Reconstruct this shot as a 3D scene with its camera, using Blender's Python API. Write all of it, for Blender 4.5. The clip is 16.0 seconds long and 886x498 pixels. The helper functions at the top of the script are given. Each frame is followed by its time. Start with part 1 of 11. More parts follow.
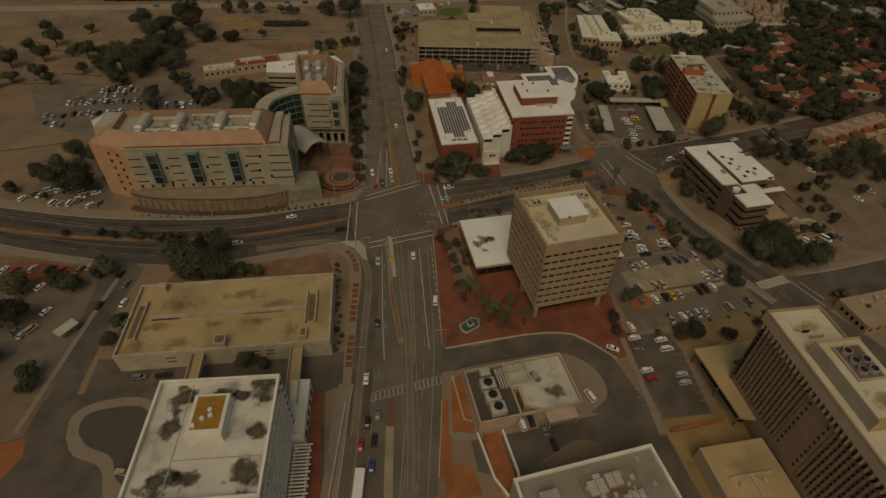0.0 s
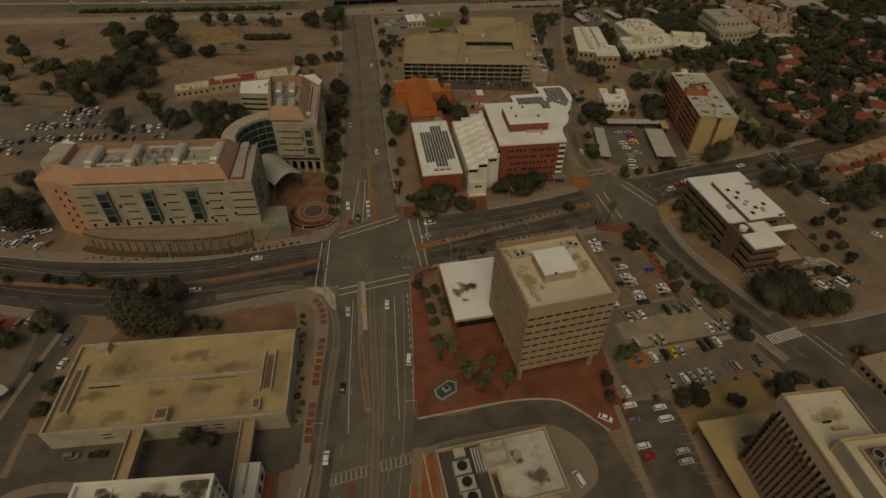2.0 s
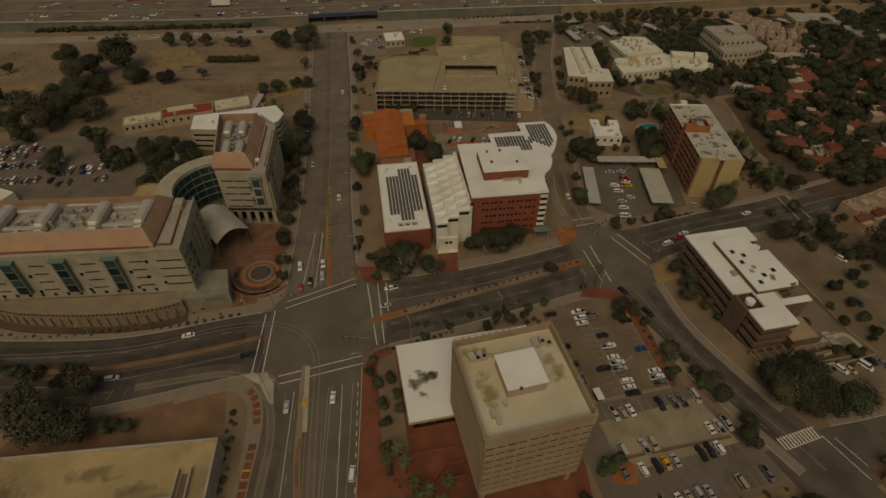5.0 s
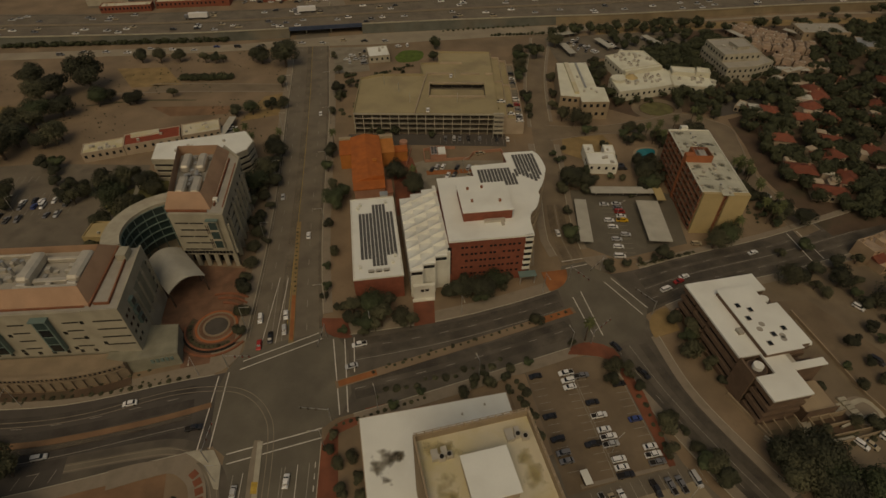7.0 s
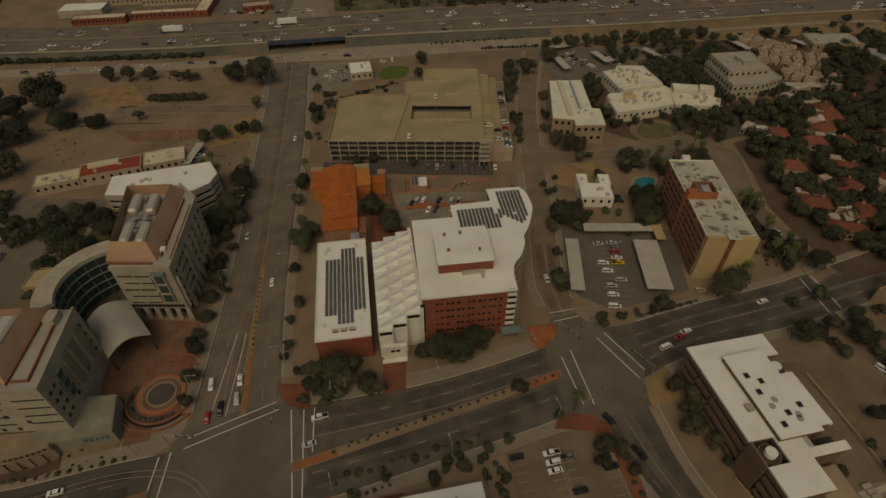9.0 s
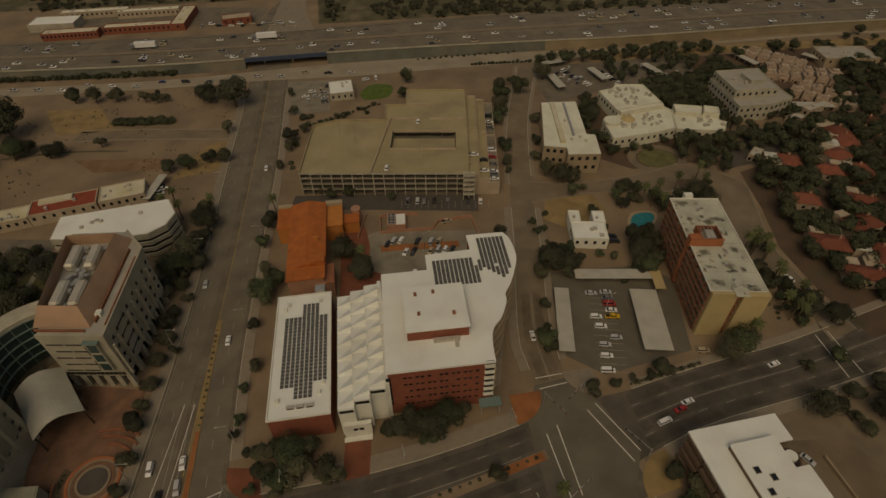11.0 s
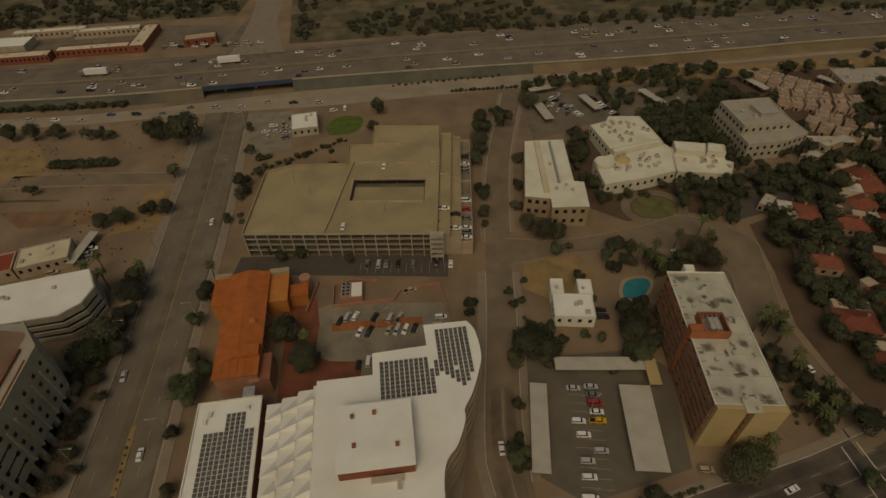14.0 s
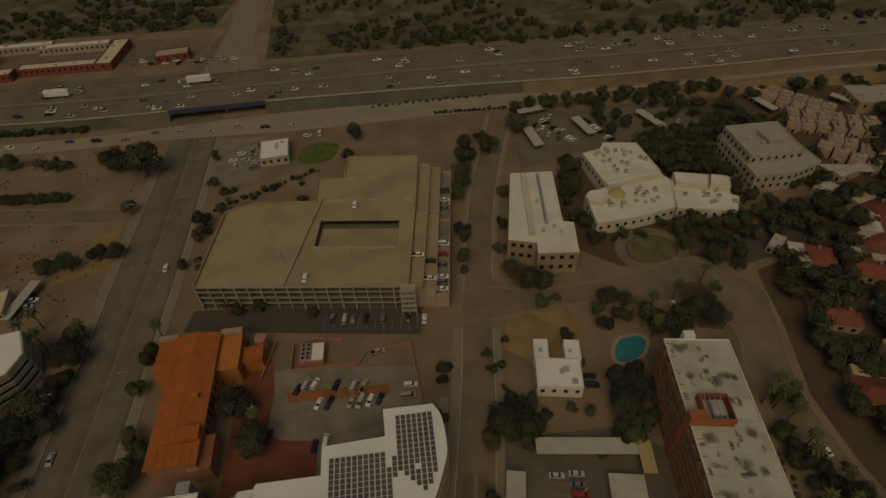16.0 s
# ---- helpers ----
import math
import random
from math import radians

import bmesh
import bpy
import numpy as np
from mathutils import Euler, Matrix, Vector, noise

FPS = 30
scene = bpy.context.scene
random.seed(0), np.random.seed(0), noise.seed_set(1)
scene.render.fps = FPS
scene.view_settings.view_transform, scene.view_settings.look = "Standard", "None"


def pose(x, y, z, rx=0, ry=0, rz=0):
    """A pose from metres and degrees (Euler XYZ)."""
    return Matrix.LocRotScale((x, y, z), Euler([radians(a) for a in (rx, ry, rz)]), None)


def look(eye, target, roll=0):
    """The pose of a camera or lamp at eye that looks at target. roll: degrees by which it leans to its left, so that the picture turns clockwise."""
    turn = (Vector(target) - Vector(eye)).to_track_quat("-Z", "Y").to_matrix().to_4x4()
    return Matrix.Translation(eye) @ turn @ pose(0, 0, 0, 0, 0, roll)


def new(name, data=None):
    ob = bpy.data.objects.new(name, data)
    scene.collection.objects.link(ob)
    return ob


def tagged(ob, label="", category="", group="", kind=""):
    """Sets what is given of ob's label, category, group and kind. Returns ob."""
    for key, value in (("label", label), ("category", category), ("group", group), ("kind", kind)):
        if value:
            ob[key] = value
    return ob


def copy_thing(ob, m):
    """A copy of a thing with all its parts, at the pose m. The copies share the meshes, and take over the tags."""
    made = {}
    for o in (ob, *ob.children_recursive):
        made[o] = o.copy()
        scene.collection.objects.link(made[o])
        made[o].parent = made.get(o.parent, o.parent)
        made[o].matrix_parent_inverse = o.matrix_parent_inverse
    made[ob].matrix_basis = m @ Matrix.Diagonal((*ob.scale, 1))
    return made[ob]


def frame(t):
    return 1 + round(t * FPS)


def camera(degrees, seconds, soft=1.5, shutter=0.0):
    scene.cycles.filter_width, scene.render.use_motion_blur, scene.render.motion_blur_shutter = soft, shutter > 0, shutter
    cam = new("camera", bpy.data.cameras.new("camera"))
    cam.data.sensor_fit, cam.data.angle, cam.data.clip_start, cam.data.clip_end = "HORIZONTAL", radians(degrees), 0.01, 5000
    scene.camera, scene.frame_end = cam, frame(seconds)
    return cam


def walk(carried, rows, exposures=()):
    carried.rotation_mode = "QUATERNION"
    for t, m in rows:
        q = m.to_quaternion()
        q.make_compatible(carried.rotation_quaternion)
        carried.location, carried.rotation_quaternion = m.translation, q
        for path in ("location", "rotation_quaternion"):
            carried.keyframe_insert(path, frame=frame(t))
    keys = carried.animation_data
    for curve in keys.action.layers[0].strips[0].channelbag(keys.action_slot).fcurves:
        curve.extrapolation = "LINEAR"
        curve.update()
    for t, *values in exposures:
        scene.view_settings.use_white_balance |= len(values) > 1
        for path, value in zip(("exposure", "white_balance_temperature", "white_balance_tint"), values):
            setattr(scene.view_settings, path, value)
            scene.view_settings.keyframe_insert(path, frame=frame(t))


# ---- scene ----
cam = camera(79.1, 16.0)
PATH = [
    (0, (-0.026, -0.068, 133.981), (0.252, 1.384, 132.634), 1.4),
    (0.5, (3.076, 5.601, 134.024), (3.353, 7.053, 132.676), 1.3),
    (1, (6.2, 11.192, 134.039), (6.473, 12.644, 132.691), 1.2),
    (1.5, (9.35, 16.756, 133.957), (9.62, 18.209, 132.609), 1.1),
    (2, (12.642, 22.266, 134.04), (12.909, 23.718, 132.691), 1.0),
    (2.5, (15.866, 27.715, 134.158), (16.13, 29.167, 132.808), 0.9),
    (3, (19.069, 33.129, 134.199), (19.332, 34.581, 132.85), 0.9),
    (3.5, (22.272, 38.655, 134.235), (22.534, 40.107, 132.885), 0.9),
    (4, (25.604, 44.018, 134.407), (25.863, 45.469, 133.055), 0.8),
    (6.5, (41.632, 71.369, 134.696), (41.881, 72.818, 133.339), 0.3),
    (7, (44.936, 77.091, 134.637), (45.181, 78.539, 133.28), 0.2),
    (7.5, (48.131, 83.022, 134.65), (48.374, 84.469, 133.291), 0.1),
    (8, (51.464, 88.954, 134.691), (51.704, 90.401, 133.331), -0.0),
    (8.5, (54.703, 94.75, 134.563), (54.941, 96.195, 133.201), -0.1),
    (9, (57.988, 100.601, 134.522), (58.221, 102.046, 133.159), -0.3),
    (11.5, (74.416, 130.013, 134.712), (74.632, 131.453, 133.341), -0.9),
    (12, (77.644, 135.669, 134.685), (77.857, 137.107, 133.312), -1.0),
    (12.5, (80.909, 141.558, 134.698), (81.119, 142.996, 133.323), -1.1),
    (13, (84.288, 147.476, 134.716), (84.495, 148.913, 133.34), -1.2),
    (13.5, (87.835, 153.382, 134.772), (88.037, 154.817, 133.394), -1.5),
    (14, (91.153, 159.521, 134.867), (91.352, 160.954, 133.486), -1.6),
    (14.5, (94.578, 165.606, 134.823), (94.774, 167.037, 133.44), -1.7),
    (15, (98.037, 171.711, 134.598), (98.229, 173.141, 133.213), -2.0),
    (15.5, (101.505, 177.709, 134.617), (101.693, 179.138, 133.232), -2.2),
    (16, (105.059, 183.761, 134.715), (105.242, 185.187, 133.324), -2.3),
]
EXPOSURES = [(0, -0.95, 9200, 9), (9, -0.95, 9200, 9), (14.5, -0.94, 9200, 9), (15.0, -0.97, 9200, 9), (15.5, -0.98, 9200, 9), (16, -1.41, 9200, 9)]
UNIT = 1.2  # metres in one unit of the plan below
walk(cam, [(t, look([v * UNIT for v in eye], [v * UNIT for v in target], roll)) for t, eye, target, roll in PATH], EXPOSURES)

# ---- world and light ----
def build_world():
    w = bpy.data.worlds.new("sky")
    scene.world = w
    w.use_nodes = True
    nt = w.node_tree
    bg = nt.nodes["Background"]
    sky = nt.nodes.new("ShaderNodeTexSky")
    sky.sky_type = 'NISHITA'
    sky.sun_disc = False
    sky.sun_elevation = radians(48)
    sky.sun_rotation = radians(200)
    sky.air_density, sky.dust_density = 1.2, 4.0
    nt.links.new(sky.outputs[0], bg.inputs[0])
    bg.inputs[1].default_value = SKY_STRENGTH
    sun = new("sun", bpy.data.lights.new("sun", 'SUN'))
    sun.data.energy = SUN_STRENGTH
    sun.data.angle = radians(38)
    sun.data.color = (1.0, 0.93, 0.82)
    az, el = radians(200), radians(60)
    d = Vector((math.sin(az) * math.cos(el), math.cos(az) * math.cos(el), math.sin(el)))
    sun.matrix_world = look(d * 600, (0, 0, 0))


SKY_STRENGTH, SUN_STRENGTH = 0.09, 1.1
build_world()


# ---- materials ----
def mat(name, color, rough=0.85, var=0.25, scale=0.6, fine=6.0, bump=0.15, metal=0.0, tint=None, stain=None, stain_scale=0.05,
        stain_amt=0.0, rnd=0.0, world=True, spec=0.3):
    """A node material: base colour, coarse and fine variation, an optional stain colour, bump."""
    m = bpy.data.materials.new(name)
    m.use_nodes = True
    nt = m.node_tree
    N, L = nt.nodes, nt.links
    p = N["Principled BSDF"]
    p.inputs["Roughness"].default_value = rough
    p.inputs["Metallic"].default_value = metal
    p.inputs["Specular IOR Level"].default_value = spec
    geo = N.new("ShaderNodeNewGeometry")
    tc = N.new("ShaderNodeTexCoord")
    co = geo.outputs["Position"] if world else tc.outputs["Object"]

    def noise_node(s, detail=4.0):
        n = N.new("ShaderNodeTexNoise")
        n.inputs["Scale"].default_value = s
        n.inputs["Detail"].default_value = detail
        L.new(co, n.inputs["Vector"])
        return n.outputs["Fac"]

    def mix(a, b, f):
        x = N.new("ShaderNodeMix")
        x.data_type = 'RGBA'
        for v, i in ((f, 0), (a, 6), (b, 7)):
            if isinstance(v, (int, float)):
                x.inputs[i].default_value = v
            elif isinstance(v, tuple):
                x.inputs[i].default_value = (*v, 1)
            else:
                L.new(v, x.inputs[i])
        return x.outputs[2]

    def ramp(v, lo, hi):
        r = N.new("ShaderNodeMapRange")
        r.inputs[1].default_value, r.inputs[2].default_value = lo, hi
        L.new(v, r.inputs[0])
        return r.outputs[0]
    dark = tuple(c * (1 - var) for c in color)
    lite = tuple(min(0.95, c * (1 + var * 0.7)) for c in (tint or color))
    col = mix(dark, lite, ramp(noise_node(scale), 0.3, 0.7))
    col = mix(col, tuple(c * 0.7 for c in color), mathmul(N, L, ramp(noise_node(fine), 0.45, 0.75), var))
    if stain:
        col = mix(col, stain, mathmul(N, L, ramp(noise_node(stain_scale, 6), 0.5, 0.68), stain_amt))
    if rnd:
        oi = N.new("ShaderNodeObjectInfo")
        r = N.new("ShaderNodeMapRange")
        r.inputs[3].default_value, r.inputs[4].default_value = 1 - rnd, 1 + rnd
        L.new(oi.outputs["Random"], r.inputs[0])
        h = N.new("ShaderNodeHueSaturation")
        L.new(r.outputs[0], h.inputs["Value"])
        L.new(col, h.inputs["Color"])
        col = h.outputs[0]
    L.new(col, p.inputs["Base Color"])
    if bump:
        b = N.new("ShaderNodeBump")
        b.inputs["Strength"].default_value = bump
        b.inputs["Distance"].default_value = 0.1
        L.new(noise_node(fine * 2), b.inputs["Height"])
        L.new(b.outputs[0], p.inputs["Normal"])
    return m


def mathmul(N, L, v, k):
    x = N.new("ShaderNodeMath")
    x.operation = 'MULTIPLY'
    x.inputs[1].default_value = k
    L.new(v, x.inputs[0])
    return x.outputs[0]


def mud_stain(name, color, amount):
    """Dried mud that thins out to nothing at a ragged edge."""
    m = mat(name, color, 0.95, 0.4, 0.5, 2.0, 0.1)
    N, L = m.node_tree.nodes, m.node_tree.links
    out = next(n for n in N if n.type == 'OUTPUT_MATERIAL')
    bsdf = next(n for n in N if n.type == 'BSDF_PRINCIPLED')
    tc, sub, ln, geo = N.new("ShaderNodeTexCoord"), N.new("ShaderNodeVectorMath"), N.new("ShaderNodeVectorMath"), N.new("ShaderNodeNewGeometry")
    sub.operation, ln.operation = 'MULTIPLY_ADD', 'LENGTH'
    sub.inputs[1].default_value, sub.inputs[2].default_value = (2, 2, 0), (-1, -1, 0)
    L.new(tc.outputs["Generated"], sub.inputs[0])
    L.new(sub.outputs[0], ln.inputs[0])
    nz = N.new("ShaderNodeTexNoise")
    nz.inputs["Scale"].default_value, nz.inputs["Detail"].default_value, nz.inputs["Roughness"].default_value = 0.26, 5.0, 0.55
    L.new(geo.outputs["Position"], nz.inputs["Vector"])
    ad = N.new("ShaderNodeMath")
    ad.operation = 'MULTIPLY_ADD'
    ad.inputs[1].default_value = -0.34
    L.new(ln.outputs["Value"], ad.inputs[0])
    L.new(nz.outputs["Fac"], ad.inputs[2])
    r = N.new("ShaderNodeMapRange")
    r.inputs[1].default_value, r.inputs[2].default_value, r.inputs[4].default_value = 0.20, 0.46, amount
    L.new(ad.outputs[0], r.inputs[0])
    mx, tr = N.new("ShaderNodeMixShader"), N.new("ShaderNodeBsdfTransparent")
    L.new(r.outputs[0], mx.inputs[0])
    L.new(tr.outputs[0], mx.inputs[1])
    L.new(bsdf.outputs[0], mx.inputs[2])
    L.new(mx.outputs[0], out.inputs[0])
    return m


def worn_film(name, color, amount):
    """A thin uneven film of wear or dust that lets the surface below show through."""
    m = mat(name, color, 0.92, 0.25, 0.12, 1.6, 0.05)
    N, L = m.node_tree.nodes, m.node_tree.links
    out = next(n for n in N if n.type == 'OUTPUT_MATERIAL')
    bsdf = next(n for n in N if n.type == 'BSDF_PRINCIPLED')
    geo, nz, r = N.new("ShaderNodeNewGeometry"), N.new("ShaderNodeTexNoise"), N.new("ShaderNodeMapRange")
    nz.inputs["Scale"].default_value, nz.inputs["Detail"].default_value, nz.inputs["Roughness"].default_value = 0.09, 6.0, 0.65
    L.new(geo.outputs["Position"], nz.inputs["Vector"])
    r.inputs[1].default_value, r.inputs[2].default_value, r.inputs[4].default_value = 0.34, 0.66, amount
    L.new(nz.outputs["Fac"], r.inputs[0])
    mx, tr = N.new("ShaderNodeMixShader"), N.new("ShaderNodeBsdfTransparent")
    L.new(r.outputs[0], mx.inputs[0])
    L.new(tr.outputs[0], mx.inputs[1])
    L.new(bsdf.outputs[0], mx.inputs[2])
    L.new(mx.outputs[0], out.inputs[0])
    return m


M = dict(
    dirt=mat("dirt", (0.23, 0.165, 0.105), 0.95, 0.22, 0.05, 0.7, 0.3, stain=(0.13, 0.10, 0.065), stain_scale=0.03, stain_amt=0.6),
    scrub=mat("scrub", (0.10, 0.09, 0.05), 0.95, 0.4, 0.08, 0.9, 0.4, stain=(0.2, 0.15, 0.095), stain_scale=0.04, stain_amt=0.7),
    lotbrown=mat("sandy_asphalt", (0.182, 0.134, 0.086), 0.92, 0.2, 0.07, 1.2, 0.1, stain=(0.12, 0.09, 0.06), stain_scale=0.12, stain_amt=0.6),
    gold=mat("dry_ground", (0.27, 0.185, 0.085), 0.95, 0.25, 0.15, 2.0, 0.3),
    asphalt=mat("asphalt", (0.100, 0.086, 0.066), 0.9, 0.22, 0.08, 1.5, 0.1, tint=(0.12, 0.102, 0.078), stain=(0.062, 0.053, 0.043), stain_scale=0.12, stain_amt=0.6),
    asphalt_old=mat("old_asphalt", (0.165, 0.138, 0.101), 0.92, 0.2, 0.07, 1.2, 0.1, stain=(0.10, 0.082, 0.062), stain_scale=0.1, stain_amt=0.6),
    asphalt_dark=mat("new_asphalt", (0.088, 0.076, 0.063), 0.9, 0.25, 0.1, 1.5, 0.1, stain=(0.048, 0.042, 0.036), stain_scale=0.1, stain_amt=0.5),
    asphalt_ave=mat("avenue_asphalt", (0.128, 0.112, 0.084), 0.92, 0.16, 0.07, 1.4, 0.1, tint=(0.14, 0.122, 0.09), stain=(0.095, 0.083, 0.064), stain_scale=0.1, stain_amt=0.5),
    tarroof=mat("tar_roof", (0.25, 0.23, 0.18), 0.9, 0.2, 0.15, 2.0, 0.1, stain=(0.17, 0.15, 0.12), stain_scale=0.15, stain_amt=0.6),
    poolteal=mat("dark_teal_basin", (0.03, 0.085, 0.08), 0.3, 0.3, 0.6, 2.0, 0.0, spec=0.5),
    yellowfilm=mud_stain("yellow_water_stain", (0.43, 0.35, 0.15), 0.4),
    paleroad=mat("pale_concrete_road", (0.295, 0.25, 0.18), 0.92, 0.15, 0.06, 1.2, 0.1, stain=(0.22, 0.18, 0.13), stain_scale=0.08, stain_amt=0.5),
    dusty=mat("dusty_road", (0.195, 0.15, 0.10), 0.95, 0.2, 0.08, 1.2, 0.1, stain=(0.13, 0.10, 0.07), stain_scale=0.1, stain_amt=0.5),
    lotpale=mat("pale_paving", (0.235, 0.205, 0.15), 0.9, 0.2, 0.1, 1.5, 0.1, stain=(0.12, 0.10, 0.08), stain_scale=0.15, stain_amt=0.5),
    walk=mat("sidewalk_concrete", (0.25, 0.205, 0.15), 0.9, 0.2, 0.2, 2.0, 0.1, stain=(0.16, 0.13, 0.10), stain_scale=0.2, stain_amt=0.5),
    pale=mat("pale_concrete", (0.39, 0.355, 0.27), 0.9, 0.15, 0.3, 3.0, 0.1, stain=(0.25, 0.22, 0.17), stain_scale=0.2, stain_amt=0.4),
    brickpave=mat("brick_paving", (0.205, 0.072, 0.04), 0.9, 0.25, 0.15, 3.0, 0.15, stain=(0.10, 0.045, 0.03), stain_scale=0.1, stain_amt=0.6),
    redgravel=mat("red_gravel", (0.30, 0.115, 0.045), 0.95, 0.25, 0.2, 3.0, 0.2),
    paint=mat("road_paint", (0.33, 0.30, 0.245), 0.85, 0.35, 0.5, 3.0, 0.0, stain=(0.17, 0.15, 0.12), stain_scale=0.5, stain_amt=0.8),
    freshpaint=mat("fresh_road_paint", (0.58, 0.54, 0.46), 0.8, 0.2, 0.5, 3.0, 0.0),
    weatherstone=mat("weathered_stone", (0.235, 0.225, 0.165), 0.9, 0.2, 0.2, 2.5, 0.1, stain=(0.165, 0.15, 0.11), stain_scale=0.15, stain_amt=0.6),
    yellow=mat("yellow_paint", (0.45, 0.30, 0.06), 0.8, 0.25, 0.8, 3.0, 0.0),
    deck=mat("deck_concrete", (0.405, 0.305, 0.155), 0.9, 0.15, 0.08, 2.0, 0.1, stain=(0.22, 0.165, 0.095), stain_scale=0.09, stain_amt=0.7),
    deckp=mat("parking_deck", (0.335, 0.275, 0.155), 0.9, 0.13, 0.06, 1.0, 0.1, stain=(0.2, 0.16, 0.105), stain_scale=0.07, stain_amt=0.5),
    tan=mat("tan_concrete", (0.325, 0.248, 0.16), 0.88, 0.12, 0.15, 2.0, 0.1, stain=(0.24, 0.19, 0.13), stain_scale=0.12, stain_amt=0.35),
    tan2=mat("tan_stone", (0.40, 0.32, 0.23), 0.88, 0.12, 0.2, 2.0, 0.1, stain=(0.30, 0.24, 0.17), stain_scale=0.15, stain_amt=0.3),
    yellowwall=mat("yellow_stucco", (0.43, 0.33, 0.165), 0.9, 0.12, 0.1, 2.0, 0.1, stain=(0.33, 0.25, 0.13), stain_scale=0.12, stain_amt=0.4),
    dirtywall=mat("grimy_stucco", (0.36, 0.30, 0.20), 0.9, 0.2, 0.1, 2.0, 0.1),
    orangestone=mat("orange_stone", (0.44, 0.26, 0.155), 0.88, 0.14, 0.2, 2.5, 0.1),
    orangeroof=mat("tan_orange_roof", (0.375, 0.235, 0.15), 0.88, 0.15, 0.15, 2.5, 0.1, stain=(0.28, 0.19, 0.13), stain_scale=0.1, stain_amt=0.4),
    courtbrick=mat("court_brick_paving", (0.185, 0.10, 0.062), 0.9, 0.25, 0.25, 3.0, 0.15, stain=(0.115, 0.07, 0.046), stain_scale=0.14, stain_amt=0.7),
    podium=mat("podium_stone", (0.255, 0.195, 0.13), 0.9, 0.15, 0.2, 2.5, 0.1, stain=(0.22, 0.17, 0.115), stain_scale=0.12, stain_amt=0.5),
    mud=mud_stain("dried_mud", (0.17, 0.135, 0.085), 0.65),
    railband=mat("rail_band", (0.24, 0.20, 0.145), 0.8, 0.2, 0.3, 3.0, 0.0),
    lotsand=mat("sandy_paving", (0.305, 0.25, 0.165), 0.9, 0.18, 0.1, 1.5, 0.1, stain=(0.18, 0.145, 0.10), stain_scale=0.15, stain_amt=0.5),
    brownbrick=mat("brown_brick_paving", (0.175, 0.082, 0.05), 0.9, 0.25, 0.15, 3.0, 0.15, stain=(0.10, 0.055, 0.036), stain_scale=0.12, stain_amt=0.6),
    creamwhite=mat("cream_white_roof", (0.63, 0.62, 0.50), 0.85, 0.08, 0.12, 2.0, 0.06, stain=(0.50, 0.47, 0.35), stain_scale=0.1, stain_amt=0.5),
    creamwall=mat("cream_stucco", (0.56, 0.53, 0.41), 0.88, 0.1, 0.2, 2.0, 0.08),
    pinkdim=mat("dull_pink_stucco", (0.33, 0.23, 0.165), 0.9, 0.15, 0.3, 2.0, 0.1),
    pinkroof=mat("dull_pink_roof", (0.34, 0.255, 0.185), 0.9, 0.2, 0.3, 2.0, 0.1, stain=(0.22, 0.155, 0.11), stain_scale=0.25, stain_amt=0.6),
    soot=mud_stain("roof_soot", (0.115, 0.10, 0.065), 0.92),
    deckfilm=mud_stain("faint_water_stain", (0.20, 0.155, 0.09), 0.2),
    film=mud_stain("water_stain", (0.19, 0.145, 0.085), 0.32),
    grime=mud_stain("roof_grime", (0.20, 0.185, 0.13), 0.5),
    # stained floor concrete, set darker to carry the shade between the decks
    dimfloor=mat("garage_floor_dimmed", (0.13, 0.11, 0.08), 0.9, 0.2, 0.1, 2.0, 0.1),
    paleroof=mat("pale_mottled_roof", (0.46, 0.45, 0.36), 0.88, 0.18, 0.12, 2.0, 0.1, stain=(0.30, 0.29, 0.22), stain_scale=0.2, stain_amt=0.6),
    # dark red-brown soil; the shade under planting is mixed into its colour
    garden=mat("garden_soil_shade_mixed", (0.112, 0.074, 0.048), 0.95, 0.35, 0.06, 0.8, 0.4, stain=(0.055, 0.05, 0.028), stain_scale=0.06, stain_amt=0.8),
    greystone=mat("grey_stone", (0.345, 0.315, 0.238), 0.88, 0.14, 0.2, 2.5, 0.1, stain=(0.25, 0.22, 0.17), stain_scale=0.15, stain_amt=0.3),
    white=mat("white_roof", (0.72, 0.725, 0.66), 0.8, 0.06, 0.1, 2.0, 0.05, stain=(0.52, 0.49, 0.42), stain_scale=0.06, stain_amt=0.35),
    whitewall=mat("white_stucco", (0.66, 0.65, 0.56), 0.85, 0.08, 0.2, 2.0, 0.08, stain=(0.48, 0.44, 0.36), stain_scale=0.15, stain_amt=0.4),
    dirtywhite=mat("stained_white_roof", (0.55, 0.53, 0.45), 0.85, 0.12, 0.12, 2.0, 0.08, stain=(0.20, 0.175, 0.13), stain_scale=0.13, stain_amt=0.75),
    creamroof=mat("cream_roof", (0.55, 0.50, 0.37), 0.85, 0.12, 0.1, 2.0, 0.08, stain=(0.47, 0.40, 0.20), stain_scale=0.09, stain_amt=0.7),
    greyroof=mat("grey_roof", (0.36, 0.335, 0.28), 0.88, 0.18, 0.12, 2.0, 0.1, stain=(0.24, 0.21, 0.165), stain_scale=0.12, stain_amt=0.6),
    stainpatch=mat("roof_dirt", (0.085, 0.075, 0.06), 0.95, 0.4, 0.8, 3.0, 0.1),
    brick=mat("red_brick", (0.235, 0.075, 0.045), 0.9, 0.15, 0.5, 6.0, 0.15, stain=(0.18, 0.065, 0.04), stain_scale=0.2, stain_amt=0.4),
    orange=mat("orange_tile_roof", (0.40, 0.115, 0.03), 0.85, 0.18, 0.3, 3.0, 0.3, stain=(0.28, 0.09, 0.03), stain_scale=0.2, stain_amt=0.5),
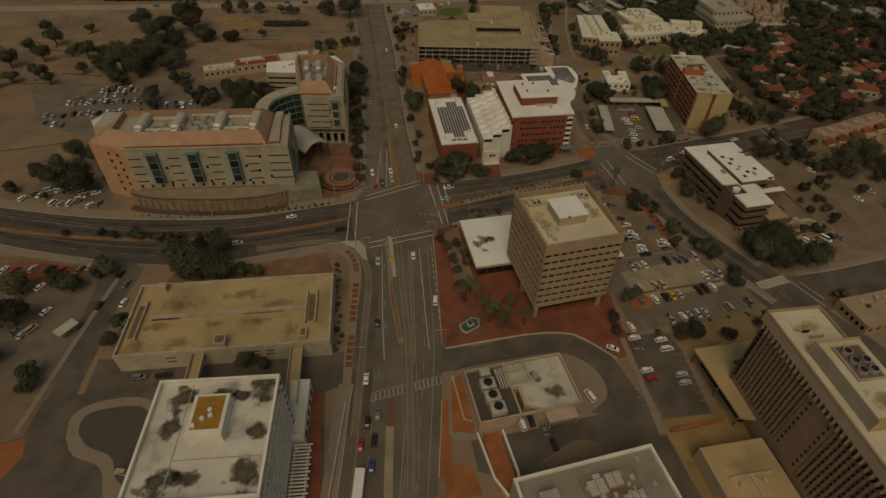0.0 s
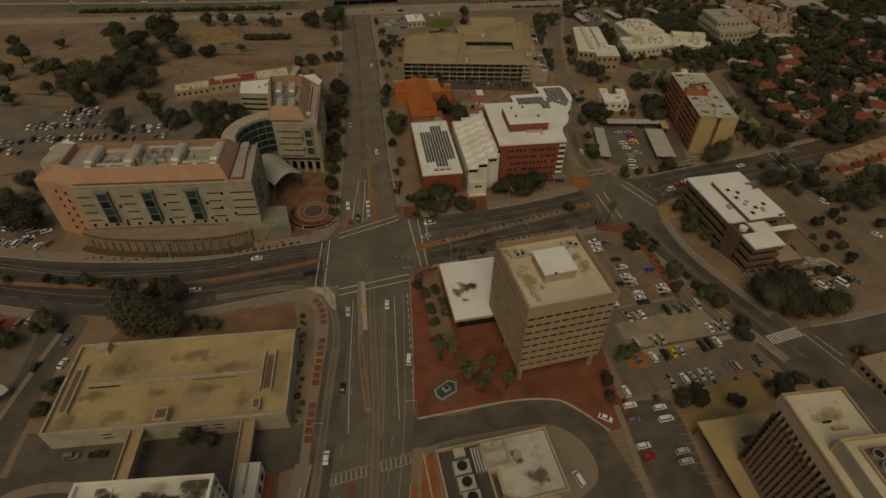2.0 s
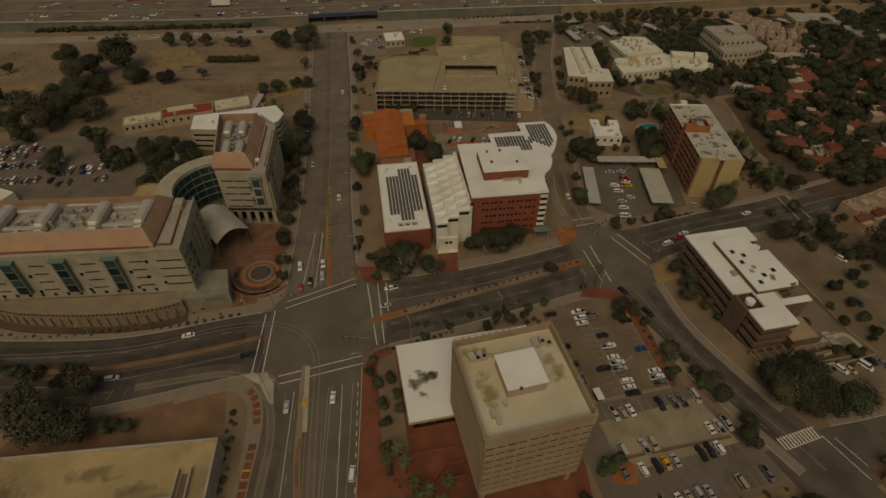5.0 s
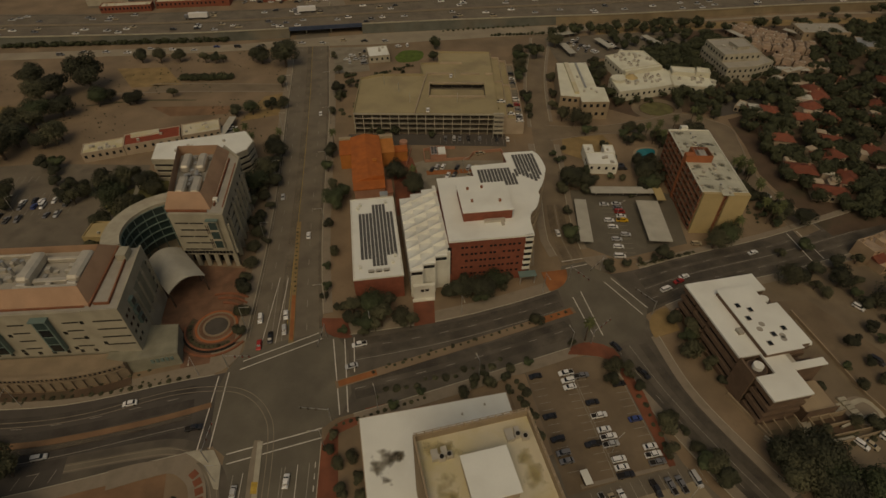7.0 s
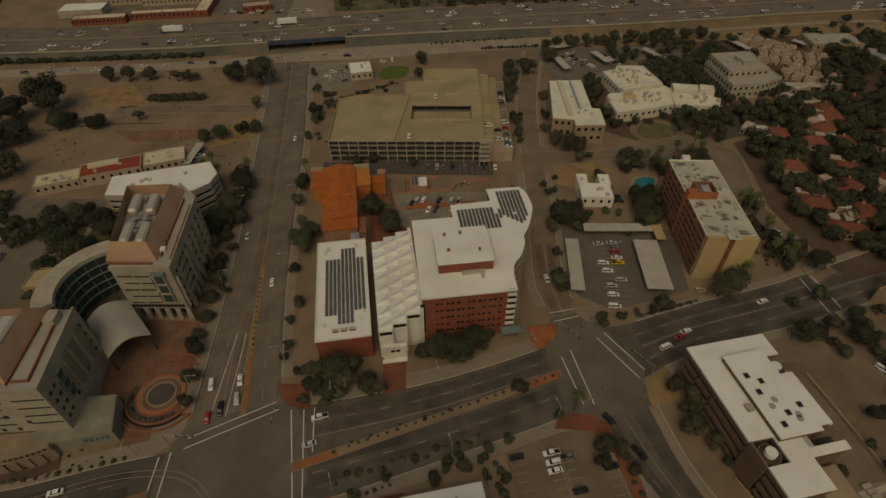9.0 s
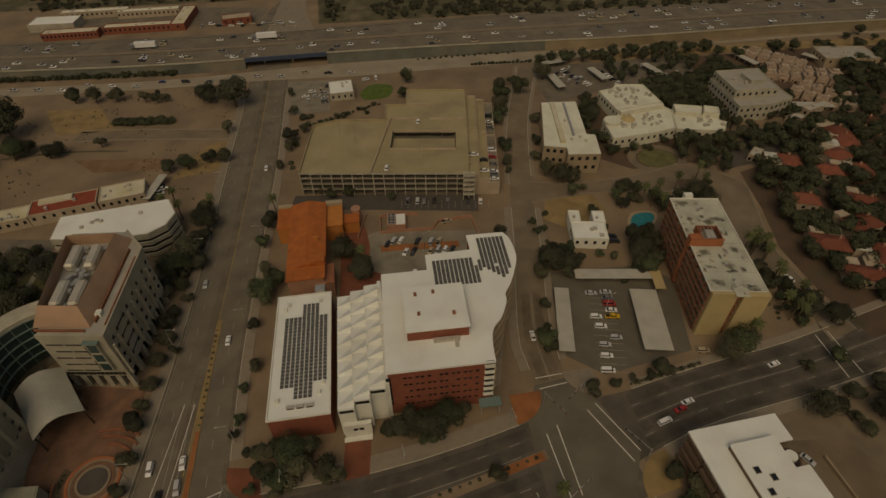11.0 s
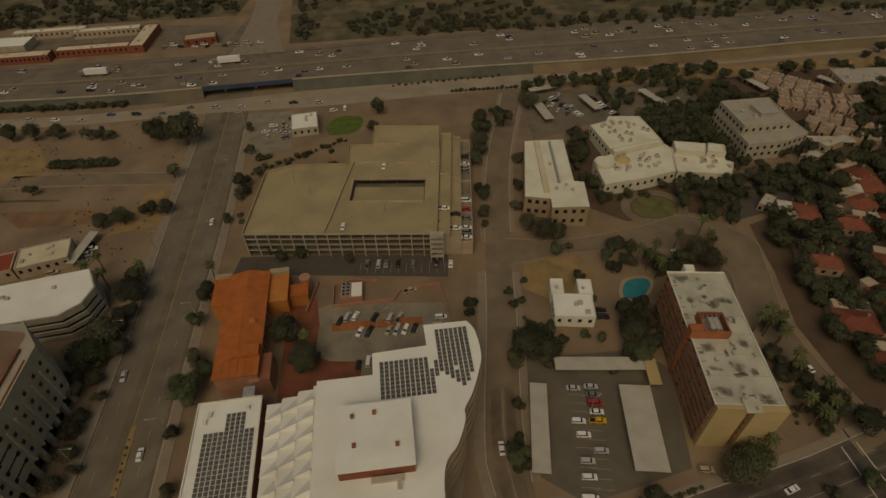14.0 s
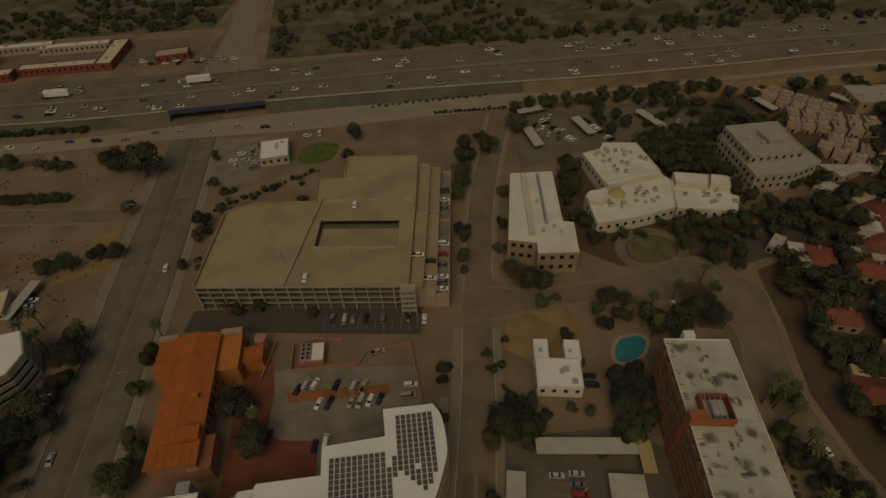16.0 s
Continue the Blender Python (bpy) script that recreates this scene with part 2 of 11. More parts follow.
    orange2=mat("orange_stucco", (0.45, 0.17, 0.045), 0.9, 0.12, 0.3, 2.0, 0.1),
    pink=mat("pink_stucco", (0.38, 0.20, 0.13), 0.9, 0.12, 0.3, 2.0, 0.1),
    redtile=mat("red_tile_roof", (0.20, 0.062, 0.036), 0.9, 0.35, 0.3, 4.0, 0.35, stain=(0.09, 0.04, 0.028), stain_scale=0.3, stain_amt=0.6, rnd=0.3),
    rust=mat("rust_brown", (0.25, 0.10, 0.055), 0.9, 0.2, 0.3, 3.0, 0.1),
    brown=mat("brown_concrete", (0.16, 0.105, 0.07), 0.9, 0.15, 0.3, 2.0, 0.1),
    darkbrown=mat("dark_brown_metal", (0.065, 0.043, 0.03), 0.6, 0.15, 0.3, 2.0, 0.0),
    metal=mat("galvanised_metal", (0.45, 0.44, 0.41), 0.45, 0.12, 0.4, 3.0, 0.05, metal=0.6),
    duct=mat("duct_metal", (0.50, 0.46, 0.38), 0.5, 0.12, 0.4, 3.0, 0.05, metal=0.3),
    dark=mat("dark_void", (0.02, 0.017, 0.014), 0.9, 0.1, 0.3, 2.0, 0.0),
    glass=mat("dark_glass", (0.018, 0.020, 0.020), 0.12, 0.1, 0.3, 1.0, 0.0, spec=0.5),
    teal=mat("teal_glass", (0.036, 0.060, 0.056), 0.15, 0.2, 0.2, 1.0, 0.0, spec=0.5),
    tealframe=mat("teal_metal", (0.13, 0.185, 0.165), 0.5, 0.1, 0.3, 2.0, 0.0),
    pv=mat("solar_glass", (0.10, 0.098, 0.090), 0.3, 0.2, 1.0, 3.0, 0.0, spec=0.4, rnd=0.15),
    water=mat("pool_water", (0.02, 0.19, 0.21), 0.08, 0.15, 0.3, 1.0, 0.1, spec=0.5),
    lawn=mat("lawn", (0.085, 0.125, 0.025), 0.95, 0.3, 0.3, 3.0, 0.4),
    drylawn=mat("dry_lawn", (0.13, 0.12, 0.05), 0.95, 0.3, 0.2, 2.0, 0.4),
    trunk=mat("bark", (0.11, 0.08, 0.055), 0.95, 0.3, 2.0, 9.0, 0.3, world=False),
    leaf=mat("leaves_dark", (0.044, 0.046, 0.026), 0.8, 0.45, 1.2, 5.0, 0.0, rnd=0.35, world=False),
    leaf2=mat("leaves_olive", (0.074, 0.073, 0.040), 0.8, 0.4, 1.2, 5.0, 0.0, rnd=0.35, world=False),
    leaf3=mat("leaves_green", (0.058, 0.072, 0.034), 0.8, 0.4, 1.2, 5.0, 0.0, rnd=0.3, world=False),
    frond=mat("palm_frond", (0.085, 0.095, 0.035), 0.75, 0.4, 1.0, 5.0, 0.0, rnd=0.3, world=False),
    tyre=mat("tyre_rubber", (0.02, 0.02, 0.02), 0.9, 0.1, 2.0, 9.0, 0.0),
    carglass=mat("car_glass", (0.02, 0.022, 0.024), 0.08, 0.1, 1.0, 2.0, 0.0, spec=0.6),
    lampred=mat("tail_lamp", (0.35, 0.02, 0.015), 0.3, 0.1, 1.0, 2.0, 0.0),
    reddirt=mat("red_brown_dirt", (0.215, 0.125, 0.07), 0.95, 0.25, 0.12, 1.4, 0.3, stain=(0.13, 0.085, 0.05), stain_scale=0.08, stain_amt=0.6),
    redroof=mat("red_felt_roof", (0.25, 0.055, 0.03), 0.9, 0.15, 0.2, 2.0, 0.1, stain=(0.18, 0.05, 0.03), stain_scale=0.15, stain_amt=0.5),
    rustred=mat("rust_red_stucco", (0.36, 0.125, 0.055), 0.9, 0.15, 0.25, 2.0, 0.1, stain=(0.25, 0.09, 0.045), stain_scale=0.2, stain_amt=0.5),
    ochre=mat("rusty_ochre_roof", (0.34, 0.18, 0.035), 0.9, 0.25, 0.35, 2.0, 0.1, stain=(0.20, 0.11, 0.035), stain_scale=0.35, stain_amt=0.7),
    pierbrown=mat("brown_stone_pier", (0.235, 0.165, 0.11), 0.9, 0.14, 0.2, 2.0, 0.1, stain=(0.18, 0.125, 0.085), stain_scale=0.15, stain_amt=0.4),
    stuccopink=mat("pale_pink_stucco", (0.37, 0.28, 0.205), 0.9, 0.15, 0.25, 2.0, 0.1, stain=(0.31, 0.22, 0.16), stain_scale=0.2, stain_amt=0.5),
    peach=mat("peach_stucco", (0.43, 0.31, 0.20), 0.9, 0.14, 0.25, 2.0, 0.1, stain=(0.33, 0.23, 0.15), stain_scale=0.2, stain_amt=0.4),
    wear=worn_film("tyre_worn_asphalt", (0.050, 0.043, 0.037), 0.34),
    dust=worn_film("road_dust", (0.215, 0.17, 0.115), 0.42),
    awning=mat("pale_metal_roof", (0.41, 0.39, 0.325), 0.7, 0.12, 0.2, 2.0, 0.05),
)
CAR_PAINT = {n: mat("car_paint_" + n, c, 0.3, 0.05, 0.5, 2.0, 0.0, spec=0.6, world=False) for n, c in dict(
    white=(0.72, 0.71, 0.68), silver=(0.42, 0.42, 0.41), grey=(0.16, 0.16, 0.165), black=(0.022, 0.022, 0.025), red=(0.36, 0.03, 0.025),
    blue=(0.04, 0.065, 0.20), beige=(0.40, 0.33, 0.22), yellow=(0.65, 0.38, 0.02)).items()}


# ---- building helpers ----
PROTO = {}


def finish(bm, material, name="mesh"):
    me = bpy.data.meshes.new(name)
    bmesh.ops.recalc_face_normals(bm, faces=bm.faces)
    bm.to_mesh(me)
    bm.free()
    me.materials.append(material)
    return me


def link(name, me, parent=None, m=None, label=""):
    ob = new(name, me)
    ob.parent = parent
    if m is not None:
        ob.matrix_basis = m
    if label:
        tagged(ob, label)
    return ob


def part(name, bm, material, parent, label="", m=None):
    return link(name, finish(bm, material, name), parent, m, label)


def add_box(bm, x0, x1, y0, y1, z0, z1):
    vs = [bm.verts.new((x, y, z)) for z in (z0, z1) for x, y in ((x0, y0), (x1, y0), (x1, y1), (x0, y1))]
    for f in ((3, 2, 1, 0), (4, 5, 6, 7), (0, 1, 5, 4), (1, 2, 6, 5), (2, 3, 7, 6), (3, 0, 4, 7)):
        bm.faces.new([vs[i] for i in f])
    return vs


def box_bm(*boxes):
    bm = bmesh.new()
    for b in boxes:
        add_box(bm, *b)
    return bm


def box(name, parent, x0, x1, y0, y1, z0, z1, material, label="", bevel=0.0):
    bm = box_bm((x0, x1, y0, y1, z0, z1))
    if bevel:
        bmesh.ops.bevel(bm, geom=bm.edges[:], offset=bevel, segments=1, affect='EDGES')
    return part(name, bm, material, parent, label)


def add_prism(bm, pts, z0, z1):
    lo = [bm.verts.new((x, y, z0)) for x, y in pts]
    hi = [bm.verts.new((x, y, z1)) for x, y in pts]
    n = len(pts)
    bm.faces.new(hi)
    bm.faces.new(lo[::-1])
    for i in range(n):
        bm.faces.new((lo[i], lo[(i + 1) % n], hi[(i + 1) % n], hi[i]))


def prism(name, parent, pts, z0, z1, material, label=""):
    bm = bmesh.new()
    add_prism(bm, pts, z0, z1)
    bm.normal_update()
    bmesh.ops.triangulate(bm, faces=[f for f in bm.faces if len(f.verts) > 4], ngon_method='EAR_CLIP')
    return part(name, bm, material, parent, label)


def add_cyl(bm, x, y, z0, z1, r0, r1=None, n=12):
    r1 = r0 if r1 is None else r1
    lo = [bm.verts.new((x + r0 * math.cos(2 * math.pi * i / n), y + r0 * math.sin(2 * math.pi * i / n), z0)) for i in range(n)]
    hi = [bm.verts.new((x + r1 * math.cos(2 * math.pi * i / n), y + r1 * math.sin(2 * math.pi * i / n), z1)) for i in range(n)]
    bm.faces.new(hi)
    bm.faces.new(lo[::-1])
    for i in range(n):
        bm.faces.new((lo[i], lo[(i + 1) % n], hi[(i + 1) % n], hi[i]))


def cyl(name, parent, x, y, z0, z1, r, material, label="", r1=None, n=14):
    bm = bmesh.new()
    add_cyl(bm, x, y, z0, z1, r, r1, n)
    return part(name, bm, material, parent, label)


def thing(name, x, y, rz=0.0, label="", category="", group="", kind="", z=0.0):
    ob = new(name)
    ob.matrix_basis = pose(x, y, z, 0, 0, rz)
    return tagged(ob, label, category, group, kind)


def parapet(parent, x0, x1, y0, y1, z0, z1, t, material, name="parapet"):
    """Four low walls round a roof, butted end to end."""
    box(name, parent, x0, x1, y0, y0 + t, z0, z1, material)
    box(name, parent, x0, x1, y1 - t, y1, z0, z1, material)
    box(name, parent, x0, x0 + t, y0 + t, y1 - t, z0, z1, material)
    box(name, parent, x1 - t, x1, y0 + t, y1 - t, z0, z1, material)


def smooth(pts, n=6):
    """A rounded line through points (Catmull-Rom)."""
    P = [Vector(p) for p in pts]
    P = [2 * P[0] - P[1]] + P + [2 * P[-1] - P[-2]]
    out = []
    for i in range(1, len(P) - 2):
        for k in range(n):
            t = k / n
            a, b, c, d = P[i - 1:i + 3]
            out.append(0.5 * (2 * b + (c - a) * t + (2 * a - 5 * b + 4 * c - d) * t * t + (3 * b - a - 3 * c + d) * t ** 3))
    out.append(P[-2])
    return [(v.x, v.y) for v in out]


def offset(line, d):
    """The line moved d metres to its left."""
    out = []
    for i, p in enumerate(line):
        a, b = Vector(line[max(i - 1, 0)]), Vector(line[min(i + 1, len(line) - 1)])
        t = (b - a).normalized()
        out.append((p[0] - t.y * d, p[1] + t.x * d))
    return out


def add_ribbon(bm, left, right, z0, z1):
    """A slab between two lines of equal length."""
    rows = [[bm.verts.new((*p, z)) for p, z in ((l, z0), (l, z1), (r, z1), (r, z0))] for l, r in zip(left, right)]
    for a, b in zip(rows, rows[1:]):
        for i in range(4):
            bm.faces.new((a[i], a[(i + 1) % 4], b[(i + 1) % 4], b[i]))
    bm.faces.new(rows[0])
    bm.faces.new(rows[-1][::-1])


def strip(name, line, d0, d1, z0, z1, material, parent=None, kind="structure", label="", category=""):
    bm = bmesh.new()
    add_ribbon(bm, offset(line, d0), offset(line, d1), z0, z1)
    ob = part(name, bm, material, parent)
    return tagged(ob, label, category, "", kind)


def slab(name, pts, z0, z1, material, label="", category="", kind="structure"):
    bm = bmesh.new()
    add_prism(bm, pts, z0, z1)
    bm.normal_update()
    bmesh.ops.triangulate(bm, faces=[f for f in bm.faces if len(f.verts) > 4], ngon_method='EAR_CLIP')
    return tagged(part(name, bm, material, None), label, category, "", kind)


# ---- ground and roads ----
slab("ground", [(-5000, -5000), (5000, -5000), (5000, 5000), (-5000, 5000)], -0.5, 0.0, M["dirt"], "dry tan desert dirt", "ground")

AVE_S_W = smooth([(-24, 10), (-13.6, 59), (-8.8, 87.5), (-5.2, 99), (-3.3, 110), (-1.1, 137), (0.5, 160)])
AVE_S_E = smooth([(1.5, 10), (10.7, 55), (13.5, 68.3), (16.6, 83.3), (19.6, 100.7), (23.2, 133.3), (25.5, 160)])
AVE_N_W = smooth([(0.2, 160), (1.2, 185), (4.8, 228.6), (6.8, 275), (7.5, 335), (8.5, 370), (9, 440), (9, 480), (9.5, 520), (22.5, 563), (32, 640)])
AVE_N_E = smooth([(25.4, 160), (25.6, 187), (25.0, 228), (26.8, 280), (29.0, 334), (29.3, 370), (29.6, 440), (29.0, 480), (26, 515), (37.7, 565), (48, 640)])
EW_W_N = smooth([(-230, 236), (-160, 203), (-127, 190), (-96, 181), (-60, 175), (-40, 174.3), (-18.5, 176.8), (-3, 178), (12, 181)])
EW_W_S = smooth([(-230, 214), (-160, 185), (-131, 171), (-111, 163), (-87, 155), (-60, 149.5), (-41, 150.6), (-20, 153), (-6, 154.5), (12, 157)])
EW_E_N = smooth([(12, 185), (35, 186.2), (63, 187), (86, 190.3), (104, 194), (122, 198), (134, 198.8), (152, 202), (171, 204.6), (195, 207.8), (260, 222), (340, 244)])
EW_E_S = smooth([(12, 155.5), (37.6, 159), (52, 161.3), (80, 166.4), (107, 171.6), (127, 178), (132, 179.8), (152, 185.5), (178, 188.6), (193, 190.6), (260, 202), (340, 222)])
N2_W = smooth([(104, 185), (109.8, 204), (109, 218), (112.2, 235), (119, 263.5), (127, 303), (138.4, 351), (156.5, 402), (162, 420)])
N2_E = smooth([(114, 185), (118.8, 204), (119.5, 216), (122, 233.5), (128.4, 262), (135, 296), (147.9, 349), (166, 400), (172, 420)])
SE_W = smooth([(100, 185), (108, 168), (118, 139), (123.3, 124), (131, 105), (140, 82), (150, 55)])
SE_E = smooth([(124, 190), (129.3, 176), (131, 150), (139.5, 124), (146, 108), (154, 85), (166, 55)])
X_N = smooth([(128, 107.5), (145, 110.8), (173, 112.2), (230, 120), (330, 140)])
X_S = smooth([(132, 93), (145.4, 94.5), (173, 96), (230, 104), (330, 124)])


def road(name, left, right, z, material, label):
    bm = bmesh.new()
    add_ribbon(bm, left, right, 0.0, z)
    return tagged(part(name, bm, material, None), label, "road", "", "structure")


def resample(line, n):
    """n points at even steps along a line."""
    P = np.array(line, float)
    s = np.concatenate([[0], np.cumsum(np.hypot(*np.diff(P, axis=0).T))])
    t = np.linspace(0, s[-1], n)
    return list(zip(np.interp(t, s, P[:, 0]), np.interp(t, s, P[:, 1])))


road("road_avenue_south", AVE_S_W, AVE_S_E, 0.030, M["asphalt_ave"], "dark grey asphalt avenue with faded lane lines")
road("road_avenue_north", resample(AVE_N_W, 60), resample(AVE_N_E, 60), 0.034, M["asphalt_old"], "worn brown-grey asphalt avenue running to the highway")
road("road_cross_west", resample(EW_W_N, 50), resample(EW_W_S, 50), 0.038, M["asphalt_dark"], "curving dark asphalt cross avenue")
road("road_cross_east", resample(EW_E_N, 60), resample(EW_E_S, 60), 0.042, M["asphalt"], "dark asphalt cross avenue with a planted median")
road("road_side_north", resample(N2_W, 40), resample(N2_E, 40), 0.046, M["dusty"], "narrow worn asphalt side street")
road("road_side_south", resample(SE_W, 40), resample(SE_E, 40), 0.050, M["asphalt"], "asphalt side street past the parking lots")
road("road_side_east", resample(X_N, 30), resample(X_S, 30), 0.054, M["asphalt"], "asphalt side street with striped crossing")
slab("road_loop", [(17, 91), (19.6, 101), (29.5, 98.6), (50, 101), (60, 99), (70, 90), (72, 80), (74.5, 68), (75, 50), (78, 10), (60, 10), (62, 50), (30, 56), (22, 60), (22, 91)],
     0.0, 0.026, M["asphalt"], "asphalt drive looping round the bank", "road")
slab("road_drive", [(-110, 150), (-86, 158), (-78, 150), (-82, 133), (-85, 100), (-20, 99), (-5, 100), (-7, 92), (-16, 90), (-18, 20), (-100, 20), (-125, 40), (-112, 100)],
     0.0, 0.022, M["asphalt"], "asphalt drive and yard beside the garage", "road")
yN = smooth([(134, 301), (156.7, 296.5), (185.5, 298.5), (205, 301.4), (222.3, 286), (219, 269.6), (212, 247.2), (212, 227.5), (214.6, 208)])
yS = smooth([(132, 287), (156.4, 289), (183.9, 285.4), (193, 282.4), (205.0, 272), (201.5, 258), (199.5, 245), (203, 229), (204, 205)])
road("road_hill", resample(yN, 50), resample(yS, 50), 0.058, M["dusty"], "winding worn asphalt lane among trees")


# ---- buildings ----
def band_facade(b, face, w, z0, n, fh, win, piers, pier_w, material, glass, depth=0.6, x0=0.0, x1=None, joined=False):
    """Floors of recessed glass between solid bands and piers, on one face of a block. face: (origin, angle) in the building's frame."""
    x1 = w if x1 is None else x1
    f = link("glazing", finish(box_bm((x0, x1, depth, depth + 0.05, z0, z0 + n * fh)), glass, "glazing"), b, pose(face[0][0], face[0][1], 0, 0, 0, face[1]))
    if joined:
        bm = box_bm(*((x0, x1, 0.0, depth, z0 + i * fh, z0 + (i + 1) * fh - win) for i in range(n)))
        for k in range(piers + 1):
            x = x0 + (x1 - x0 - pier_w) * k / piers
            add_box(bm, x, x + pier_w, 0.12, depth - 0.01, z0, z0 + n * fh)
        tagged(part("facade_grid", bm, material, f), kind="stuff")
        return f
    band = finish(box_bm((x0, x1, 0.0, depth, 0.0, fh - win)), material, "spandrel")
    for i in range(n):
        link("spandrel", band, f, pose(0, 0, z0 + i * fh))
    pier = finish(box_bm((-pier_w / 2, pier_w / 2, 0.12, depth, 0.0, win)), material, "pier")
    for i in range(n):
        for k in range(piers + 1):
            x = x0 + pier_w / 2 + (x1 - x0 - pier_w) * k / piers
            link("pier", pier, f, pose(x, 0, z0 + i * fh + fh - win))
    return f


def stain(parent, x, y, z, rx, ry, tone="mud"):
    """A dried mud stain on a flat roof, with a ragged soft edge."""
    part("mud_stain", box_bm((x - rx, x + rx, y - ry, y + ry, z + 0.004, z + 0.008)), M[tone], parent)


def gov_tower():
    b = thing("office_tower", 50.1, 106.0, 4.6, "square tan concrete office tower with rows of slot windows", "building")
    W, D = 25.2, 26.0
    box("core", b, 4, W - 4, 4, D - 4, 0, 6.0, M["glass"])
    for x in (1.5, W - 1.5):
        for y in (1.5, D / 2, D - 1.5):
            box("column", b, x - 0.6, x + 0.6, y - 0.6, y + 0.6, 0, 6.0, M["tan"])
    box("soffit", b, 0.7, W - 0.7, 0.7, D - 0.7, 6.0, 6.6, M["tan"])
    box("body", b, 0.42, W - 0.42, 0.42, D - 0.42, 6.6, 29.8, M["tan"])
    for org, ang, w in (((0, 0), 0, W), ((W, 0), 90, D), ((W, D), 180, W), ((0, D), 270, D)):
        band_facade(b, (org, ang), w, 6.0, 8, 2.82, 1.15, 10, 0.55, M["tan"], M["glass"], 0.34, joined=ang in (90, 180))
    parapet(b, 0, W, 0, D, 28.56, 32.5, 0.45, M["tan"])
    box("roof", b, 0.45, W - 0.45, 0.45, D - 0.45, 29.8, 30.4, M["creamroof"])
    post = finish(box_bm((-0.12, 0.12, -0.12, 0.12, 0, 0.9)), M["tan2"], "rail_post")
    for k in range(15):
        for x, y in ((0.25, D * (k + 0.5) / 15), (W - 0.25, D * (k + 0.5) / 15), (W * (k + 0.5) / 15, D - 0.25)):
            link("rail_post", post, b, pose(x, y, 32.5))
    for x0, x1, y0, y1 in ((0.2, 0.3, 0, D), (W - 0.3, W - 0.2, 0, D), (0.3, W - 0.3, D - 0.3, D - 0.2)):
        box("rail", b, x0, x1, y0, y1, 33.4, 33.5, M["tan"])
    box("penthouse", b, 8.3, 17.3, 9.5, 18.5, 30.4, 33.6, M["tan2"])
    box("penthouse_roof", b, 8.0, 17.6, 9.2, 18.8, 33.6, 33.9, M["white"])
    for x, y, s in ((3.6, 21.5, 1.4), (5.6, 21.8, 1.2), (19.6, 22.0, 1.6), (21.4, 22.6, 1.0), (4.0, 6.4, 1.2), (4.6, 4.4, 1.0), (7.2, 8.0, 0.7)):
        box("roof_unit", b, x - s / 2, x + s / 2, y - s * 0.8, y + s * 0.8, 30.4, 31.4, M["duct"])
    cyl("drain", b, 11.0, 9.0, 33.9, 34.2, 0.4, M["stainpatch"])
    for x, y, r, q in ((6.0, 22.6, 4.5, 2.4), (21.6, 13.0, 2.4, 6.0), (4.6, 12.0, 2.4, 6.0)):
        stain(b, x, y, 30.4, r, q, "yellowfilm")
    for x, y in ((4.2, 20.0), (5.8, 20.2), (20.6, 21.0), (22.0, 20.2)):
        u = box("roof_fan_unit", b, x, x + 1.3, y, y + 1.2, 30.4, 31.6, M["duct"])
        cyl("fan_ring", u, x + 0.65, y + 0.6, 31.6, 31.8, 0.45, M["dark"])


def annex():
    b = thing("annex", 36.2, 127.8, 2.0, "low glass pavilion with a broad flat white roof", "building")
    box("glass_wall", b, 1.2, 19.5, 1.2, 24.8, 0, 4.2, M["glass"])
    for k in range(7):
        for y in (1.1, 24.7):
            box("mullion", b, 1.2 + k * 3.0, 1.4 + k * 3.0, y, y + 0.15, 0, 4.2, M["darkbrown"])
    box("fascia", b, 0, 21, 0, 26, 4.2, 5.0, M["tan2"])
    box("roof", b, 0.25, 20.75, 0.25, 25.75, 5.0, 5.12, M["white"])
    # wing behind the tower
    box("glass_wall", b, 19.6, 39.4, 11.2, 24.8, 0, 4.2, M["glass"])
    for k in range(7):
        box("mullion", b, 21.4 + k * 2.9, 21.6 + k * 2.9, 24.7, 24.85, 0, 4.2, M["darkbrown"])
    for k in range(5):
        box("mullion", b, 39.3, 39.45, 11.3 + k * 3.3, 11.5 + k * 3.3, 0, 4.2, M["darkbrown"])
    box("fascia", b, 21.0, 40.8, 10.0, 26.0, 4.2, 5.0, M["tan2"])
    box("roof", b, 20.754, 40.55, 10.25, 25.75, 5.0, 5.12, M["white"])
    for x, y in ((27.0, 21.4), (33.6, 23.0)):
        box("roof_vent", b, x, x + 0.5, y, y + 0.5, 5.12, 5.6, M["duct"])
    for x, y, r, q in ((4.8, 12.4, 4.4, 3.8), (8.4, 13.4, 2.6, 1.6), (5.2, 8.0, 2.0, 1.6)):
        stain(b, x, y, 5.12, r, q)


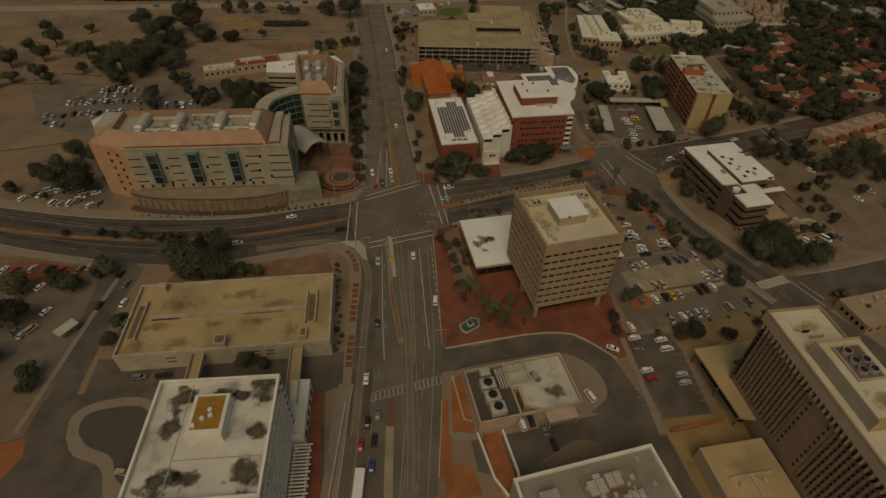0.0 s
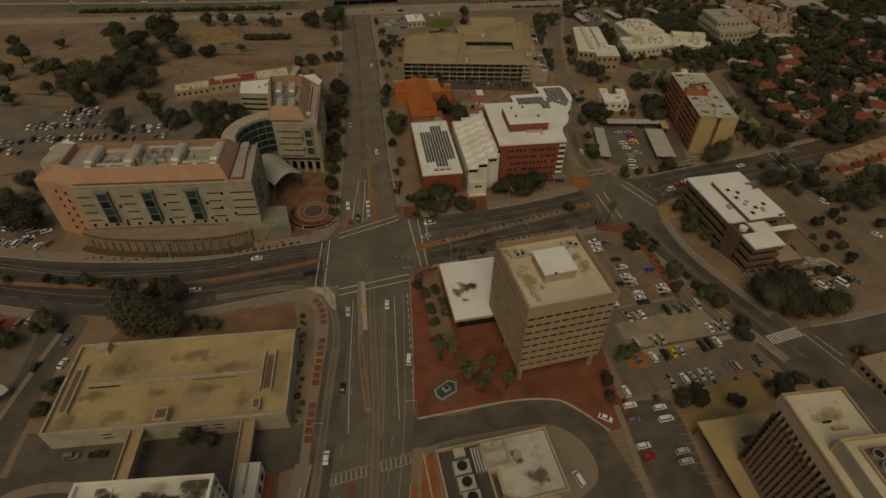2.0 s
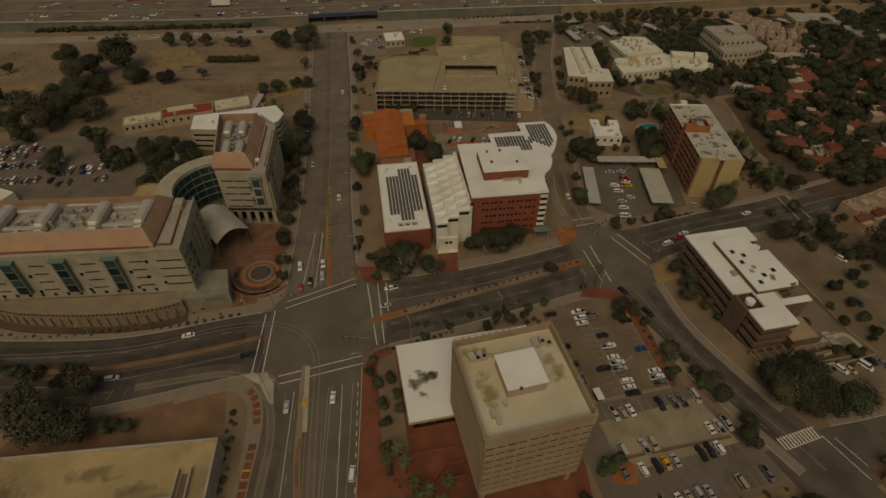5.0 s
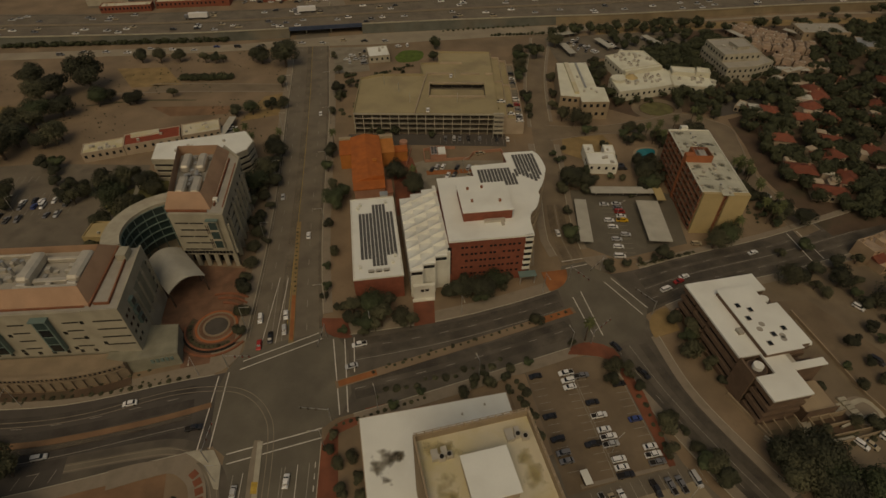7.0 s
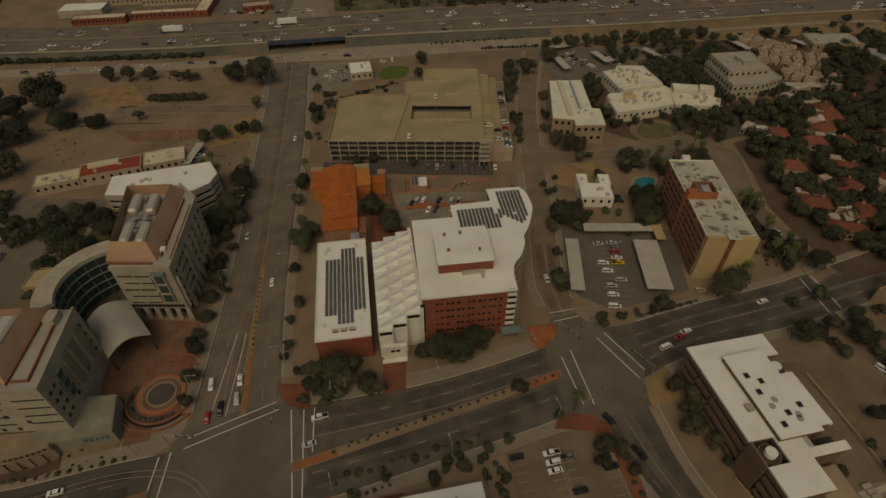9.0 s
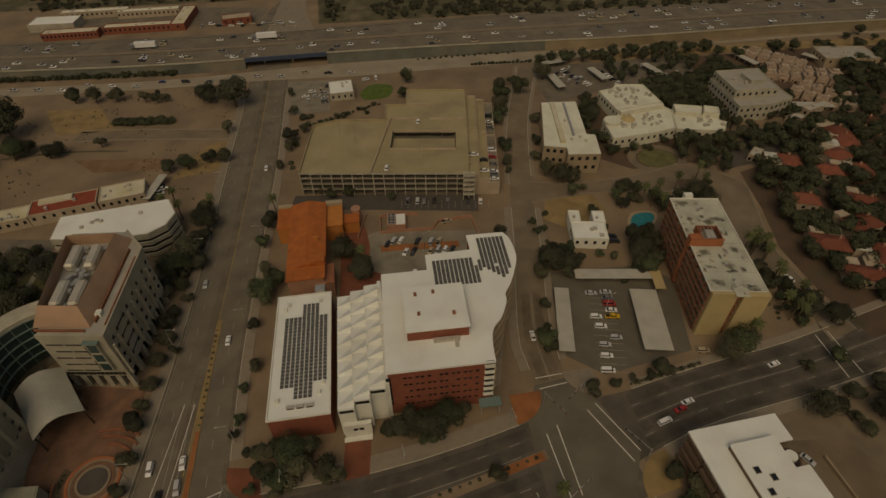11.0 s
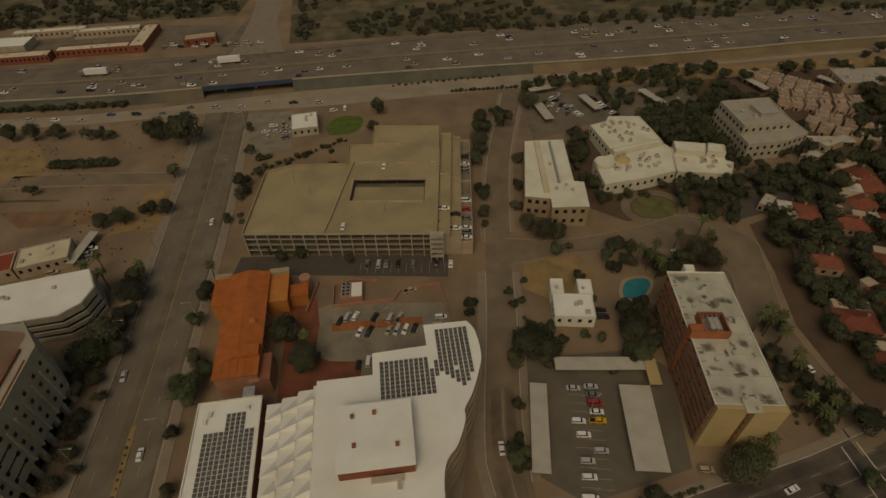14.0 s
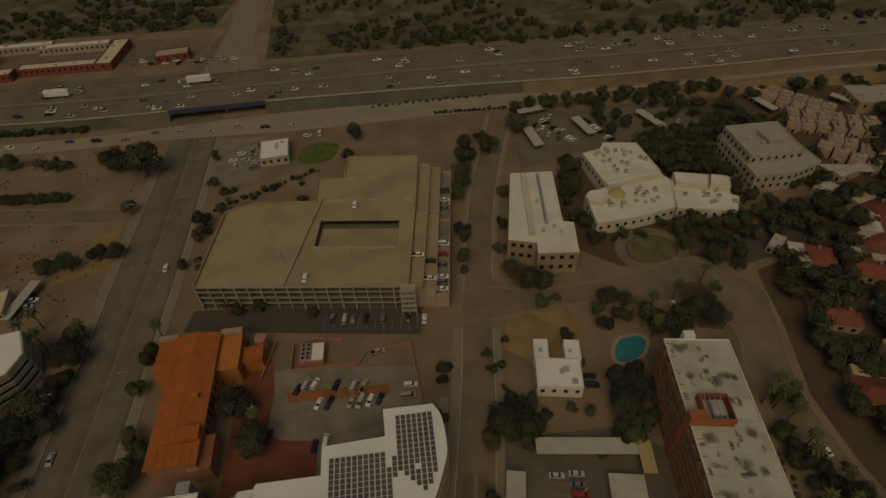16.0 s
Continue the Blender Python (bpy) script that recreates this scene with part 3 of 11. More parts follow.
def garage():
    b = thing("parking_garage", -74.6, 106.2, -3.5, "low tan concrete parking deck with ramps", "building")
    W, D = 61.1, 28.3
    box("wall", b, 0, W, 0, D, 0, 6.0, M["pale"])
    box("deck", b, 0.5, W - 0.5, 0.5, D - 0.5, 6.0, 6.1, M["deck"])
    parapet(b, 0, W, 0, D, 6.0, 7.2, 0.55, M["pale"])
    box("ramp_wall", b, 6.6, 30.2, 13.7, 14.3, 6.1, 7.5, M["pale"])
    box("ramp_wall", b, 31.6, 53.4, 13.7, 14.3, 6.1, 7.5, M["pale"])
    box("ramp_post", b, 30.2, 31.6, 13.4, 14.6, 6.1, 7.0, M["pale"])
    box("ramp_wall", b, 53, 53.4, 8, 21, 6.1, 7.4, M["pale"])
    box("ramp_wall", b, 56.0, 56.4, 8, 21, 6.1, 7.4, M["pale"])
    # no hole in the deck: flat brown strips give the ramp recesses their dark
    box("ramp_slot", b, 53.9, 55.6, 9, 20, 6.1, 6.15, M["brown"])
    box("ramp_wall", b, 4.0, 4.4, 6, 21, 6.1, 7.4, M["pale"])
    box("ramp_slot", b, 1.6, 3.6, 7, 20, 6.1, 6.15, M["brown"])
    for x, y, w, d, h in ((6.0, 25.0, 2.6, 2.4, 2.4), (27.8, 0.6, 3.4, 3.4, 2.6), (52.0, 1.8, 2.2, 3.2, 1.8)):
        s = box("stair_head", b, x, x + w, y, y + d, 6.1, 6.1 + h, M["tan2"])
        box("hatch", s, x + 0.4, x + w - 0.4, y + 0.4, y + d - 0.4, 6.1 + h, 6.14 + h, M["brown"] if y < 10 else M["tan2"])
    tick = finish(box_bm((-0.7, 0.7, -0.06, 0.06, 6.1, 6.106)), M["paint"], "bay_mark")
    for k in range(11):
        for y in (5.6, 9.4, 18.6, 22.6):
            if (k * 3 + int(y)) % 4:
                link("bay_mark", tick, b, pose(9.0 + k * 4.2, y, 0))
    for x in (15.4, 30.9, 46.2):
        for y0, y1 in ((0.6, 13.6), (14.4, D - 0.6)):
            box("deck_joint", b, x, x + 0.09, y0, y1, 6.1, 6.105, M["deckp"])
    for x, y, rx, ry in ((9.0, 11.0, 5.0, 2.2), (5.0, 4.5, 3.6, 3.6), (16.0, 4.0, 6.0, 2.6), (26.0, 10.8, 4.0, 2.0), (44.0, 17.4, 5.0, 2.2), (38.0, 10.6, 5.0, 2.0), (13.0, 20.0, 6.0, 3.4), (48.6, 6.0, 3.0, 4.6), (33.0, 22.0, 7.0, 3.0)):
        stain(b, x, y, 6.1, rx, ry, "deckfilm")
    # dark strips painted along the wall foot for the shade under it
    box("wall_gap", b, 7.0, 15.0, 13.5, 13.7, 6.1, 6.5, M["dark"])
    box("wall_gap", b, 34.0, 46.0, 13.5, 13.7, 6.1, 6.4, M["brown"])
    for x in (14, 22, 34, 38, 42):
        box("slot_window", b, x, x + 2.6, -0.05, 0.3, 2.8, 3.2, M["dark"])
        box("slot_window", b, x, x + 2.6, -0.05, 0.3, 4.4, 4.8, M["dark"])
    for x in (21.5, 49.5):
        box("bridge_deck", b, x, x + 3.6, -19.5, 0, 4.6, 5.0, M["deck"])
        box("bridge_wall", b, x, x + 0.3, -19.5, 0, 5.0, 6.1, M["tan2"])
        box("bridge_wall", b, x + 3.3, x + 3.6, -19.5, 0, 5.0, 6.1, M["tan2"])


def white_tower():
    b = thing("white_office_tower", -53.3, 53.0, -5.3, "white framed office tower with a stained roof", "building")
    W, D, H = 27.4, 28.6, 26.0
    box("body", b, 0.8, W - 0.8, 0.8, D - 0.8, 0, H - 1.2, M["whitewall"])
    for org, ang, w in (((0, 0), 0, W), ((W, 0), 90, D), ((W, D), 180, W), ((0, D), 270, D)):
        band_facade(b, (org, ang), w, 4.0, 7, 3.0, 1.8, 16, 0.5, M["whitewall"], M["glass"], 0.75, joined=ang != 90)
    parapet(b, 0, W, 0, D, H - 1.0, H + 0.2, 0.6, M["whitewall"])
    box("roof", b, 0.6, W - 0.6, 0.6, D - 0.6, H - 1.2, H - 0.9, M["dirtywhite"])
    p = box("penthouse", b, 10.2, 17.8, 12.6, 22.6, H - 0.9, H + 2.4, M["whitewall"])
    box("penthouse_well", p, 11.0, 17.0, 14.0, 22.0, H + 2.4, H + 2.5, M["ochre"])
    for x, y in ((11.6, 14.8), (13.2, 16.4), (14.8, 17.0), (14.4, 18.4)):
        cyl("roof_fan", b, x, y, H + 2.5, H + 3.1, 0.5, M["whitewall"])
    for x, y, r, q in ((6.2, 24.4, 3.6, 3.2), (24.0, 25.4, 4.6, 3.6), (5.4, 17.4, 2.6, 4.6), (7.0, 4.6, 5.6, 3.2), (23.0, 5.0, 4.0, 3.8), (24.4, 14.4, 2.6, 3.0), (12, 5.2, 3.6, 2.2), (15.0, 24.6, 3.0, 1.6), (19.5, 24.0, 2.4, 1.8), (9.4, 22.0, 1.4, 3.0)):
        stain(b, x, y, H - 0.9, r, q, "soot")
    box("roof_seam", b, 7.6, 7.8, 0.8, D - 1, H - 0.9, H - 0.8, M["greyroof"])
    box("roof_seam", b, 8, W - 1, 9.0, 9.2, H - 0.9, H - 0.8, M["greyroof"])
    for x in (3.5, 22.5):
        box("roof_unit", b, x, x + 1.2, 20.6, 21.6, H - 0.9, H - 0.2, M["duct"])
    t = thing("podium", -60, 52.5, -5.3, "low grey terrace wrapped round the white tower", "building")
    box("terrace", t, 0, 6.2, 0, 30, 0, 6.0, M["greyroof"])
    parapet(t, 0, 6.2, 0, 30, 6.0, 6.9, 0.35, M["whitewall"])
    e = thing("podium", -26.0, 74.4, -5.3, "low white stair block beside the tower", "building")
    box("block", e, 0, 5.0, 0, 17, 0, 5.0, M["whitewall"])
    box("roof", e, 0.3, 4.7, 0.3, 16.7, 5.0, 5.1, M["creamwhite"])
    parapet(e, 0, 5.0, 0, 17, 5.0, 5.7, 0.3, M["whitewall"])
    for k in range(5):
        box("window", e, 4.96, 5.04, 1.4 + k * 3.1, 3.2 + k * 3.1, 1.2, 3.4, M["glass"])
    g = thing("trellis", -25.6, 54.0, -5.3, "white slatted trellis canopy along the tower foot", "trellis")
    for k in range(22):
        box("slat", g, 0.0, 4.4 + 0.5 * (k % 2), k * 0.9, k * 0.9 + 0.4, 3.1, 3.3, M["whitewall"])
    for x in (0.4, 3.8):
        box("beam", g, x, x + 0.25, 0, 19.4, 2.85, 3.1, M["whitewall"])
        for y in (0.3, 9.4, 18.6):
            box("post", g, x, x + 0.25, y, y + 0.25, 0, 2.85, M["whitewall"])


def bank():
    b = thing("bank_building", 24.5, 70.2, 3.4, "low concrete bank with a grey roof and plant yard", "building")
    W, D, H = 29.4, 17.0, 5.0
    prism("body", b, [(0, 0), (10.5, 0), (10.5, 8.5), (13.6, 8.5), (13.6, 3.0), (18, 0.2), (W, 0.2), (W, D), (0, D)], 0, H - 0.8, M["tan2"])
    prism("roof", b, [(12.0, 9.3), (14.4, 9.3), (14.4, 3.4), (18.2, 0.9), (W - 0.6, 0.9), (W - 0.6, D - 0.6), (12.0, D - 0.6)], H - 0.8, H - 0.6, M["paleroof"])
    box("plant_floor", b, 0.6, 11.4, 0.6, D - 0.6, H - 0.8, H - 0.7, M["asphalt_dark"])
    parapet(b, 0, W, 0.0, D, H - 0.8, H + 0.2, 0.45, M["tan2"])
    box("parapet", b, 11.4, 11.9, 0.5, D - 0.5, H - 0.8, H + 0.2, M["tan2"])
    for x, y in ((3.2, 9.0), (3.4, 5.0), (3.8, 1.2)):
        c = box("cooling_tower", b, x, x + 4.2, y, y + 3.4, H - 0.7, H + 1.6, M["duct"], bevel=0.1)
        cyl("fan_ring", c, x + 2.1, y + 1.7, H + 1.6, H + 2.0, 1.45, M["metal"], n=20)
        cyl("fan_hub", c, x + 2.1, y + 1.7, H + 2.0, H + 2.05, 1.25, M["dark"], n=20)
    for x0, x1, y0, y1 in ((11.9, 17.4, 13.6, 13.9), (14.4, 14.7, 13.9, 16.4), (11.9, 17.4, 9.6, 9.9), (17.4, 17.7, 9.6, 16.4)):
        box("screen_wall", b, x0, x1, y0, y1, H - 0.6, H + 0.3, M["pale"])
    box("pipe_rack", b, 4.2, 7.0, 13.4, 15.8, H - 0.7, H + 1.2, M["duct"])
    stain(b, 20.0, 11.0, H - 0.6, 2.2, 2.2)
    stain(b, 23.0, 5.0, H - 0.6, 3.6, 2.6)
    for k in range(4):
        box("duct", b, 8.6 + k * 0.75, 9.0 + k * 0.75, 9, 15.5, H - 0.7, H + 0.3, M["duct"])
    cyl("vent", b, 19.8, 11.2, H - 0.6, H + 0.4, 1.0, M["greyroof"])
    for x, y in ((14, 14), (16.0, 13.2), (27, 3), (25, 12)):
        box("roof_unit", b, x, x + 0.8, y, y + 0.8, H - 0.6, H + 0.1, M["duct"])
    box("canopy", b, 18.5, 27, -3.2, 0.2, 3.4, 3.8, M["tan2"])
    for x in (18.8, 26.6):
        box("post", b, x, x + 0.4, -3.0, -2.6, 0, 3.4, M["tan2"])


def south_block():
    b = thing("office_block", 30.2, 27.0, 4.6, "grey-roofed office block with a white parapet", "building")
    W, D, H = 36.2, 25.6, 10.0
    box("body", b, 0, W, 0, D, 0, H - 1, M["greystone"])
    box("roof", b, 0.7, W - 0.7, 0.7, D - 0.7, H - 1, H - 0.9, M["tarroof"])
    parapet(b, 0, W, 0, D, H - 1, H, 0.7, M["whitewall"])
    box("plant_pad", b, 15, 29, 13.5, 22, H - 0.9, H - 0.5, M["lotpale"])
    box("roof_cabin", b, 4, 8.4, 15.5, 20.4, H - 0.9, H + 1.8, M["greyroof"])
    random.seed(5)
    for k in range(16):
        x, y, s = random.uniform(15.5, 27.5), random.uniform(14, 21), random.uniform(0.5, 1.1)
        box("roof_unit", b, x, x + s, y, y + s * 1.3, H - 0.5, H + random.uniform(0, 0.7), M["duct"])
    for x0, x1, y0, y1, h in ((16, 20.4, 17.2, 20.6, 0.9), (20.8, 24.6, 18.0, 21.2, 1.3), (25.2, 28.2, 14.0, 16.0, 1.0), (17.4, 20.2, 13.6, 15.6, 0.8)):
        u = box("air_handler", b, x0, x1, y0, y1, H - 0.5, H - 0.5 + h, M["duct"], bevel=0.1)
        box("seam", u, (x0 + x1) / 2 - 0.05, (x0 + x1) / 2 + 0.05, y0, y1, H - 0.5 + h, H - 0.44 + h, M["dark"])
    for k in range(3):
        box("pipe", b, 20.4, 25.2, 16.2 + k * 0.5, 16.35 + k * 0.5, H - 0.2, H - 0.05, M["rust"])
    for x, y in ((30.5, 22.5), (31.5, 16)):
        box("skylight", b, x, x + 1.2, y, y + 1.2, H - 0.9, H - 0.6, M["metal"])


def brown_tower():
    b = thing("brown_office_tower", 95.0, 15.6, -2.5, "brown office tower with deep horizontal louvred windows", "building")
    W, D, H = 13.2, 57.0, 33.8
    box("body", b, 0.9, W - 0.9, 0.9, D - 0.9, 0, 28.2, M["brown"])
    for org, ang, w in (((W, D), 180, W), ((0, 0), 0, W), ((W, 0), 90, D)):
        band_facade(b, (org, ang), w, 4.0, 8, 3.0, 1.5, 11, 0.5, M["pierbrown"], M["glass"], 0.85, joined=True)
    west = link("west_face", finish(box_bm((0.9, D - 0.9, 0.72, 0.88, 7.6, 28.0)), M["glass"], "west_face"), b, pose(0, D, 0, 0, 0, 270))
    fin = finish(box_bm((-0.34, 0.34, 0.0, 0.72, 7.6, 28.0)), M["pierbrown"], "pier")
    for x0, n in ((0.5, 14), (29.3, 19)):
        for k in range(n + 1):
            link("pier", fin, west, pose(x0 + k * (19.0 if n == 14 else 27.0) / n, 0, 0))
    for x0, x1 in ((0.5, 19.5), (29.3, 56.3)):
        sill = finish(box_bm((x0, x1, 0.3, 0.72, 0.0, 0.75)), M["brown"], "spandrel")
        for k in range(11):
            link("spandrel", sill, west, pose(0, 0, 7.6 + k * 1.855))
    box("pier_panel", west, 20.0, 28.8, 0.0, 0.72, 7.6, 28.0, M["pierbrown"])
    for x in (21.0, 27.2):
        for k in range(9):
            box("window", west, x, x + 0.7, -0.03, 0.1, 9.0 + k * 2.1, 9.9 + k * 2.1, M["glass"])
    box("base_wall", b, 0.2, 0.88, 0.9, D - 0.9, 0, 7.6, M["pierbrown"])
    box("frieze", b, 0.3, W - 0.3, 0.3, D - 0.3, 28.2, 30.4, M["darkbrown"])
    box("cornice", b, -0.7, W + 0.7, -0.7, D + 0.7, 30.4, 33.0, M["tan2"])
    parapet(b, -0.7, W + 0.7, -0.7, D + 0.7, 33.0, H, 0.5, M["tan"])
    box("roof", b, -0.2, W + 0.2, -0.2, D + 0.2, 33.0, 33.2, M["creamroof"])
    fin = finish(box_bm((-0.6, 0.3, -0.25, 0.25, 28.2, 30.4)), M["tan2"], "bracket")
    for k in range(38):
        link("bracket", fin, b, pose(0, 0.8 + k * 1.5, 0))
    p = box("penthouse", b, 2.0, 12.6, 25, 44.4, 33.2, 37.2, M["greystone"])
    box("penthouse_roof", p, 2.2, 12.4, 25.2, 44.2, 37.2, 37.3, M["creamroof"])
    for y in (24.5, 44.4):
        box("trim", p, 1.8, 12.8, y, y + 0.5, 33.2, 37.4, M["yellowwall"], "yellow painted trim")
    for x, y, r, q in ((7, 12, 4, 5), (6.6, 52, 4, 3), (8, 20, 3, 3)):
        stain(b, x, y, 33.2, r, q, "yellowfilm")
    stain(p, 7, 29, 37.3, 4, 3, "yellowfilm")
    box("fan_curb", p, 4.0, 10.6, 33.6, 42.6, 37.3, 37.9, M["greystone"])
    box("fan_well", p, 4.4, 10.2, 34.0, 42.2, 37.9, 37.95, M["brown"])
    for k in range(5):
        f = cyl("fan", p, 6.0 + (k % 2) * 2.6, 35.6 + (k // 2) * 2.5, 37.95, 38.9, 1.05, M["metal"], n=16)
        cyl("fan_grille", f, 6.0 + (k % 2) * 2.6, 35.6 + (k // 2) * 2.5, 38.9, 38.95, 0.8, M["dark"], n=16)
    box("roof_pipe", b, 5.0, 8.4, 48.4, 48.9, 33.2, 34.2, M["yellowwall"])
    box("roof_pipe", b, 4.2, 6.0, 50.2, 50.5, 33.2, 33.9, M["dark"])
    c = thing("canopy", 93.4, 57.5, 1.5, "flat tan podium roof round the brown tower", "canopy")
    prism("roof", c, [(0, 2.5), (8.0, 0), (8.6, 19.6), (20, 20), (20, 25.2), (0, 25.6)], 5.4, 6.0, M["deck"])
    for x, y in ((0.6, 3.4), (0.6, 13), (0.6, 25)):
        box("post", c, x, x + 0.4, y, y + 0.4, 0, 5.4, M["brown"])
    box("glass_wall", c, 3.0, 7.4, 4, 24, 0, 5.4, M["glass"])
    d = thing("podium", 78.2, 36.0, 0, "low tan flat-roofed podium building", "building")
    box("body", d, 0, 17.6, 0, 18.2, 0, 5.6, M["tan2"])
    box("roof", d, 0.3, 17.3, 0.3, 17.9, 5.6, 5.7, M["deck"])
    box("duct", d, 3, 15, 9.4, 9.8, 5.7, 6.3, M["duct"])
    box("duct", d, 8.4, 8.8, 2, 9.4, 5.7, 6.2, M["duct"])
    for x in (5, 11):
        cyl("vent", d, x, 7.6, 5.7, 6.6, 0.6, M["duct"])


def striped_office():
    b = thing("striped_office", 140.2, 135.8, 2.4, "brown banded office building with white membrane roofs", "building")
    H = 12.6

    def wing(x0, x1, y0, y1, z=0.0):
        box("core", b, x0 + 0.9, x1 - 0.9, y0 + 0.9, y1 - 0.9, 0, H - 0.4 - z, M["glass"])
        for k in range(4):
            box("band", b, x0, x1, y0, y1, k * 3.3 + 0.4, k * 3.3 + 1.9, M["brown"])
        box("roof", b, x0 - 0.2, x1 + 0.2, y0 - 0.2, y1 + 0.2, H - 0.4 - z, H + 0.2 - z, M["white"])
    wing(0.8, 23.8, 36.2, 42.8)
    wing(0.8, 19.0, 29.9, 35.8)
    wing(0.8, 23.4, 14.9, 29.5)
    wing(1.4, 12.8, 0.8, 8.0)
    wing(7.2, 13.4, 8.4, 14.5)
    r = box("raised_roof", b, 7.4, 18.6, 13.2, 37.0, H + 0.2, H + 1.7, M["brown"])
    box("raised_membrane", r, 7.2, 18.8, 13.0, 37.2, H + 1.7, H + 2.0, M["white"])
    r2 = box("raised_roof", b, 18.8, 22.0, 14.4, 29.0, H + 0.2, H + 1.7, M["brown"])
    box("raised_membrane", r2, 18.81, 22.2, 14.2, 29.2, H + 1.7, H + 2.0, M["white"])
    for x, y in ((9.0, 29.6), (11.7, 27.4), (9.2, 24.6), (12.6, 18.0), (9.6, 15.4), (16.8, 19.4)):
        w = box("skylight", r, x, x + 1.5, y, y + 1.7, H + 2.0, H + 2.15, M["greyroof"])
        box("skylight_glass", w, x + 0.15, x + 1.35, y + 0.15, y + 1.55, H + 2.15, H + 2.18, M["glass"])
    for x, y in ((10.7, 21.3), (12.4, 22.8), (15.2, 16.9), (15.6, 18.0)):
        cyl("roof_stain", r, x, y, H + 2.0, H + 2.01, 0.9, M["greyroof"], n=14)
    for x, y in ((20.6, 32.4), (3.9, 11.2)):
        w = cyl("stair_drum", b, x, y, 0, H - 0.6, 2.7, M["brown"], n=28)
        cyl("drum_well", w, x, y, H - 0.6, H - 0.55, 2.4, M["darkbrown"], n=28)
        cyl("drum_cap", w, x, y, H - 0.55, H + 0.7, 1.4, M["white"], n=24)
    box("stair_wall", b, 0.6, 1.2, 8.2, 14.6, 0, H + 0.3, M["brown"])
    box("hopper", b, 5.0, 6.6, 21.6, 23.6, H + 0.2, H + 1.1, M["greyroof"])
    box("link_block", b, 14.0, 23.6, 8.9, 10.6, 0, H - 1.4, M["brown"])
    box("link_membrane", b, 13.7, 24.4, 8.6, 10.9, H - 1.4, H - 1.0, M["white"])
    box("light_well", b, 20.0, 26.4, 11.2, 14.6, 0, 6.0, M["brown"])
    box("light_well_roof", b, 20.2, 26.2, 11.4, 14.4, 6.0, 6.1, M["darkbrown"])
    box("slope_cover", b, 13.6, 16.2, 10.95, 14.3, H - 2.4, H - 1.2, M["duct"])
    box("terrace", b, 14.0, 23.6, -0.6, 8.4, 0, 4.6, M["brown"])
    box("terrace_roof", b, 14.3, 23.3, -0.3, 8.1, 4.6, 4.7, M["tan"])
    box("terrace_wall", b, 13.9, 23.8, -0.8, -0.6, 0, 5.4, M["brown"])
    for k in range(3):
        y = -0.9 - k * 2.6
        box("planter_wall", b, 16.0 + k * 2.0, 27.0 + k * 2.4, y - 0.3, y, 0, 2.6 - k * 0.8, M["tan"])
    for k in range(6):
        box("garden_step", b, 29.0 + k * 0.3, 31.4 + k * 0.3, 2.4 - k * 1.3, 3.5 - k * 1.3, 0, 0.9 - k * 0.14, M["pale"])
    for k in range(7):
        box("sun_fin", b, 2.4 + k * 3.2, 2.7 + k * 3.2, -3.2, 0.7, 2.2, 2.6, M["tan"])


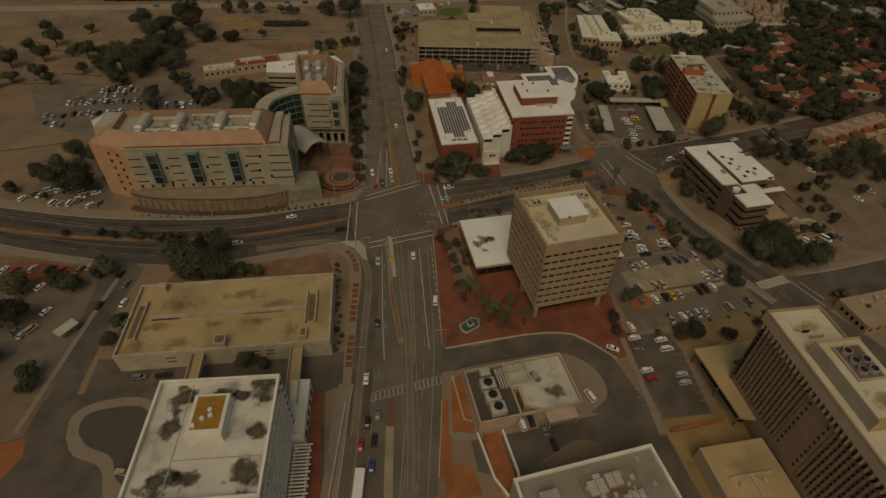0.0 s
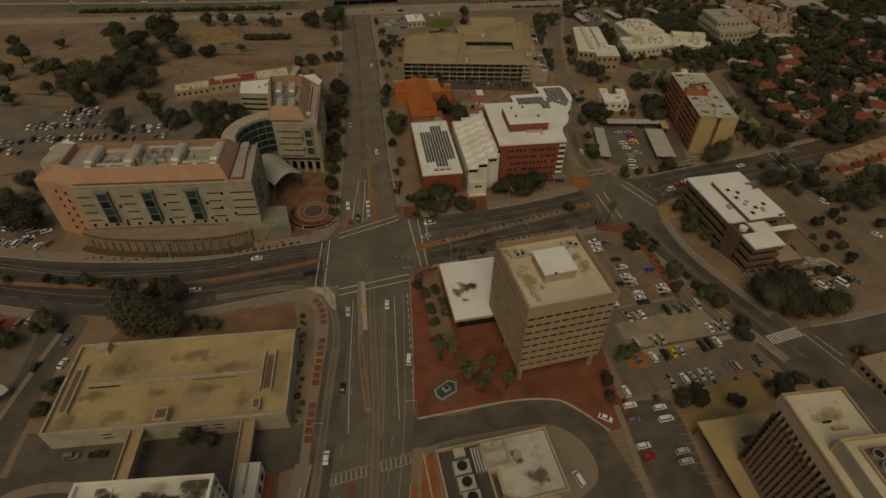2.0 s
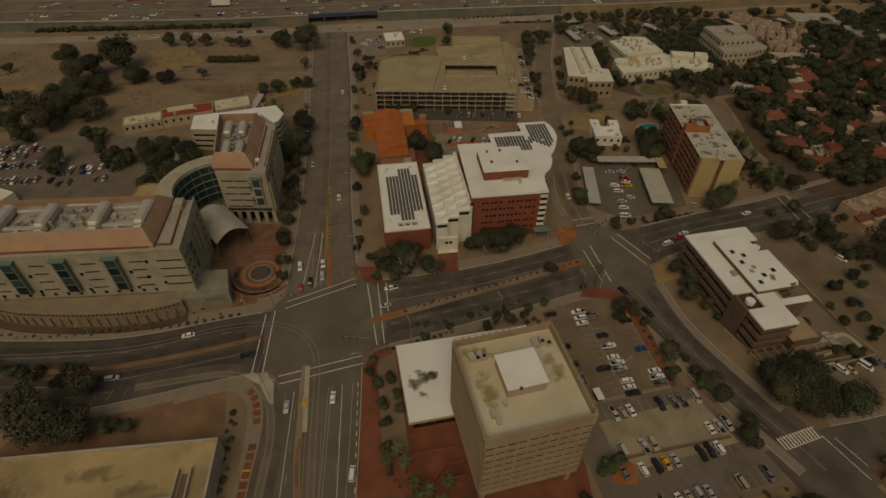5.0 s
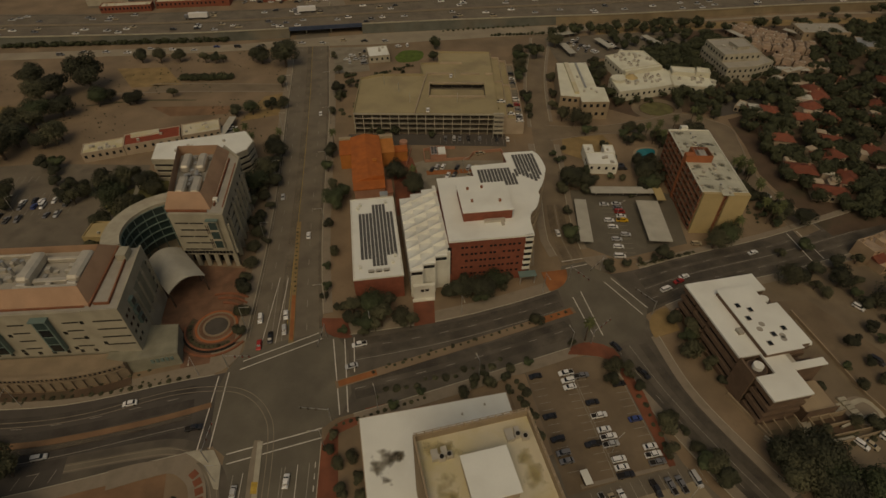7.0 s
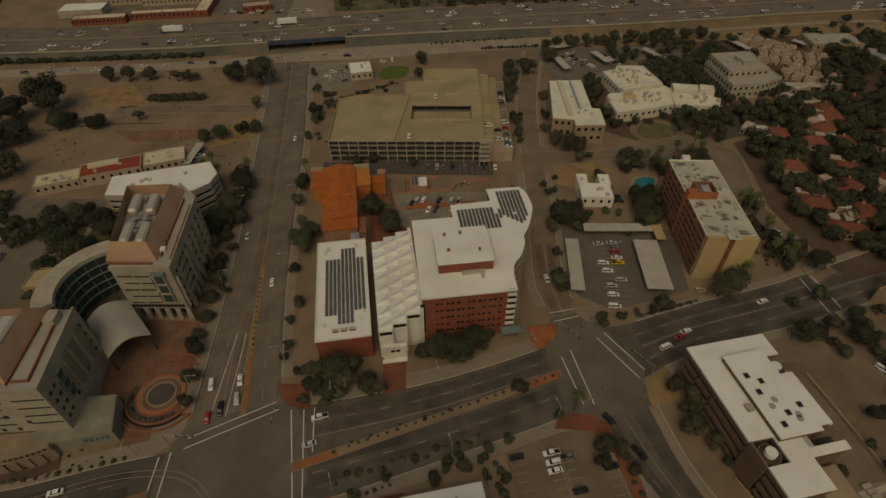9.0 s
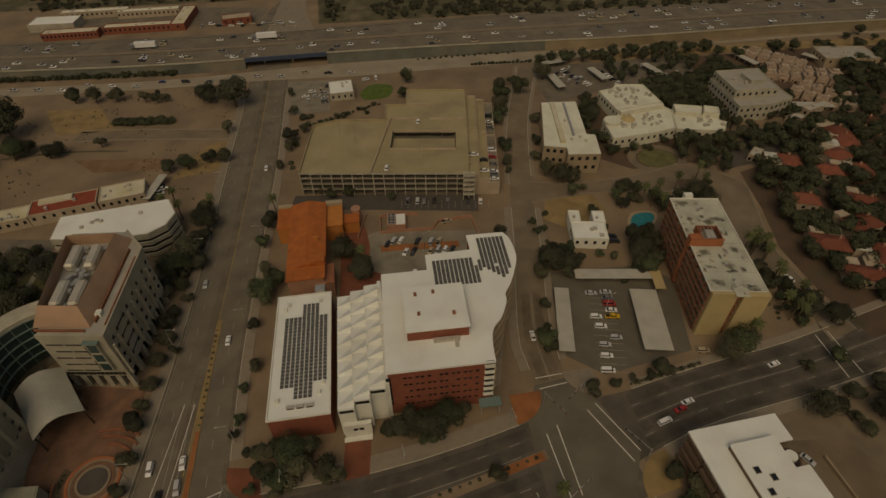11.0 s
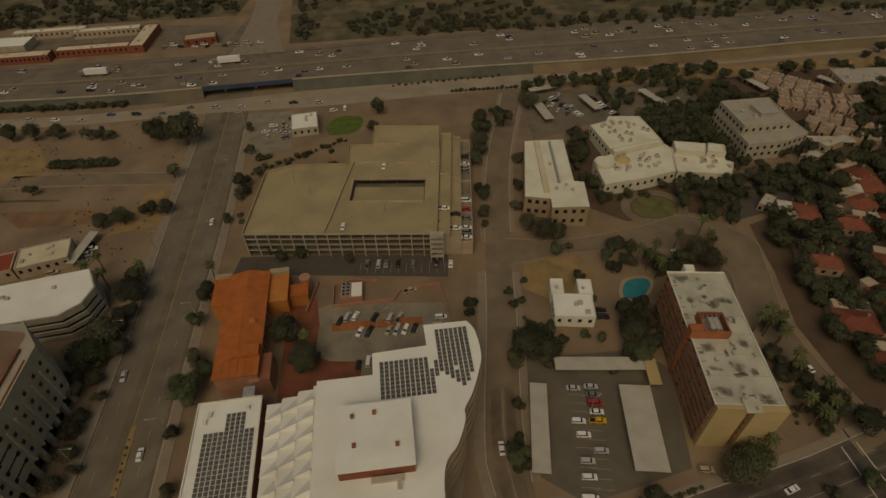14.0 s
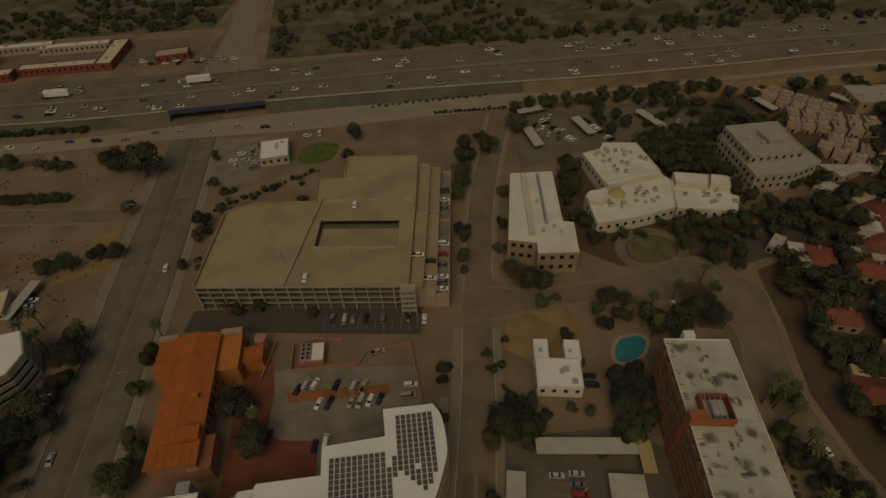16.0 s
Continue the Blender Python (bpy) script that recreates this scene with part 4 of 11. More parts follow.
def gallery():
    b = thing("brick_museum", 68.1, 202.7, -2.0, "red brick public building with white roof and curving side", "building")
    H = 20.0
    wave = smooth([(28.1, -0.1), (28.5, 6.4), (29.8, 10.8), (32.6, 14.0), (35.1, 19.6), (35.4, 22.6), (37.9, 26.5), (40.6, 32.8), (41.9, 37.4), (41.5, 44.9), (39.8, 48.5)], 3)
    out = [(0, 0)] + wave + [(28.0, 48.6), (28.2, 41.8), (14.0, 41.2), (14.0, 34.7), (0.2, 34.7)]
    prism("body", b, [(0.25, 0.25)] + [(x - 0.9, y + 0.2) for x, y in wave] + [(28.4, 48.2), (28.6, 41.4), (14.4, 40.8), (14.4, 34.3), (0.5, 34.3)], 0, H - 0.5, M["brick"])
    for k in range(9):
        bm = bmesh.new()
        line = [(x + (0.35 if k % 2 else 0.0), y) for x, y in wave]
        add_ribbon(bm, line, offset(line, 0.8), 1.2 + k * 2.05, 2.5 + k * 2.05)
        part("curved_band", bm, M["tan"], b)
    bm = bmesh.new()
    line = [(x, y) for x, y in wave]
    add_ribbon(bm, offset(line, 0.25), offset(line, 0.6), 1, H - 0.6)
    part("curved_glazing", bm, M["glass"], b)
    prism("roof", b, out, H - 0.5, H, M["white"])
    win = finish(box_bm((-0.45, 0.45, -0.04, 0.1, -0.45, 0.45)), M["glass"], "window")
    sill = finish(box_bm((-0.55, 0.55, -0.12, 0.02, -0.58, -0.46)), M["brick"], "sill")
    lintel = finish(box_bm((-0.55, 0.55, -0.12, 0.02, 0.46, 0.58)), M["brick"], "lintel")
    for r in range(5):
        for c in range(13):
            if (r * 3 + c) % 11 == 6:
                continue
            x = 4.6 + (c // 2) * 3.15 + (c % 2) * 1.35
            w = link("window", win, b, pose(x, 0.23 - 0.0056 * x, 4.4 + r * 3.0))
            link("sill", sill, w)
            link("lintel", lintel, w)
    p = box("penthouse", b, 6.2, 22.6, 9.0, 24.4, H, H + 3.6, M["brick"])
    box("penthouse_roof", p, 5.9, 22.9, 8.8, 24.6, H + 3.6, H + 4.0, M["white"])
    for x, y in ((9, 21), (14, 21.4), (9.4, 14), (18.8, 13.2)):
        box("roof_vent", p, x, x + 0.8, y, y + 0.9, H + 4.0, H + 4.7, M["rust"])
    box("duct", b, 13, 20, 7.4, 8.6, H, H + 0.9, M["duct"])
    box("duct", b, 18.5, 19.4, 5.4, 7.4, H, H + 0.8, M["duct"])
    box("entry_canopy", b, 24, 30, -3.4, -0.6, 3.6, 3.9, M["tealframe"])
    for x in (24.4, 29.4):
        box("post", b, x, x + 0.25, -3.2, -2.95, 0, 3.6, M["metal"])
    for k in range(6):
        box("corner_louvre", b, -0.35, 0.9, -0.25, 0.2, 5.2 + k * 2.1, 6.5 + k * 2.1, M["glass"])
        w = box("corner_band", b, 25.4, 28.0, -0.3, 0.24, 4.4 + k * 2.6, 5.6 + k * 2.6, M["whitewall"])
        box("corner_window", w, 25.6, 27.8, -0.1, 0.23, 5.6 + k * 2.6, 7.0 + k * 2.6, M["glass"])
    box("coping", b, -0.05, 28.1, -0.2, 0.0, H - 0.7, H + 0.05, M["white"])
    a = solar_array()
    for i in range(19):
        for j in range(16):
            x, y = 15.8 + i * 1.25, 27.4 + j * 1.2
            west = x < 28.8 and y < 37.4 and not (y > 34 and x > 28)
            east = x > 30.4 + max(0.0, (32.6 - y) * 1.1) and x < 38.6 - max(0.0, (32.4 - y) * 0.5) and not (32.6 < y < 34.5 and 34 < x < 35.5)
            mid = 28.8 <= x <= 30.6 and 31 < y < 36.5
            if west or east or mid:
                link("solar_panel", a, b, pose(x, y, H + 0.05))
    # saw-toothed white hall
    s = thing("sawtooth_hall", 54.9, 198.4, -0.8, "white hall under a grid of saw-toothed roof scoops", "building")
    bays = ((0, 4.2, 0.4, 39.4, 12.0), (4.2, 8.4, 1.8, 40.0, 13.2), (8.4, 12.6, 3.6, 40.6, 14.4), (12.6, 13.6, 4.0, 40.8, 15.6))
    rows = 8
    for x0, x1, y0, y1, h in bays:
        box("bay", s, x0, x1, y0, y1, 0, h, M["whitewall"])
        step = (y1 - y0 - 0.8) / rows
        top = 1.5 * (x1 - x0) / 4.2
        bm = bmesh.new()
        w = x1 - x0 - 0.02
        v = [bm.verts.new(p) for p in ((0, 0, 0), (w, 0, 0), (w, 0.6, 0.5 + top * 1.1), (0, 0.1, 0.5), (0, step, 0.03), (w, step, 0.15))]
        for f in ((0, 1, 2, 3), (3, 2, 5, 4), (0, 3, 4), (1, 5, 2), (0, 4, 5, 1)):
            bm.faces.new([v[i] for i in f])
        me = finish(bm, M["white"], "scoop")
        for k in range(rows):
            link("scoop", me, s, pose(x0 + 0.01, y0 + 0.8 + k * step, h + 0.004))
        box("front_beam", s, x0, x1, y0 - 0.1, y0 + 0.8, h, h + 0.5, M["white"])
        if x1 < 13:
            box("rib", s, x1 - 0.14, x1 + 0.1, y0, y1, h + 1.2, h + 1.55, M["white"])
            box("clerestory", s, x0 + 0.3, x1 - 0.3, y0 - 0.12, y0 - 0.04, h - 1.5, h - 0.3, M["glass"])
            box("sill", s, x0 + 0.2, x1 - 0.2, y0 - 0.3, y0 - 0.04, h - 1.7, h - 1.5, M["whitewall"])
    for k in range(5):
        box("side_louvre", s, -0.12, 0.0, 0.8, 1.9, 2.0 + k * 1.9, 3.2 + k * 1.9, M["dark"])
    box("door_block", s, 0.6, 7.8, -0.9, 0.3, 0, 6.2, M["whitewall"])
    for k in range(2):
        box("door_glass", s, 3.0 + k * 1.5, 4.2 + k * 1.5, -0.96, -0.9, 3.6, 4.6, M["glass"])
    box("threshold", s, 0.2, 7.6, -2.2, -0.92, 0.1, 0.5, M["whitewall"])
    # low hall with solar panels
    v = thing("gallery_hall", 36.5, 199.8, -0.8, "low red brick hall with a white roof of solar panels", "building")
    W, D, H2 = 16.4, 42.6, 10.4
    box("body", v, 0.2, W - 0.2, 0.2, D - 0.2, 0, H2 - 0.6, M["brick"])
    box("roof", v, 0.4, W - 0.4, 0.4, D - 0.4, H2 - 0.6, H2 - 0.3, M["white"])
    parapet(v, 0, W, 0, D, H2 - 0.6, H2, 0.35, M["whitewall"])
    for i in range(10):
        for j in range(27):
            x, y = 2.9 + i * 1.26, 5.6 + j * 1.22
            if (j < 3 and not 3 <= i < 7) or (j == 3 and i > 6) or (j > 22 and not 4 <= i < 8):
                continue
            link("solar_panel", a, v, pose(x, y, H2 - 0.25))
    for k in range(3):
        u = box("air_unit", v, 5.0 + k * 2.5, 7.0 + k * 2.5, 2.6, 3.5, H2 - 0.3, H2 + 0.5, M["duct"])
        box("grille", u, 5.2 + k * 2.5, 6.8 + k * 2.5, 2.54, 2.6, H2 - 0.1, H2 + 0.3, M["dark"])
    for x, y in ((2.0, 4.8), (13.8, 9), (12.8, 6.0), (3.2, 38), (12.6, 38.6), (2.2, 36)):
        box("roof_vent", v, x, x + 1.0, y, y + 1.2, H2 - 0.3, H2 + 0.6, M["whitewall"])
    box("stair_frame", v, 11.4, 14.4, D + 0.1, D + 2.8, 0, H2 + 0.6, M["metal"])
    lv = finish(box_bm((-0.3, 0, -0.6, 0.6, 1.5, 8.5)), M["brick"], "buttress")
    for k in range(9):
        link("buttress", lv, v, pose(0.2, 3 + k * 4.6, 0))


def solar_array():
    """One tilted solar panel on its low stand."""
    bm = bmesh.new()
    v = [bm.verts.new(p) for p in ((0, 0, 0.08), (0.98, 0, 0.08), (0.98, 1.0, 0.2), (0, 1.0, 0.2), (0, 0, 0.02), (0.98, 0, 0.02), (0.98, 1.0, 0.14), (0, 1.0, 0.14))]
    for f in ((0, 1, 2, 3), (7, 6, 5, 4), (0, 4, 5, 1), (1, 5, 6, 2), (2, 6, 7, 3), (3, 7, 4, 0)):
        bm.faces.new([v[i] for i in f])
    return finish(bm, M["pv"], "solar_panel")


def orange_hall():
    b = thing("orange_hall", 38.6, 250.0, -0.5, "old hall with a bright orange tile roof", "building")
    W, D = 12.6, 40.4

    def gable(x0, x1, y0, y1, z, h, along_y=True, material=None):
        bm = bmesh.new()
        if along_y:
            xm = (x0 + x1) / 2
            pts = [(x0, y0, z), (x1, y0, z), (x1, y1, z), (x0, y1, z), (xm, y0, z + h), (xm, y1, z + h)]
            faces = ((0, 1, 4), (1, 2, 5, 4), (2, 3, 5), (3, 0, 4, 5), (3, 2, 1, 0))
        else:
            ym = (y0 + y1) / 2
            pts = [(x0, y0, z), (x1, y0, z), (x1, y1, z), (x0, y1, z), (x0, ym, z + h), (x1, ym, z + h)]
            faces = ((3, 0, 4), (0, 1, 5, 4), (1, 2, 5), (2, 3, 4, 5), (3, 2, 1, 0))
        v = [bm.verts.new(p) for p in pts]
        for f in faces:
            bm.faces.new([v[i] for i in f])
        return part("roof", bm, material or M["orange"], b)
    box("wall", b, 0.4, W - 0.4, 0.4, D - 0.4, 0, 8.6, M["pink"])
    gable(-0.2, W + 0.2, 6.0, D, 8.6, 1.6)
    box("front_roof", b, 0, W, 0, 6.0, 8.6, 9.0, M["orange"])
    box("stepped_gable", b, 7.8, W, 6.0, 9.5, 8.6, 10.8, M["orange"])
    box("chimney", b, 8.6, 10.4, 18.4, 19.2, 9.4, 10.6, M["orange2"])
    box("front_wing", b, 9.6, 15.2, -0.5, 8.4, 0, 6.4, M["pink"])
    box("front_wing_roof", b, 12.6, 15.4, -0.6, 8.6, 6.4, 6.8, M["rust"])
    for k in range(6):
        box("tile_roll", b, 0.3 + k * 2.1, 0.5 + k * 2.1, 0.1, 5.9, 9.0, 9.12, M["orange"])
    box("west_wing", b, -5.0, 0.4, 29, 41.5, 0, 7.0, M["orange2"])
    box("wing_roof", b, -5.2, 0.3, 28.8, 41.7, 7.0, 7.3, M["orange"])
    box("wing_gable", b, -5.2, 0.2, 40.6, 41.8, 7.3, 8.4, M["dirtywall"])
    box("east_wing", b, W - 0.4, 18.4, 28, 41.4, 0, 7.0, M["orange2"])
    box("wing_roof", b, W - 0.2, 18.6, 27.8, 39.6, 7.0, 7.3, M["orange2"])
    box("wing_gable", b, W - 0.2, 18.6, 39.8, 41.6, 7.0, 8.4, M["dirtywall"])
    box("rear_wing", b, 18.8, 24.4, 31, 36, 0, 5.0, M["orange2"])
    box("rear_wing_roof", b, 18.6, 24.6, 30.8, 36.2, 5.0, 5.3, M["orange"])
    cyl("turret", b, 23.4, 38.4, 0, 6.0, 1.8, M["pink"], n=16)
    for k in range(7):
        box("window", b, W - 0.45, W - 0.32, 10 + k * 2.6, 11.2 + k * 2.6, 3.4, 6.2, M["glass"])
        box("window", b, 0.32, 0.45, 4 + k * 3.4, 5.2 + k * 3.4, 3.4, 6.2, M["glass"])


def parking_structure():
    b = thing("parking_structure", 41.1, 308.4, -9.9, "large open-sided tan concrete multi-storey car park", "building")
    W = 68.0
    levels = (0.15, 2.7, 5.3, 7.9)
    OUT = [(0, 0), (W, 0), (67.5, 70.2), (38.8, 70.7), (39.5, 55.7), (29.5, 55.2), (31.0, 41.8), (9.0, 41.3), (-1.0, 36.5)]
    # inner slabs take the dimmed floor colour, so the interior looks unlit
    for k, z in enumerate(levels):
        prism("floor_slab", b, [(0.4, 0.4), (W - 0.6, 0.4), (W - 0.9, 69.8), (39.2, 70.2), (39.9, 55.3), (29.9, 54.8), (31.4, 41.4), (9.0, 40.9), (-0.6, 36.2)], z, z + 0.3, M["dimfloor"])
    hx0, hx1, hy0, hy1 = 35.2, 63.0, 17.4, 31.6
    for pts in ([(0, 0), (hx0, 0), (hx0, 41.8), (9.0, 41.3), (-1.0, 36.5)], [(hx0, 0), (hx1, 0), (hx1, hy0), (hx0, hy0)], [(hx0, hy1), (hx1, hy1), (hx1, 41.8), (hx0, 41.8)],
                [(hx1, 0), (W, 0), (W, 41.8), (hx1, 41.8)], [(31.0, 41.8), (W, 41.8), (67.5, 70.2), (38.8, 70.7), (39.5, 55.7), (29.5, 55.2)]):
        prism("top_deck", b, pts, 10.1, 10.5 if pts[0][0] > 1 else 10.3, M["deckp"])
    box("ramp", b, hx0 + 0.4, hx1 - 0.4, hy0 + 0.4, hy1 - 2.4, 7.2, 8.6, M["deckp"])
    for x0, x1, y0, y1 in ((hx0, hx1, hy0 - 0.3, hy0), (hx0 - 0.3, hx0, hy0, hy1), (hx0, hx1, hy1, hy1 + 0.3)):
        box("ramp_wall", b, x0, x1, y0, y1, 10.5, 11.4, M["tan2"])
    n = 5
    for k in range(n):
        x0 = hx0 + 1.0 + k * (hx1 - hx0 - 2.0) / n
        box("well_opening", b, x0 + 0.25, x0 + (hx1 - hx0 - 2.0) / n - 0.25, hy1 - 0.06, hy1 + 0.1, 8.8, 10.05, M["dark"])
    bm = bmesh.new()
    add_ribbon(bm, [(28.6, 0.3), (33.2, 43.4)], [(29.0, 0.3), (33.6, 43.4)], 10.3, 11.3)
    part("step_wall", bm, M["tan2"], b)
    for x, y in ((20, 22), (12, 30), (48, 38), (49, 12), (26, 12)):
        cyl("deck_lamp", b, x, y, 10.5, 15.5, 0.1, M["metal"], n=6)
    for p, q in zip(OUT[2:], OUT[3:] + OUT[:1]):
        line = [p, q]
        bm = bmesh.new()
        add_ribbon(bm, line, offset(line, 0.35), 0, 11.3)
        part("back_wall", bm, M["deckp"], b)
    for x0, x1, y in ((34, 47, 42.2), (51, 61, 42.2), (64, 67.6, 42.2), (40, 52, 55.6)):
        box("ramp_wall", b, x0, x1, y, y + 0.35, 10.5, 11.5, M["tan2"])
    for z in (2.7, 5.3, 7.9, 10.1):
        box("spandrel", b, 0.0, W, -0.25, 0.0, z + 0.02, z + (0.32 if z < 10 else 0.7), M["pale"])
        box("guard_rail", b, 0.0, W, -0.2, -0.14, z + 0.85, z + 0.92, M["metal"])
        box("spandrel", b, W, W + 0.25, 0, 69.5, z - 0.05, z + 0.7, M["deckp"])
    col = finish(box_bm((-0.16, 0.16, -0.6, -0.26, 0, 10.9)), M["pale"], "column")
    for k in range(17):
        link("column", col, b, pose(0.4 + k * (W - 0.8) / 16, 0, 0))
    inner = finish(box_bm((-0.3, 0.3, -0.3, 0.3, 0, 10.1)), M["deckp"], "column")
    for k in range(10):
        for y in (8, 16.5):
            link("column", inner, b, pose(4 + k * 7.2, y, 0))
    # back wall coloured near-black for the shade deep inside the open floors
    box("core_wall", b, 4, W - 2, 17, 17.3, 0.5, 10.1, M["darkbrown"])
    st = thing("stair_tower", 105.8, 296.4, -9.9, "open concrete stair tower at the car park corner", "stair tower")
    for k in range(5):
        box("landing", st, 0, 4.6, -2.6, 0.4, 2.2 + k * 2.3, 2.5 + k * 2.3, M["pale"])
        box("stair_wall", st, 0, 4.6, -2.8, -2.6, 2.2 + k * 2.3, 3.4 + k * 2.3, M["pale"])
    for x in (0, 2.2, 4.4):
        box("column", st, x, x + 0.3, -2.85, -2.55, 0, 12.6, M["pale"])
    # terraces with parked cars on the east side
    t = thing("parking_terrace", 110.3, 297.0, -9.9, "stepped concrete parking terrace along the car park", "building")
    for y0, y1, drop in ((0.0, 35.4, 0.0), (36.6, 66.0, 0.5)):
        for x0, x1, z, m in ((-1.7, 2.3, 9.2, "deckp"), (2.55, 6.35, 7.4, "deckp"), (6.6, 10.4, 5.4, "lotpale")):
            z -= drop
            box("deck", t, x0, x1, y0, y1, 0, z, M[m])
            box("wall", t, x1, x1 + 0.25, y0, y1, 0, z + 1.0, M["tan2"])
            box("wall", t, x0, x1, y1, y1 + 0.3, 0, z + 0.9, M["tan2"])
            box("wall", t, x0, x1, y0 - 0.28, y0, 0, z + 0.8, M["tan2"])
            if m == "lotpale":
                tagged(part("bay_lines", box_bm(*((x0 + 0.3, x1 - 0.4, y0 + 1.2 + k * 2.6, y0 + 1.32 + k * 2.6, z, z + 0.006) for k in range(int((y1 - y0) / 2.6)))), M["paint"], t), "white parking bay lines")


def apartments():
    b = thing("apartment_block", 163.2, 214.6, -11.2, "tan slab apartment block with rust-coloured balconies", "building")
    W, D, H = 16.4, 45.0, 18.6
    box("body", b, 1.8, W, 1.0, D, 0, H - 0.8, M["tan"])
    box("end_wall", b, 0.2, 7.6, 0, 1.2, 0, H, M["yellowwall"])
    box("end_wall", b, 9.0, W + 0.3, -0.6, 1.2, 0, H, M["yellowwall"])
    box("end_slot", b, 7.6, 9.0, 0.9, 1.2, 0, H, M["rust"])
    box("roof", b, 0.2, W, 1.2, D, H - 0.8, H - 0.4, M["paleroof"])
    parapet(b, 0.0, W + 0.2, 1.2, D + 0.2, H - 0.4, H, 0.25, M["whitewall"])
    slabm = finish(box_bm((-0.3, 1.8, 0, 20.6, 0, 0.22)), M["tan2"], "balcony_slab")
    rail = finish(box_bm((-0.3, -0.2, 0, 20.6, 0.22, 1.15)), M["rust"], "balcony_rail")
    fin = finish(box_bm((-0.2, 1.8, -0.12, 0.12, 0, 2.55)), M["rust"], "divider")
    door = finish(box_bm((1.72, 1.82, 0, 2.0, 0.2, 2.2)), M["glass"], "balcony_door")
    for seg in (1.3, 23.4):
        for k in range(7):
            z = 0.3 + k * 2.56
            link("balcony_slab", slabm, b, pose(0, seg, z))
            link("balcony_rail", rail, b, pose(0, seg, z))
            for j in range(6):
                link("divider", fin, b, pose(0, seg + 0.2 + j * 4.05, z))
                if j < 5:
                    link("balcony_door", door, b, pose(0, seg + 1.2 + j * 4.05, z))
    box("stair_shaft", b, -0.5, 1.8, 21.9, 23.4, 0, H - 0.4, M["rustred"])
    p = thing("roof_plant_room", 163.2, 214.6, -11.2, "rust-red plant room with ducts on the roof", "plant room", z=H - 0.4)
    box("wall", p, -0.5, 9.8, 20.8, 21.1, 0, 3.0, M["rustred"])
    box("wall", p, -0.5, -0.2, 21.1, 23.4, 0, 3.0, M["rustred"])
    box("wall", p, -0.2, 3.0, 23.1, 23.4, 0, 3.0, M["rustred"])
    box("shaft_roof", p, -0.2, 3.0, 21.1, 23.1, 2.6, 2.8, M["rustred"])
    box("wall", p, 3.0, 3.3, 21.1, 27.6, 0, 3.0, M["rustred"])
    box("wall", p, 3.0, 9.8, 27.6, 27.9, 0, 2.6, M["rust"])
    box("wall", p, 9.5, 9.8, 21.1, 27.6, 0, 2.6, M["rust"])
    box("cooler", p, 5.2, 8.2, 22.4, 26.4, 0, 2.2, M["duct"])
    for k in range(4):
        box("pipe", p, 4.2 + k * 1.2, 4.4 + k * 1.2, 21.4, 27.2, 2.2, 2.4, M["metal"])
    for k in range(5):
        box("fence_post", p, 10.1 + 0, 10.2, 21.6 + k * 1.4, 21.8 + k * 1.4, 0, 1.8, M["pale"])
    for y in (6, 12, 17.5, 33, 39, 42):
        cyl("roof_vent", b, 8.2 + (y % 3) * 0.8, y, H - 0.4, H + 0.5, 0.4, M["metal"])
    box("roof_cap", b, 6.6, 10.6, -1.0, 3.4, H, H + 0.25, M["paleroof"])
    for u, v in ((7.0, 2.4), (9.8, 2.6), (9.0, -0.4)):
        box("roof_unit", b, u, u + 0.7, v, v + 0.8, H + 0.25, H + 1.0, M["duct"])
    for k in range(7):
        box("stair_rail", b, 7.6, 9.0, 0.4, 0.5, 0.6 + k * 2.56, 1.7 + k * 2.56, M["rust"])
    box("lift_head", b, 5.2, 8.0, D + 0.2, D + 2.2, 0, H + 0.9, M["whitewall"])
    for u, v in ((3.4, 31.2), (9.6, 18.4), (6.2, 33.0), (11.6, 26.4), (9.0, 15.6), (4.0, 13.4)):
        box("roof_unit", b, u, u + 0.9, v, v + 1.1, H - 0.4, H + 0.5, M["duct"])
    for k in range(22):
        u = 8.0 + 0.5 * math.sin(k * 1.9) if k < 8 else 1.3 if k < 15 else 12.0 + 2.6 * math.sin(k * 2.3)
        v = (4.0, 9.6, 13.2, 16.6, 32.5, 35.5, 38.6, 42.6)[k] if k < 8 else 4.0 + (k - 8) * 6.2 if k < 15 else 4.0 + (k - 15) * 6.0
        stain(b, u, v, H - 0.4, 0.8 + 0.4 * math.sin(k * 1.3), 1.1 + 0.5 * math.cos(k * 2.2), "grime")
    for k in range(16):
        x, y = (3.6, 9.0, 13.6)[k % 3] + 0.7 * math.sin(k * 2.1), 3.6 + (k // 3) * 7.6 + 1.2 * math.cos(k * 1.7)
        if not (2 < x < 11 and 18 < y < 30):
            stain(b, x, y, H - 0.4, 2.0 + 0.6 * math.sin(k), 1.7 + 0.4 * math.cos(k * 3), "grime")
    for k in range(7):
        box("roof_joint", b, 0.4, W - 0.2, 3 + k * 6.4, 3.12 + k * 6.4, H - 0.4, H - 0.36, M["greyroof"])
    o = thing("entry_canopy", 158.4, 232.0, -11.2, "small yellow entry canopy", "canopy")
    box("roof", o, 0, 3.4, 0, 8.6, 3.0, 3.3, M["yellowwall"])
    for y in (0.3, 8.0):
        box("post", o, 0.2, 0.4, y, y + 0.2, 0, 3.0, M["metal"])


